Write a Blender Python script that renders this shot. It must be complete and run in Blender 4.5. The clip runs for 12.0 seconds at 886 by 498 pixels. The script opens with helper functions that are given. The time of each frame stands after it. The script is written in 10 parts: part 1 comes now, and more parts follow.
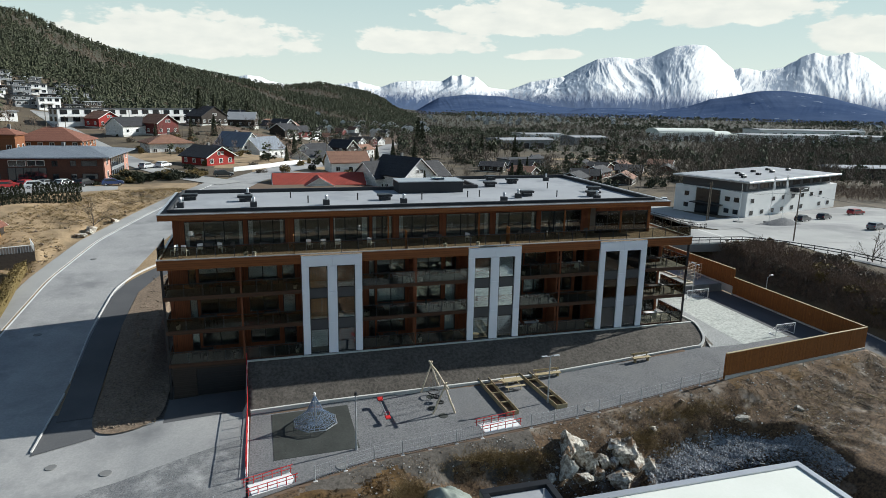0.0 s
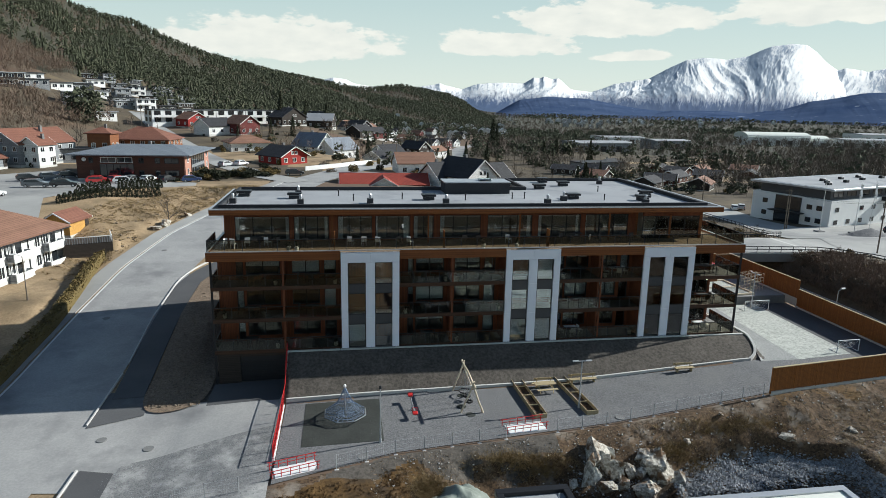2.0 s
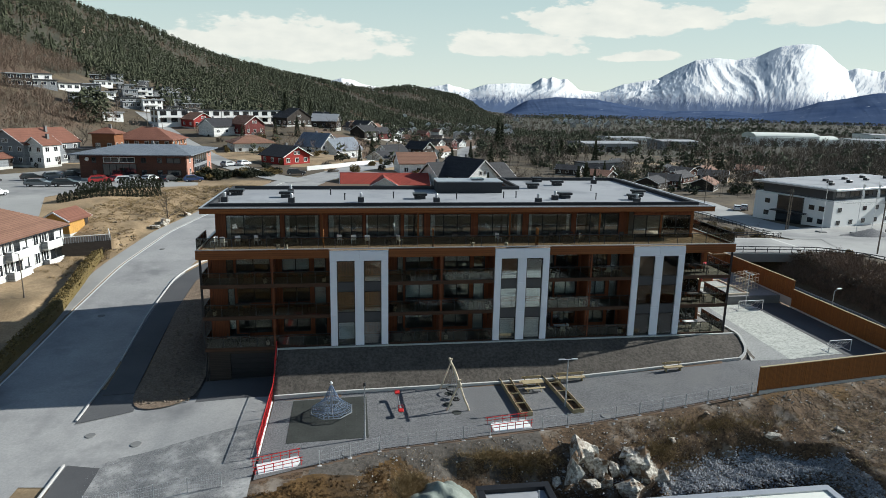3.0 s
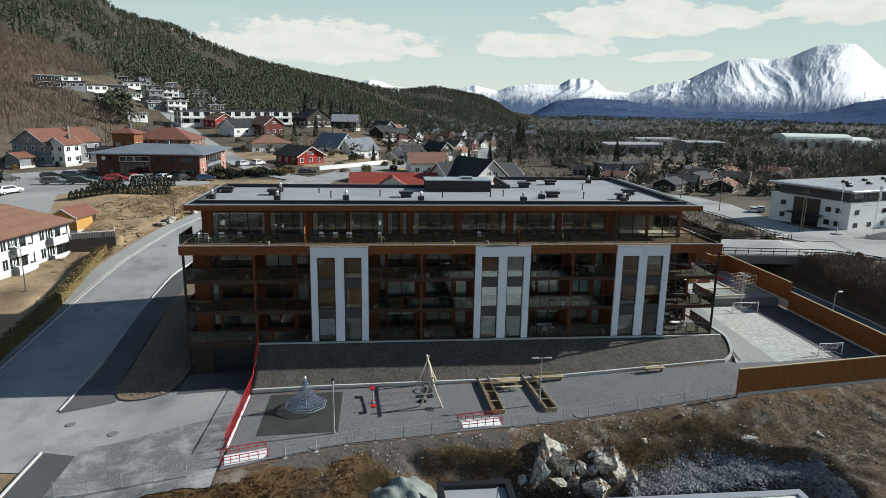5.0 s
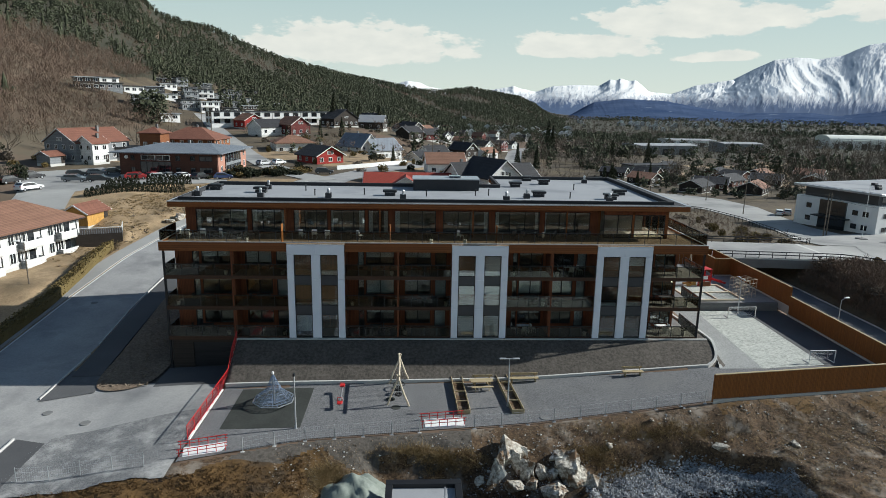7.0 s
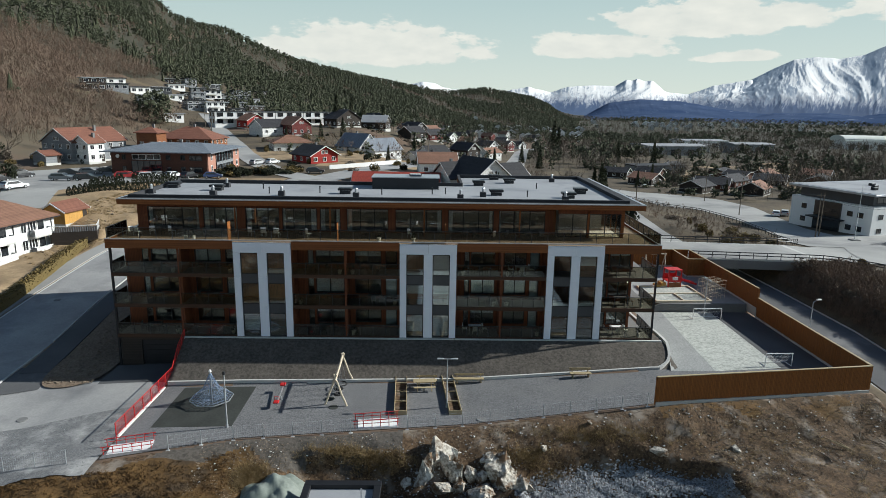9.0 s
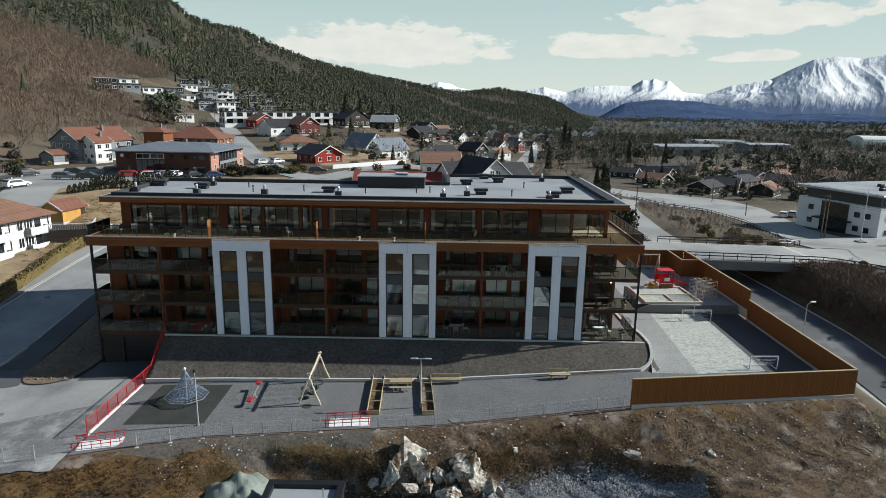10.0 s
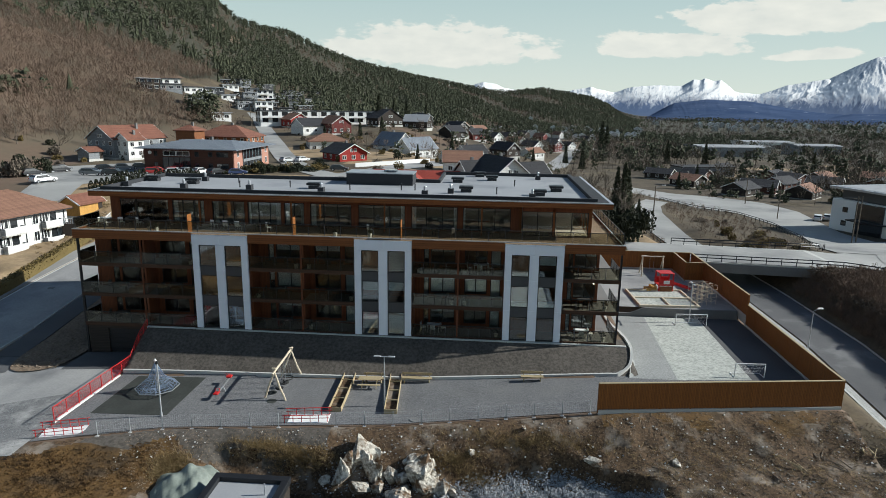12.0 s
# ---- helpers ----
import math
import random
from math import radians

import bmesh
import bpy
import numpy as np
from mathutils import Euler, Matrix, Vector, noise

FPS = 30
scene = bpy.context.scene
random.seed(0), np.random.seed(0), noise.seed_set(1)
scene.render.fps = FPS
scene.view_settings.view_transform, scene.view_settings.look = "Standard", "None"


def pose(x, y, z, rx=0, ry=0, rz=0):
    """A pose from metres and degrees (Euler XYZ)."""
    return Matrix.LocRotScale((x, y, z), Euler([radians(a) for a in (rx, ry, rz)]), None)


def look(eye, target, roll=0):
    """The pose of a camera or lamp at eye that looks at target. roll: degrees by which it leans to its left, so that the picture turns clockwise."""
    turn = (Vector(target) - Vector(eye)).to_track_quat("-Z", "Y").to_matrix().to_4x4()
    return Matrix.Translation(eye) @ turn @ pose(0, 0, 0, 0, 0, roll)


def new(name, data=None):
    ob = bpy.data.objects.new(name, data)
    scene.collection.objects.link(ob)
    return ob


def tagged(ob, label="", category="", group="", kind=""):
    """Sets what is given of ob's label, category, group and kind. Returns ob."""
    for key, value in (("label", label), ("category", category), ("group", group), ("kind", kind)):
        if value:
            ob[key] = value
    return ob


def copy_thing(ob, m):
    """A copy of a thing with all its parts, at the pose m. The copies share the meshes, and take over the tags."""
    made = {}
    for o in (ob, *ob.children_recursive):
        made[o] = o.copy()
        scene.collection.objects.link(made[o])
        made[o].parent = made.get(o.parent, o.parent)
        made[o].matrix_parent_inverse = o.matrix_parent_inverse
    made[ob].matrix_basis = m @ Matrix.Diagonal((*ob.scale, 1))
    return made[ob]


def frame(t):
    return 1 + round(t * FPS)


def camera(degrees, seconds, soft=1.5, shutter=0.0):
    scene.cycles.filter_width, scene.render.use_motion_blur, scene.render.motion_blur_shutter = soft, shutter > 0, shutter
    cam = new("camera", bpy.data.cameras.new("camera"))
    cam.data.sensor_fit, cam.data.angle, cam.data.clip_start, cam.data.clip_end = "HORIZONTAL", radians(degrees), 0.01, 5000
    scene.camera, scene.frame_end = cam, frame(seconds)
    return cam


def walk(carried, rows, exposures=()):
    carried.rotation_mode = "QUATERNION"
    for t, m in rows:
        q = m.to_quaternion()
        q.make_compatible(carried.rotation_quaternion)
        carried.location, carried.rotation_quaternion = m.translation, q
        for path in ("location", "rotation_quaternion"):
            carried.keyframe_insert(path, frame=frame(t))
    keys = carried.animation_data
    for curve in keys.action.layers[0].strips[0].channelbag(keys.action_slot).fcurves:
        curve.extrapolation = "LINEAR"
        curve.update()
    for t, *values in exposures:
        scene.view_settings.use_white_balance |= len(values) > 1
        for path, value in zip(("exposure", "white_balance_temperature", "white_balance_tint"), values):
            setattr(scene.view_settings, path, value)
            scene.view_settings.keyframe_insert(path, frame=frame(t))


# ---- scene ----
cam = camera(69.5, 12.0, soft=0.4)
METRES, EYE, TILT, LEAN, TURN = 31.0, 23.6, 0.0, 0.0, -16.2
ROWS = [
    (0.0, 0.0, 0.0, 0.0, 0.24, -13.0, -1.04),
    (0.5, 0.0293, -0.0044, 0.0007, 2.29, -12.99, -1.07),
    (1.0, 0.059, -0.0078, 0.0007, 4.76, -12.97, -1.11),
    (1.5, 0.0885, -0.0095, 0.0007, 6.55, -12.96, -1.13),
    (2.0, 0.1168, -0.0103, 0.0001, 7.34, -12.95, -1.13),
    (2.5, 0.1449, -0.0109, -0.001, 7.79, -12.93, -1.11),
    (3.0, 0.1736, -0.0115, -0.0028, 8.05, -12.91, -1.09),
    (5.0, 0.3119, 0.0002, -0.0076, 10.49, -12.86, -1.02),
    (5.5, 0.3532, 0.0083, -0.009, 12.04, -12.85, -1.03),
    (6.0, 0.3965, 0.0185, -0.0105, 12.98, -12.85, -1.0),
    (6.5, 0.4411, 0.0306, -0.012, 13.52, -12.84, -0.99),
    (7.0, 0.4867, 0.0442, -0.0135, 13.87, -12.82, -0.98),
    (9.0, 0.6753, 0.1143, -0.021, 15.26, -12.78, -0.91),
    (9.5, 0.7241, 0.1346, -0.0231, 15.95, -12.77, -0.91),
    (10.0, 0.772, 0.1551, -0.0258, 16.63, -12.77, -0.89),
    (10.5, 0.8184, 0.1755, -0.0282, 17.79, -12.78, -0.88),
    (11.0, 0.8639, 0.1966, -0.0307, 19.1, -12.79, -0.89),
    (11.5, 0.9083, 0.2184, -0.0333, 19.99, -12.79, -0.89),
    (12.0, 0.9527, 0.2397, -0.0356, 20.64, -12.81, -0.88),
]
walk(cam, [(t, pose(0, 0, EYE, TILT, LEAN, TURN) @ pose(METRES * x, METRES * y, METRES * z, 90 + pitch, roll, yaw)) for t, x, y, z, yaw, pitch, roll in ROWS],
     exposures=((0.0, 0.52, 6400, 9), (3.0, 0.48, 6400, 9), (6.0, 0.38, 6400, 9), (12.0, 0.37, 6400, 9)))

# ---- sky, sun ----
SUN_AZ, SUN_EL = 81.0, 29.5
world = bpy.data.worlds.new("sky")
scene.world = world
world.use_nodes = True
wn, wl = world.node_tree.nodes, world.node_tree.links
wn.clear()


def sky_nodes():
    out = wn.new("ShaderNodeOutputWorld")
    bg = wn.new("ShaderNodeBackground")
    sky = wn.new("ShaderNodeTexSky")
    sky.sky_type, sky.sun_disc = "NISHITA", False
    sky.sun_elevation, sky.sun_rotation = radians(SUN_EL), radians(SUN_AZ)
    sky.altitude, sky.air_density, sky.dust_density, sky.ozone_density = 60, 1.0, 0.2, 2.0
    co = wn.new("ShaderNodeTexCoord")
    sep = wn.new("ShaderNodeSeparateXYZ")
    wl.new(co.outputs["Generated"], sep.inputs[0])

    def m(op, a, b=None, c=None):
        n = wn.new("ShaderNodeMath")
        n.operation = op
        for i, v in enumerate((a, b, c)):
            if v is None:
                continue
            if isinstance(v, (int, float)):
                n.inputs[i].default_value = v
            else:
                wl.new(v, n.inputs[i])
        return n.outputs[0]
    az = m("ARCTAN2", sep.outputs[0], sep.outputs[1])
    el = m("ARCSINE", sep.outputs[2])
    # billowing edge for the clouds: noise in azimuth and height
    comb = wn.new("ShaderNodeCombineXYZ")
    wl.new(m("MULTIPLY", az, 9.0), comb.inputs[0])
    wl.new(m("MULTIPLY", el, 22.0), comb.inputs[1])
    n1 = wn.new("ShaderNodeTexNoise")
    n1.inputs["Scale"].default_value, n1.inputs["Detail"].default_value, n1.inputs["Roughness"].default_value = 2.0, 10.0, 0.6
    wl.new(comb.outputs[0], n1.inputs["Vector"])
    ragged = m("SUBTRACT", n1.outputs[0], 0.5)
    total = None
    # cloud banks: azimuth, height, half width, half height (degrees), thickness
    for a, e, w, h, k in CLOUDS:
        da = m("DIVIDE", m("SUBTRACT", az, radians(a)), radians(w))
        de0 = m("DIVIDE", m("SUBTRACT", el, radians(e)), radians(h))
        de = m("MAXIMUM", de0, m("MULTIPLY", de0, -1.9))
        d = m("SUBTRACT", 1.0, m("SQRT", m("ADD", m("MULTIPLY", da, da), m("MULTIPLY", de, de))))
        v = m("MULTIPLY", m("ADD", d, m("MULTIPLY", ragged, 1.5)), k)
        total = v if total is None else m("MAXIMUM", total, v)
    # thin far-off cloud everywhere else
    veil = m("MULTIPLY", m("SUBTRACT", ragged, 0.02), 0.55)
    total = m("MAXIMUM", total, veil)
    ramp = wn.new("ShaderNodeMapRange")
    ramp.interpolation_type = "SMOOTHSTEP"
    ramp.inputs["From Min"].default_value, ramp.inputs["From Max"].default_value = 0.14, 0.34
    wl.new(total, ramp.inputs["Value"])
    n2 = wn.new("ShaderNodeTexNoise")
    n2.inputs["Scale"].default_value, n2.inputs["Detail"].default_value = 2.6, 6.0
    wl.new(comb.outputs[0], n2.inputs["Vector"])
    tone = wn.new("ShaderNodeMix")
    tone.data_type = "RGBA"
    tone.inputs[6].default_value, tone.inputs[7].default_value = (5.0, 5.3, 5.05, 1), (7.1, 7.05, 6.35, 1)
    wl.new(n2.outputs[0], tone.inputs[0])
    hue = wn.new("ShaderNodeMix")
    hue.data_type, hue.blend_type = "RGBA", "MULTIPLY"
    hue.inputs[0].default_value = 1.0
    hue.inputs[7].default_value = SKY_TINT
    wl.new(sky.outputs[0], hue.inputs[6])
    mix = wn.new("ShaderNodeMix")
    mix.data_type = "RGBA"
    wl.new(ramp.outputs[0], mix.inputs[0])
    # pale haze low over the land
    low = wn.new("ShaderNodeMapRange")
    low.inputs["From Min"].default_value, low.inputs["From Max"].default_value = 0.0, radians(11)
    wl.new(el, low.inputs["Value"])
    tint = wn.new("ShaderNodeMix")
    tint.data_type = "RGBA"
    tint.inputs[6].default_value, tint.inputs[7].default_value = (5.5, 6.05, 5.55, 1), (3.45, 4.65, 4.65, 1)
    wl.new(low.outputs[0], tint.inputs[0])
    deep = wn.new("ShaderNodeMapRange")
    deep.inputs["From Min"].default_value, deep.inputs["From Max"].default_value = radians(9), radians(32)
    deep.inputs["To Min"].default_value, deep.inputs["To Max"].default_value = 0.9, 0.0
    wl.new(el, deep.inputs["Value"])
    veiled = wn.new("ShaderNodeMix")
    veiled.data_type = "RGBA"
    wl.new(deep.outputs[0], veiled.inputs[0])
    wl.new(hue.outputs[2], veiled.inputs[6])
    wl.new(tint.outputs[2], veiled.inputs[7])
    wl.new(veiled.outputs[2], mix.inputs[6])
    wl.new(tone.outputs[2], mix.inputs[7])
    wl.new(mix.outputs[2], bg.inputs["Color"])
    bg.inputs["Strength"].default_value = SKY_STRENGTH
    wl.new(bg.outputs[0], out.inputs[0])


SKY_STRENGTH = 0.1
SKY_TINT = (0.64, 0.66, 0.66, 1)
CLOUDS = [
    (-5.0, 4.4, 11.8, 2.9, 1.1), (14.0, 4.65, 8.6, 1.6, 1.1), (22.7, 6.5, 9.8, 2.4, 1.1), (24.4, 3.9, 3.6, 0.8, 1.0),
    (38.5, 7.1, 8.4, 2.3, 1.1), (48.6, 4.9, 5.2, 2.2, 1.1), (-30.0, 11.0, 12.0, 2.2, 0.7),
    (75.0, 9.0, 18.0, 3.0, 0.8), (-75.0, 10.0, 20.0, 3.0, 0.8), (130.0, 10.0, 20.0, 3.5, 0.8), (-135.0, 9.0, 22.0, 3.5, 0.8), (180.0, 12.0, 18.0, 3.0, 0.8),
]
sky_nodes()
sun_data = bpy.data.lights.new("sun", "SUN")
sun_data.energy, sun_data.angle, sun_data.color = 5.0, radians(0.53), (0.98, 0.98, 0.925)
sun = new("sun", sun_data)
a_, e_ = radians(SUN_AZ), radians(SUN_EL)
sun.matrix_world = look((Vector((math.sin(a_) * math.cos(e_), math.cos(a_) * math.cos(e_), math.sin(e_))) * 300)[:], (0, 0, 0))


# ---- materials ----
MATS = {}


def nodes_of(name):
    mt = bpy.data.materials.new(name)
    mt.use_nodes = True
    nt = mt.node_tree
    return mt, nt.nodes, nt.links, nt.nodes["Principled BSDF"]


def mathn(ns, ls, op, a, b=None):
    n = ns.new("ShaderNodeMath")
    n.operation = op
    for i, v in enumerate((a, b)):
        if v is None:
            continue
        if isinstance(v, (int, float)):
            n.inputs[i].default_value = v
        else:
            ls.new(v, n.inputs[i])
    return n.outputs[0]


def noise_n(ns, ls, vec, scale, detail=5.0, rough=0.55):
    n = ns.new("ShaderNodeTexNoise")
    n.inputs["Scale"].default_value, n.inputs["Detail"].default_value, n.inputs["Roughness"].default_value = scale, detail, rough
    ls.new(vec, n.inputs["Vector"])
    return n.outputs["Fac"]


def mixc(ns, ls, fac, a, b, kind="MIX"):
    n = ns.new("ShaderNodeMix")
    n.data_type, n.blend_type = "RGBA", kind
    if isinstance(fac, (int, float)):
        n.inputs[0].default_value = fac
    else:
        ls.new(fac, n.inputs[0])
    for i, v in ((6, a), (7, b)):
        if isinstance(v, tuple):
            n.inputs[i].default_value = (*v[:3], 1)
        else:
            ls.new(v, n.inputs[i])
    return n.outputs[2]


def span(ns, ls, v, lo, hi, a=0.0, b=1.0):
    n = ns.new("ShaderNodeMapRange")
    n.inputs["From Min"].default_value, n.inputs["From Max"].default_value = lo, hi
    n.inputs["To Min"].default_value, n.inputs["To Max"].default_value = a, b
    ls.new(v, n.inputs["Value"])
    return n.outputs[0]


def surface(name, c1, c2, big=0.3, fine=6.0, rough=0.85, metal=0.0, bump=0.25, bump_scale=None, third=None, third_scale=0.06,
            third_cut=(0.5, 0.65), boards=None, vary=0.0, coords="Object", spec=0.35, island=0.0, grain=0.5, hard=0.2):
    """A rough natural surface: two colours mixed by coarse and fine noise, a third in patches, relief, optional board joints."""
    mt, ns, ls, p = nodes_of(name)
    if coords == "World":
        vec = ns.new("ShaderNodeNewGeometry").outputs["Position"]
    else:
        vec = ns.new("ShaderNodeTexCoord").outputs["Object"]
    n1 = noise_n(ns, ls, vec, big, 6)
    n2 = noise_n(ns, ls, vec, fine, 6, 0.65)
    f = mathn(ns, ls, "ADD", mathn(ns, ls, "MULTIPLY", span(ns, ls, n1, 0.3, 0.7), 1 - grain), mathn(ns, ls, "MULTIPLY", span(ns, ls, n2, 0.5 - hard, 0.5 + hard), grain))
    col = mixc(ns, ls, f, c1, c2)
    if third:
        n3 = noise_n(ns, ls, vec, third_scale, 8, 0.62)
        col = mixc(ns, ls, span(ns, ls, n3, *third_cut), col, third)
    height = n2
    if boards:
        axis, width = boards
        sep = ns.new("ShaderNodeSeparateXYZ")
        ls.new(vec, sep.inputs[0])
        if axis == "h":
            u = mathn(ns, ls, "ADD", sep.outputs[0], sep.outputs[1])
        else:
            u = sep.outputs[2]
        s = mathn(ns, ls, "DIVIDE", u, width)
        fr = mathn(ns, ls, "FRACT", s)
        gap = mathn(ns, ls, "GREATER_THAN", mathn(ns, ls, "ABSOLUTE", mathn(ns, ls, "SUBTRACT", fr, 0.5)), 0.42)
        wn_ = ns.new("ShaderNodeTexWhiteNoise")
        wn_.noise_dimensions = "1D"
        ls.new(mathn(ns, ls, "FLOOR", s), wn_.inputs["W"])
        col = mixc(ns, ls, mathn(ns, ls, "MULTIPLY", wn_.outputs["Value"], 0.45), col, tuple(0.6 * v for v in c1))
        col = mixc(ns, ls, mathn(ns, ls, "MULTIPLY", gap, 0.65), col, tuple(0.25 * v for v in c1))
        height = mathn(ns, ls, "SUBTRACT", mathn(ns, ls, "MULTIPLY", n2, 0.3), gap)
    if vary:
        inf = ns.new("ShaderNodeObjectInfo")
        col = mixc(ns, ls, mathn(ns, ls, "MULTIPLY", inf.outputs["Random"], vary), col, tuple(0.45 * v for v in c1))
    if island:
        g = ns.new("ShaderNodeNewGeometry")
        col = mixc(ns, ls, mathn(ns, ls, "MULTIPLY", g.outputs["Random Per Island"], island), col, tuple(0.35 * v for v in c1))
    ls.new(col, p.inputs["Base Color"])
    p.inputs["Roughness"].default_value, p.inputs["Metallic"].default_value = rough, metal
    p.inputs["Specular IOR Level"].default_value = spec
    if bump:
        b = ns.new("ShaderNodeBump")
        b.inputs["Strength"].default_value, b.inputs["Distance"].default_value = bump, 0.03
        if bump_scale and not boards:
            height = noise_n(ns, ls, vec, bump_scale, 4, 0.7)
        ls.new(height, b.inputs["Height"])
        ls.new(b.outputs[0], p.inputs["Normal"])
    MATS[name] = mt
    return mt


def pane_material(name, tint, gloss_rough=0.03, see=1.5):
    """Window glass: a clear sharp reflection over a see-through pane."""
    mt, ns, ls, p = nodes_of(name)
    ns.remove(p)
    out = ns["Material Output"]
    gl = ns.new("ShaderNodeBsdfGlossy")
    gl.inputs["Roughness"].default_value = gloss_rough
    gl.inputs["Color"].default_value = (0.9, 0.95, 0.97, 1)
    tr = ns.new("ShaderNodeBsdfTransparent")
    tr.inputs["Color"].default_value = (*tint, 1)
    fr = ns.new("ShaderNodeFresnel")
    fr.inputs["IOR"].default_value = see
    mx = ns.new("ShaderNodeMixShader")
    ls.new(fr.outputs[0], mx.inputs[0])
    ls.new(tr.outputs[0], mx.inputs[1])
    ls.new(gl.outputs[0], mx.inputs[2])
    ls.new(mx.outputs[0], out.inputs["Surface"])
    MATS[name] = mt
    return mt


asphalt = surface("asphalt", (0.23, 0.23, 0.23), (0.36, 0.355, 0.345), 0.25, 5, 0.8, bump=0.25, hard=0.12, third=(0.19, 0.19, 0.192), third_scale=0.16, third_cut=(0.5, 0.66), coords="World", grain=0.35)
asphalt_new = surface("asphalt_new", (0.06, 0.061, 0.065), (0.1, 0.1, 0.103), 0.2, 10, 0.85, bump=0.15, coords="World", grain=0.35)
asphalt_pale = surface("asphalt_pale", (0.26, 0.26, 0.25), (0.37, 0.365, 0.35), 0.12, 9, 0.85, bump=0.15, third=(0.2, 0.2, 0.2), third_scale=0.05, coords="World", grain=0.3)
gravel = surface("gravel", (0.07, 0.071, 0.075), (0.205, 0.206, 0.21), 0.5, 8, 0.95, hard=0.13, bump=1.0, bump_scale=7, third=(0.17, 0.168, 0.165), third_scale=0.2, third_cut=(0.5, 0.8), coords="World", grain=0.8)
gravel_pale = surface("gravel_pale", (0.25, 0.265, 0.24), (0.52, 0.53, 0.49), 0.6, 4, 0.95, hard=0.12, bump=0.6, bump_scale=14, coords="World", grain=0.7)
soil = surface("soil", (0.02, 0.012, 0.007), (0.15, 0.094, 0.052), 0.8, 5, 0.95, hard=0.09, bump=1.0, bump_scale=4, third=(0.22, 0.185, 0.15), third_scale=0.5, third_cut=(0.53, 0.66), coords="World", grain=0.6)
rust_soil = surface("rust_soil", (0.055, 0.03, 0.01), (0.15, 0.085, 0.03), 0.4, 4, 0.95, hard=0.12, bump=0.9, bump_scale=7, third=(0.06, 0.04, 0.022), third_scale=0.3, third_cut=(0.52, 0.66), coords="World", grain=0.6)
slope_soil = surface("slope_soil", (0.045, 0.039, 0.033), (0.125, 0.11, 0.094), 0.5, 4, 0.95, hard=0.11, bump=1.0, bump_scale=4, coords="World", grain=0.6)
dry_grass = surface("dry_grass", (0.19, 0.128, 0.07), (0.4, 0.295, 0.18), 0.3, 4, 0.95, bump=0.8, bump_scale=6, third=(0.10, 0.075, 0.045), third_scale=0.1, third_cut=(0.5, 0.7), coords="World", grain=0.55)
scrub = surface("scrub", (0.1, 0.066, 0.044), (0.165, 0.112, 0.078), 0.02, 0.6, 0.97, bump=0.5, bump_scale=1.0, third=(0.11, 0.09, 0.062), third_scale=0.012, third_cut=(0.5, 0.62), coords="World", grain=0.5)
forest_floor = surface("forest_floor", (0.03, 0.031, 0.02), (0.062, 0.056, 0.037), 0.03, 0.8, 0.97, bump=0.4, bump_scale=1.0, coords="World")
brush = surface("brush", (0.045, 0.036, 0.025), (0.12, 0.092, 0.06), 0.15, 2.0, 0.97, hard=0.12, bump=0.6, bump_scale=3.0, third=(0.13, 0.1, 0.06), third_scale=0.08, third_cut=(0.52, 0.66), coords="World")
verge_soil = surface("verge_soil", (0.075, 0.056, 0.04), (0.25, 0.185, 0.132), 0.5, 5, 0.95, hard=0.14, bump=0.5, bump_scale=5, coords="World", grain=0.7)
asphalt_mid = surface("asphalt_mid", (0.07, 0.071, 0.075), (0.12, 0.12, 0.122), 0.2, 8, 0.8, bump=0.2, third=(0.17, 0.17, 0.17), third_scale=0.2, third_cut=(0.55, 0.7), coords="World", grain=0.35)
concrete = surface("concrete", (0.42, 0.42, 0.40), (0.56, 0.55, 0.52), 0.5, 8, 0.85, bump=0.15)
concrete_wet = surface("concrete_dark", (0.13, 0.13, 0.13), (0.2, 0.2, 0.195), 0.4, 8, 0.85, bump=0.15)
white_panel = surface("white_panel", (0.74, 0.785, 0.86), (0.8, 0.835, 0.9), 0.4, 12, 0.45, bump=0.03, grain=0.3)
white_paint = surface("white_paint", (0.74, 0.74, 0.72), (0.82, 0.82, 0.80), 0.4, 8, 0.6, bump=0.1, boards=("v", 0.16))
white_plain = surface("white_plain", (0.68, 0.68, 0.67), (0.8, 0.8, 0.785), 0.3, 8, 0.6, bump=0.06)
timber = surface("timber_cladding", (0.165, 0.048, 0.018), (0.235, 0.072, 0.027), 0.4, 7, 0.7, bump=0.5, boards=("h", 0.145))
timber_dark = surface("timber_dark", (0.055, 0.026, 0.014), (0.085, 0.04, 0.02), 0.4, 6, 0.65, bump=0.3, boards=("v", 0.2))
timber_flat = surface("timber_fascia", (0.185, 0.058, 0.014), (0.26, 0.088, 0.021), 0.4, 6, 0.65, bump=0.3, boards=("v", 0.2))
corten = surface("fence_boards", (0.24, 0.082, 0.017), (0.33, 0.125, 0.028), 0.25, 5, 0.7, bump=0.7, boards=("h", 0.12))
pale_wood = surface("pale_wood", (0.46, 0.38, 0.27), (0.62, 0.54, 0.42), 0.8, 12, 0.75, bump=0.2)
raw_plank = surface("raw_plank", (0.3, 0.235, 0.13), (0.42, 0.34, 0.215), 0.8, 12, 0.75, bump=0.2)
decking = surface("decking", (0.2, 0.14, 0.09), (0.28, 0.2, 0.13), 0.5, 9, 0.75, bump=0.4, boards=("h", 0.14))
dark_metal = surface("dark_metal", (0.018, 0.019, 0.022), (0.035, 0.037, 0.041), 0.8, 12, 0.45, metal=0.4, bump=0.04)
black_felt = surface("black_felt", (0.022, 0.024, 0.028), (0.045, 0.047, 0.052), 0.4, 9, 0.8, bump=0.15)
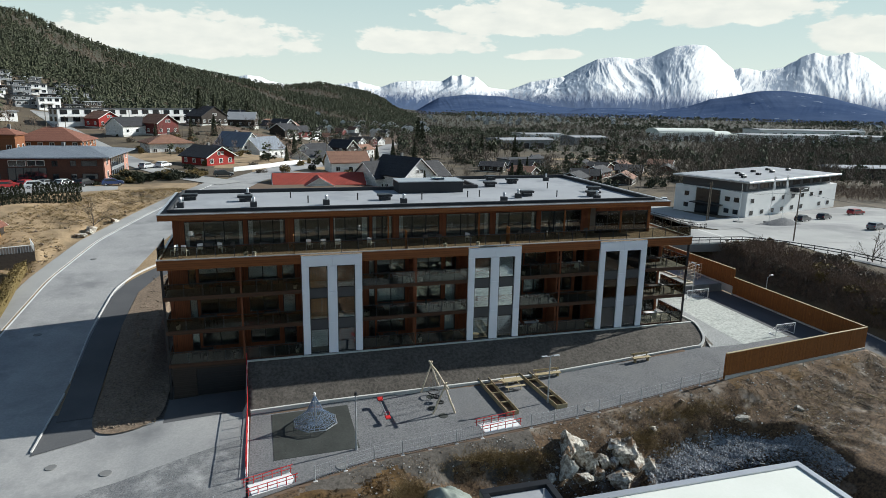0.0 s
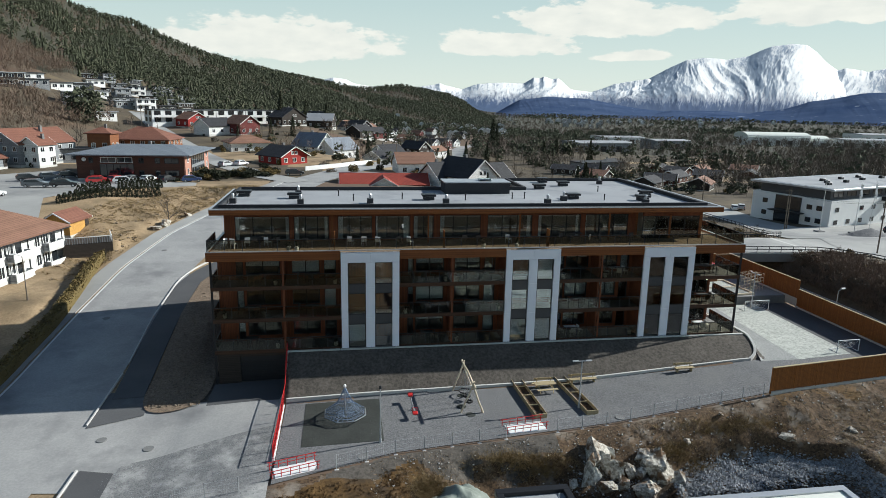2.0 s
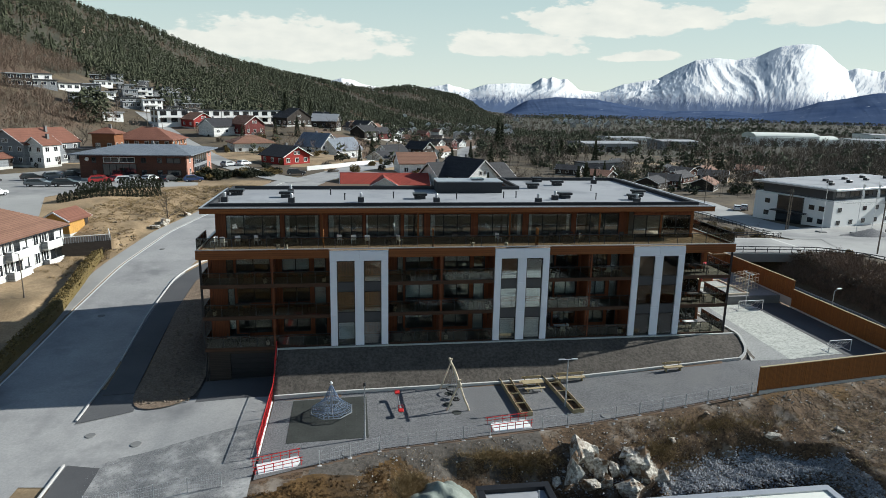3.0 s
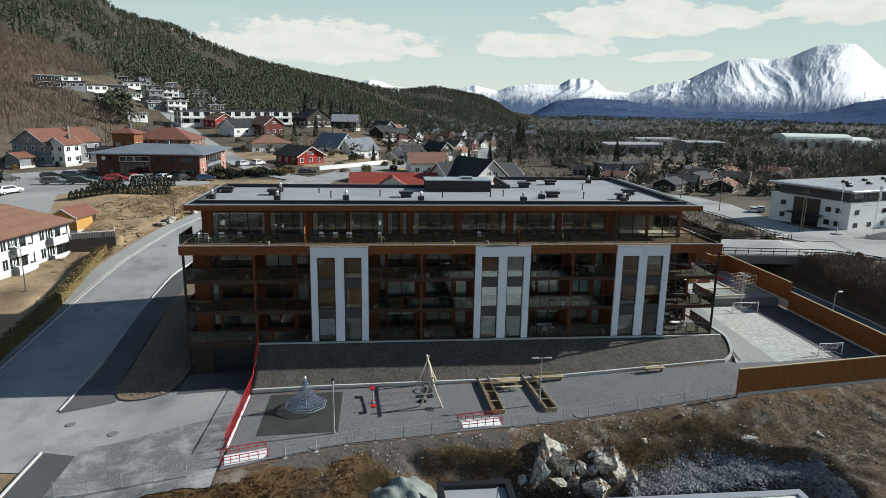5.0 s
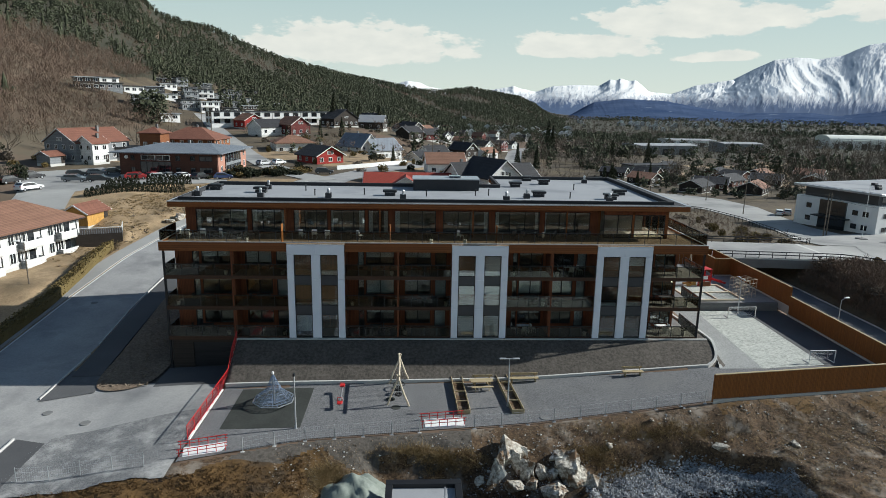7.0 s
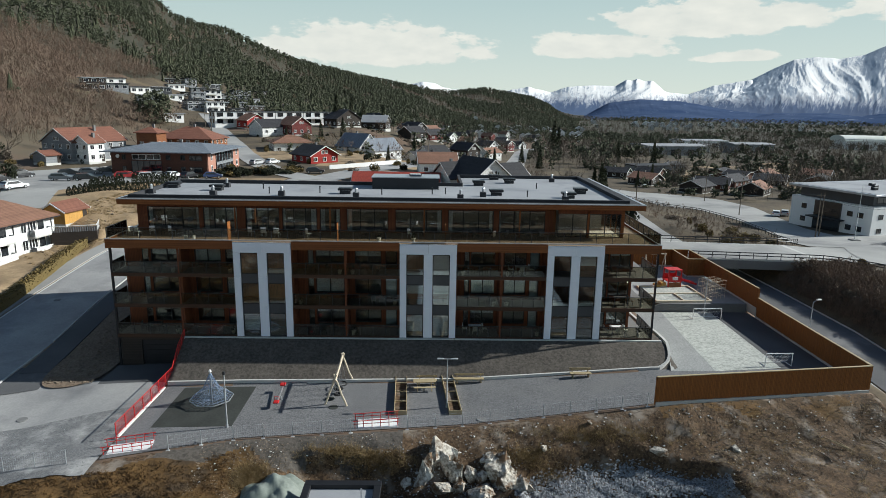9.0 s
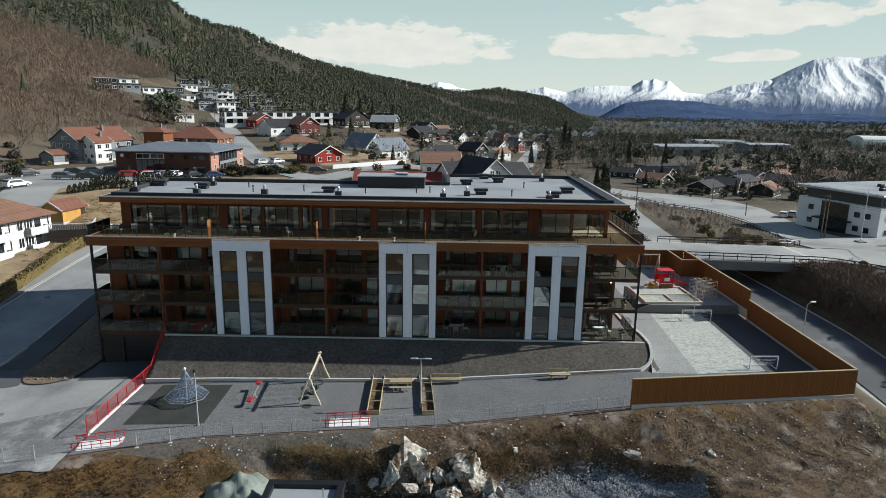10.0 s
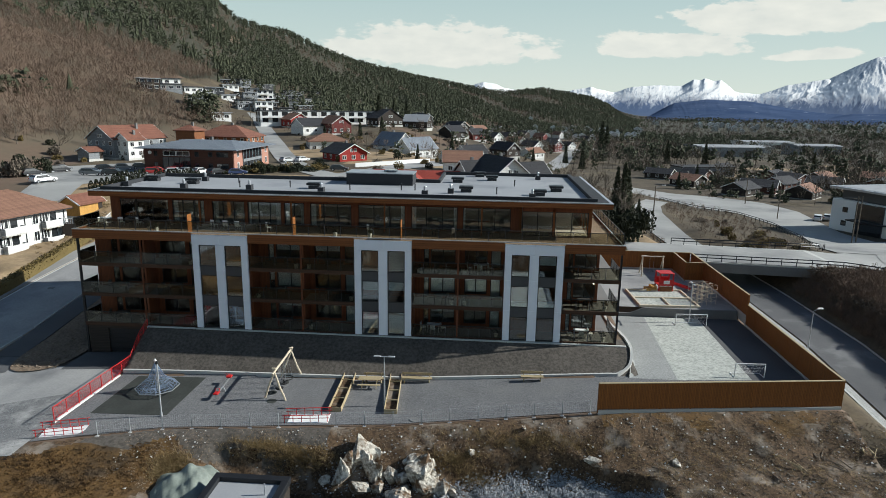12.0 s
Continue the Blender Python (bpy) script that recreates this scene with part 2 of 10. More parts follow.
roof_felt = surface("roof_felt", (0.26, 0.27, 0.285), (0.34, 0.35, 0.365), 0.12, 6, 0.75, bump=0.08, third=(0.22, 0.23, 0.245), third_scale=0.16, grain=0.3)
roof_pale = surface("roof_pale", (0.60, 0.62, 0.56), (0.7, 0.71, 0.66), 0.2, 5, 0.6, bump=0.05, grain=0.3)
zinc = surface("zinc", (0.42, 0.44, 0.47), (0.52, 0.54, 0.56), 0.6, 8, 0.4, metal=0.6, bump=0.05)
steel = surface("steel", (0.5, 0.52, 0.54), (0.62, 0.63, 0.65), 0.8, 9, 0.35, metal=0.8, bump=0.03)
red_paint = surface("red_paint", (0.42, 0.017, 0.02), (0.54, 0.03, 0.028), 0.8, 9, 0.45, bump=0.03)
rubber = surface("rubber_mat", (0.022, 0.025, 0.022), (0.05, 0.054, 0.049), 0.6, 6, 0.9, bump=0.3, coords="World")
rope_blue = surface("rope_blue", (0.14, 0.2, 0.3), (0.24, 0.3, 0.4), 0.8, 9, 0.7, bump=0.1)
pole_grey = surface("pole_grey", (0.36, 0.38, 0.4), (0.46, 0.48, 0.49), 0.8, 8, 0.5, metal=0.3, bump=0.03)
wood_pole = surface("wood_pole", (0.10, 0.08, 0.062), (0.17, 0.14, 0.11), 0.8, 9, 0.85, bump=0.2)
rock = surface("rock", (0.13, 0.105, 0.08), (0.68, 0.64, 0.56), 1.4, 4.0, 0.9, bump=1.0, bump_scale=5, hard=0.07, third=(0.13, 0.08, 0.045), third_scale=1.1, third_cut=(0.5, 0.6), coords="World")
gravel_path = surface("gravel_path", (0.19, 0.195, 0.19), (0.35, 0.355, 0.345), 0.6, 6, 0.95, hard=0.12, bump=0.7, bump_scale=12, coords="World", grain=0.7)
gravel_yard = surface("gravel_yard", (0.1, 0.102, 0.105), (0.24, 0.24, 0.24), 0.5, 9, 0.95, hard=0.13, bump=0.8, bump_scale=9, third=(0.42, 0.415, 0.4), third_scale=0.45, third_cut=(0.5, 0.72), coords="World", grain=0.7)
stones = surface("stones", (0.22, 0.235, 0.255), (0.42, 0.435, 0.45), 1.0, 6, 0.9, bump=0.3, island=0.9)
clods = surface("clods", (0.13, 0.095, 0.064), (0.28, 0.225, 0.17), 1.0, 6, 0.95, bump=0.4, island=0.35)
brick_wall = surface("brick_wall", (0.085, 0.038, 0.028), (0.135, 0.058, 0.04), 0.4, 9, 0.85, bump=0.3, boards=("v", 0.075))
red_boards = surface("red_boards", (0.30, 0.022, 0.018), (0.38, 0.032, 0.024), 0.5, 8, 0.75, bump=0.3, boards=("v", 0.17))
maroon_boards = surface("maroon_boards", (0.12, 0.022, 0.02), (0.17, 0.03, 0.026), 0.5, 8, 0.75, bump=0.3, boards=("v", 0.17))
yellow_boards = surface("yellow_boards", (0.50, 0.27, 0.07), (0.6, 0.33, 0.09), 0.5, 8, 0.75, bump=0.3, boards=("h", 0.14))
dark_boards = surface("dark_boards", (0.03, 0.024, 0.02), (0.055, 0.042, 0.034), 0.5, 8, 0.8, bump=0.3, boards=("v", 0.17))
grey_boards = surface("grey_boards", (0.22, 0.235, 0.25), (0.28, 0.295, 0.31), 0.5, 8, 0.75, bump=0.3, boards=("v", 0.17))
pink_render = surface("pink_render", (0.34, 0.17, 0.125), (0.42, 0.22, 0.165), 0.5, 8, 0.85, bump=0.15)
orange_boards = surface("orange_boards", (0.2, 0.075, 0.03), (0.26, 0.1, 0.042), 0.5, 8, 0.75, bump=0.3, boards=("v", 0.17))
tile_red = surface("tile_red", (0.27, 0.04, 0.026), (0.35, 0.062, 0.04), 0.5, 6, 0.7, bump=0.6, boards=("h", 0.3))
tile_brown = surface("tile_brown", (0.20, 0.105, 0.07), (0.29, 0.155, 0.105), 0.4, 6, 0.8, bump=0.6, boards=("v", 0.13))
tile_orange = surface("tile_orange", (0.18, 0.075, 0.05), (0.25, 0.108, 0.072), 0.4, 6, 0.8, bump=0.6, boards=("v", 0.13))
tile_black = surface("tile_black", (0.022, 0.022, 0.025), (0.045, 0.045, 0.05), 0.4, 6, 0.75, bump=0.5, boards=("v", 0.13))
sheet_blue = surface("sheet_roof", (0.20, 0.225, 0.26), (0.27, 0.29, 0.32), 0.2, 5, 0.5, metal=0.3, bump=0.3, boards=("h", 0.5))
conifer = surface("conifer", (0.04, 0.048, 0.028), (0.072, 0.077, 0.043), 0.02, 0.3, 0.95, bump=0.0, coords="World", island=0.35)
twigs = surface("twigs", (0.12, 0.098, 0.076), (0.2, 0.165, 0.13), 0.03, 0.9, 0.95, bump=0.0, coords="World", island=0.6)
twigs_red = surface("twigs_red", (0.15, 0.106, 0.078), (0.25, 0.18, 0.134), 0.03, 0.9, 0.95, bump=0.0, coords="World", island=0.6)
bark = surface("bark", (0.09, 0.075, 0.06), (0.17, 0.145, 0.12), 0.8, 9, 0.95, bump=0.5)
hedge_leaf = surface("hedge_leaf", (0.13, 0.092, 0.03), (0.25, 0.185, 0.07), 0.5, 5, 0.9, bump=0.2, coords="World", island=0.8)
thuja = surface("thuja", (0.018, 0.024, 0.012), (0.04, 0.045, 0.022), 0.5, 5, 0.9, bump=0.2, coords="World", island=0.7)
straw = surface("straw", (0.24, 0.165, 0.075), (0.36, 0.26, 0.13), 0.8, 8, 0.95, bump=0.0, island=0.7)
tarp = surface("tarp", (0.14, 0.165, 0.14), (0.26, 0.29, 0.26), 0.5, 5, 0.55, bump=0.5, bump_scale=2)
paint_line = surface("paint_line", (0.6, 0.6, 0.58), (0.72, 0.72, 0.7), 0.5, 9, 0.7, bump=0.05)
kerb_stone = surface("kerb_stone", (0.4, 0.395, 0.385), (0.54, 0.53, 0.515), 0.5, 8, 0.85, bump=0.15)
dark_room = surface("interior_wall", (0.2, 0.185, 0.165), (0.26, 0.24, 0.215), 0.5, 5, 0.9, bump=0.0)
blind = surface("blind", (0.66, 0.69, 0.7), (0.76, 0.78, 0.79), 0.5, 12, 0.8, bump=0.1, boards=("v", 0.1))
furniture_dark = surface("furniture_dark", (0.03, 0.028, 0.026), (0.06, 0.055, 0.05), 0.8, 8, 0.7, bump=0.1)
furniture_white = surface("furniture_white", (0.66, 0.66, 0.65), (0.76, 0.76, 0.75), 0.8, 8, 0.6, bump=0.05)
glass_window = pane_material("window_glass", (0.86, 0.89, 0.89), see=2.05)
glass_rail = pane_material("railing_glass", (0.66, 0.65, 0.58), see=1.45)
tyre_rubber = surface("tyre", (0.015, 0.015, 0.016), (0.03, 0.03, 0.03), 1, 9, 0.9, bump=0.1)
spandrel = surface("spandrel", (0.05, 0.053, 0.058), (0.075, 0.078, 0.083), 0.5, 9, 0.4, bump=0.02)


def car_paint(name, c):
    mt, ns, ls, p = nodes_of(name)
    p.inputs["Base Color"].default_value = (*c, 1)
    p.inputs["Roughness"].default_value = 0.3
    p.inputs["Coat Weight"].default_value = 0.6
    vec = ns.new("ShaderNodeTexCoord").outputs["Object"]
    ls.new(span(ns, ls, noise_n(ns, ls, vec, 4, 5), 0.3, 0.7, 0.25, 0.42), p.inputs["Roughness"])
    return mt


paint_white = car_paint("paint_white", (0.68, 0.69, 0.69))
paint_black = car_paint("paint_black", (0.02, 0.021, 0.024))
paint_grey = car_paint("paint_grey", (0.16, 0.17, 0.18))
paint_red = car_paint("paint_red", (0.40, 0.02, 0.02))
paint_blue = car_paint("paint_blue", (0.03, 0.06, 0.17))
paint_silver = car_paint("paint_silver", (0.45, 0.46, 0.47))
car_glass = car_paint("car_glass", (0.012, 0.014, 0.016))
lamp_lens = car_paint("lamp_lens", (0.6, 0.6, 0.58))
tail_lens = car_paint("tail_lens", (0.3, 0.015, 0.012))

# ---- helpers for meshes ----


def obj(name, bm, material, smooth=False):
    me = bpy.data.meshes.new(name)
    bm.to_mesh(me)
    bm.free()
    if material:
        me.materials.append(material)
    if smooth:
        for poly in me.polygons:
            poly.use_smooth = True
    return new(name, me)


def raw(name, verts, faces, material, smooth=False):
    """A mesh from arrays of corners and faces that a formula made."""
    me = bpy.data.meshes.new(name)
    me.from_pydata(verts, [], faces)
    if material:
        me.materials.append(material)
    if smooth:
        for poly in me.polygons:
            poly.use_smooth = True
    me.update()
    return new(name, me)


def part(name, bm, material, parent, label="", smooth=False):
    """One mesh under a thing; the mesh is given in the thing's own coordinates."""
    ob = obj(name, bm, material, smooth)
    ob.parent = parent
    if label:
        ob["label"] = label
    return ob


def again(ob, parent, m):
    """Another object on the same mesh, under parent."""
    o = new(ob.name.split(".")[0], ob.data)
    o.parent = parent
    o.matrix_basis = m
    if "label" in ob:
        o["label"] = ob["label"]
    return o


def thing(name, place, label, category, group="", turn=0.0, kind=""):
    ob = new(name)
    ob.empty_display_size = 0.2
    ob.matrix_world = pose(*place, 0, 0, turn)
    return tagged(ob, label, category, group, kind)


def box(bm, x0, y0, z0, x1, y1, z1):
    v = [bm.verts.new(c) for c in ((x0, y0, z0), (x1, y0, z0), (x1, y1, z0), (x0, y1, z0), (x0, y0, z1), (x1, y0, z1), (x1, y1, z1), (x0, y1, z1))]
    for f in ((3, 2, 1, 0), (4, 5, 6, 7), (0, 1, 5, 4), (1, 2, 6, 5), (2, 3, 7, 6), (3, 0, 4, 7)):
        bm.faces.new([v[i] for i in f])
    return v


def boxes(*lists, soft=0.0):
    bm = bmesh.new()
    for b in lists:
        box(bm, *b)
    if soft:
        bmesh.ops.bevel(bm, geom=bm.edges[:], offset=soft, segments=1, affect="EDGES")
    return bm


def rod(bm, p, q, r, r2=None, sides=6):
    """A tapered round bar from p to q."""
    p, q = Vector(p), Vector(q)
    d = q - p
    if d.length < 1e-6:
        return
    u = d.orthogonal().normalized()
    w = d.normalized().cross(u)
    r2 = r if r2 is None else r2
    rings = []
    for c, rad in ((p, r), (q, r2)):
        rings.append([bm.verts.new(c + rad * (math.cos(2 * math.pi * i / sides) * u + math.sin(2 * math.pi * i / sides) * w)) for i in range(sides)])
    for i in range(sides):
        j = (i + 1) % sides
        bm.faces.new((rings[0][i], rings[0][j], rings[1][j], rings[1][i]))
    bm.faces.new(rings[0][::-1])
    bm.faces.new(rings[1])


def rods(*bars, sides=6):
    bm = bmesh.new()
    for b in bars:
        rod(bm, *b, sides=sides)
    return bm


def tube(pts, r, sides=6):
    """One continuous bar through pts."""
    bm = bmesh.new()
    P = [Vector(p) for p in pts]
    last = None
    for i, p in enumerate(P):
        d = (P[min(i + 1, len(P) - 1)] - P[max(i - 1, 0)]).normalized()
        u = d.cross(Vector((0, 0, 1)))
        u = u.normalized() if u.length > 0.01 else Vector((1, 0, 0))
        w = u.cross(d)
        ringv = [bm.verts.new(p + r * (math.cos(2 * math.pi * k / sides) * u + math.sin(2 * math.pi * k / sides) * w)) for k in range(sides)]
        if last:
            for k in range(sides):
                j = (k + 1) % sides
                bm.faces.new((last[k], last[j], ringv[j], ringv[k]))
        else:
            bm.faces.new(ringv[::-1])
        last = ringv
    bm.faces.new(last)
    return bm


def prism(bm, outline, z0, z1):
    lo = [bm.verts.new((x, y, z0)) for x, y in outline]
    hi = [bm.verts.new((x, y, z1)) for x, y in outline]
    n = len(lo)
    for i in range(n):
        j = (i + 1) % n
        bm.faces.new((lo[i], lo[j], hi[j], hi[i]))
    bm.faces.new(lo[::-1])
    bm.faces.new(hi)


def sst(a, b, v):
    t = np.clip((np.asarray(v, float) - a) / (b - a), 0, 1)
    return t * t * (3 - 2 * t)


# ---- the lie of the land ----
CX, CY = 15.0, 0.0


def fence_y(x):
    return np.interp(x, [-40, -2, 7, 20, 30, 39, 57, 70], [35.5, 37.2, 40.0, 41.5, 42.7, 43.75, 46.1, 47.0])


def kerb_y(x):
    return 49.35 + 0.028 * (np.asarray(x, float) + 1.3)


def play_z(x):
    return np.interp(x, [-2, 5, 17, 24, 32, 41], [-1.35, -1.17, -1.05, -0.98, -0.5, 0.06])


def under_x(y):
    return np.interp(y, [0, 50, 70, 90, 105, 122, 145, 170, 200], [69, 69, 69.3, 69, 67, 65, 66, 72, 84])


def under_z(y):
    return np.interp(y, [0, 45, 60, 70, 90, 105, 122, 145, 170, 200], [-6.5, -4.6, -3.7, -3.2, -3.1, -2.4, -1.4, -0.8, -1.8, -3.5])


def left_z(y):
    return np.interp(y, [0, 36, 42, 49, 57, 70, 85, 100, 130, 160, 210, 250, 300, 340, 450, 700], [-2.8, -2.4, -2.2, -1.95, -1.35, 0.2, 1.9, 3.4, 5.1, 5.5, 6.2, 8.3, 12.0, 12.5, 8.0, 0.0])


def right_z(y):
    return np.interp(y, [0, 60, 85, 105, 118, 132, 170, 300, 435, 565, 1000, 5000], [-1.5, -0.6, 0.0, -0.4, -1.9, -2.6, -4.0, -6.2, -7.5, -12, -14, -18])


def wob(x, y, s):
    """Cheap smooth unevenness between about -1 and 1."""
    return (np.sin(x * s * 1.0 + 1.3 * np.sin(y * s * 0.7)) + np.sin(y * s * 1.3 + 2.1 + 1.7 * np.sin(x * s * 0.6)) + 0.6 * np.sin((x + y) * s * 2.3 + 0.5)) / 2.6


CREST_AZ = [-180, -110, -60, -39, -30, -22.3, -20.6, -18.5, -16.8, -14.5, -11.3, -7.6, -3.7, 0.3, 2.2, 4.8, 8.9, 11.3, 13.3, 20, 180]
CREST_EL = [2, 6, 13, 13, 10.5, 7.9, 6.3, 5.65, 5.45, 4.35, 3.25, 2.45, 1.65, 1.0, 0.85, 1.25, 0.55, -0.5, -1.2, -1.2, -1.2]


def ground_z(x, y):
    x, y = np.broadcast_arrays(np.asarray(x, float), np.asarray(y, float))
    zl, zr = left_z(y), right_z(y)
    wa = np.interp(y, [90, 125, 200, 240, 285, 380], [-12, 12, 0, -38, -20, -30])
    wd = np.interp(y, [90, 125, 240, 380], [84, 86, 88, 110])
    t_ = np.clip((x - wa) / wd, 0, 1)
    w = t_ * t_ * (3 - 2 * t_)
    z = zl * (1 - w) + zr * w
    # wooded hill: foot and crest by bearing
    dx, dy = x - CX, y - CY
    r = np.hypot(dx, dy)
    az = np.degrees(np.arctan2(dx, dy))
    r0 = np.interp(az, [-180, -90, -60, -39, -25, -17, -8, 0, 5, 13], [900, 300, 150, 175, 235, 300, 440, 620, 800, 1100])
    crest = np.interp(az, [-180, -60, -39, -20, -8, 0, 5, 13], [1800, 700, 720, 900, 1100, 1250, 1450, 1600])
    zc = 22.5 + crest * np.tan(np.radians(np.interp(az, CREST_AZ, CREST_EL)))
    s = np.clip((r - r0) / (crest - r0), 0, 1.0)
    p = np.where(s < 1, s ** 1.3, 1.0) * (1 - 0.25 * sst(crest, crest + 900, r))
    rough = wob(x, y, 0.012) * 7 * s * (1 - s) + wob(x, y, 0.045) * 2.2 * s * (1 - s)
    hill = np.maximum(0, zc - z) * p + rough
    hill = np.where(az > 13.3, 0, hill) * (1 - sst(10, 13.5, az))
    z = z + np.where(r > r0, hill, 0)
    z = z + np.where(r > 260, wob(x, y, 0.02) * 1.4 * sst(260, 600, r), 0)
    # slope behind the cottages beside the upper road
    z = z + 1.6 * sst(-29, -38, x) * sst(91, 102, y) * sst(150, 110, y) + 1.2 * sst(-24, -30, x) * sst(95, 112, y) * sst(150, 118, y)
    # level lawn before the white house
    lawn = sst(-27.6, -30.0, x) * sst(-56, -50, x) * sst(66, 73, y) * sst(93.2, 91.2, y)
    z = z * (1 - lawn) + 1.35 * lawn
    # rough earth bank beside the upper road
    lane = np.interp(y, [70, 84, 98, 113, 130, 150], [-21.2, -20.6, -18.4, -14.5, -9.5, -4.0])
    heap = sst(-7.6, -9.6, x - lane) * sst(-19, -12.5, x - lane) * sst(78, 90, y) * sst(142, 128, y)
    z = z + heap * (0.5 + 0.5 * wob(x, y, 0.35) + 0.35 * wob(x, y, 0.9))
    # road cutting under the bridge
    ux, uz = under_x(y), under_z(y)
    d = x - ux
    cut_r = np.clip((d - 3.7) / 4.2, 0, 1)
    cut_l = sst(-3.4, -9.0, d)
    open_s = sst(175, 140, y)
    side = np.where(d > 0, cut_r, cut_l)
    inside = (x > 50) & (y < 180)
    z = np.where(inside, z * (side + (1 - side) * (1 - open_s)) + uz * (1 - side) * open_s, z)
    # the building plot
    fy = fence_y(x)
    plat = play_z(x)
    ky = kerb_y(x)
    site = plat + np.where(y > ky, 0.25 + (1.15 - plat) * np.clip((y - ky - 0.15) / (53.6 - ky), 0, 1), 0)
    site = np.where(y < ky, plat, site)
    yard = np.where(y > 67.2, 1.05, 0.08)
    site = np.where(x > 43.2, np.where(y > 44, yard, plat), site)
    wz = left_z(np.minimum(y, 52.0))
    site = np.where(x < -1.75, -1.45 + (wz + 1.45) * sst(-2.5, -12.0, x), site)
    m_site = sst(-11.0, -8.6, x) * sst(58.3, 57.9, x) * sst(95, 86, y)
    z = z * (1 - m_site) + site * m_site
    # bank below the wire fence
    drop = np.interp(x, [-40, -2, 6, 13, 33, 45, 60], [0.4, 0.5, 0.9, 2.4, 2.6, 1.7, 1.6])
    below = np.clip((fy - y), 0, None)
    edge = np.where(x < 58, site, z)
    bank = edge - drop * sst(0.1, 4.6, below) - 0.08 * np.clip(below - 4, 0, 12) + 0.17 * wob(x, y, 1.1) * sst(0.3, 1.5, below) + 0.09 * wob(x, y, 3.1) * sst(0.3, 1.5, below)
    # dug pit with a steep ragged lip
    lip = np.minimum(40.9 - 0.028 * np.abs(x - 34) ** 2.1, fy - 1.0) + 0.3 * wob(x, y, 0.9)
    bank = bank - 1.15 * sst(0.1, 0.75, lip - y) * sst(27.4, 28.6, x) * sst(43.5, 41.0, x)
    lip2 = 39.3 + 0.3 * wob(x, y, 1.2)
    bank = bank - 0.8 * sst(0.0, 0.6, lip2 - y) * sst(10.5, 12.5, x) * sst(20.5, 18.5, x)
    bank = bank - 5.0 * sst(37.6, 35.6, y) * sst(9.5, 12.5, x) * sst(41.5, 39.6, x)
    mb = sst(-11, -8.6, x) * sst(62, 57, x)
    z = np.where((y < fy) & (y > 5), bank * mb + z * (1 - mb), z)
    return z


def gz(x, y):
    return float(ground_z(x, y))


def lines(core0, core1, step, lo, hi, growth):
    a = list(np.arange(core0, core1 + 1e-6, step))
    s = step
    v = core1
    while v < hi:
        s *= growth
        v += s
        a.append(min(v, hi))
    s, v = step, core0
    while v > lo:
        s *= growth
        v -= s
        a.insert(0, max(v, lo))
    return np.array(a)


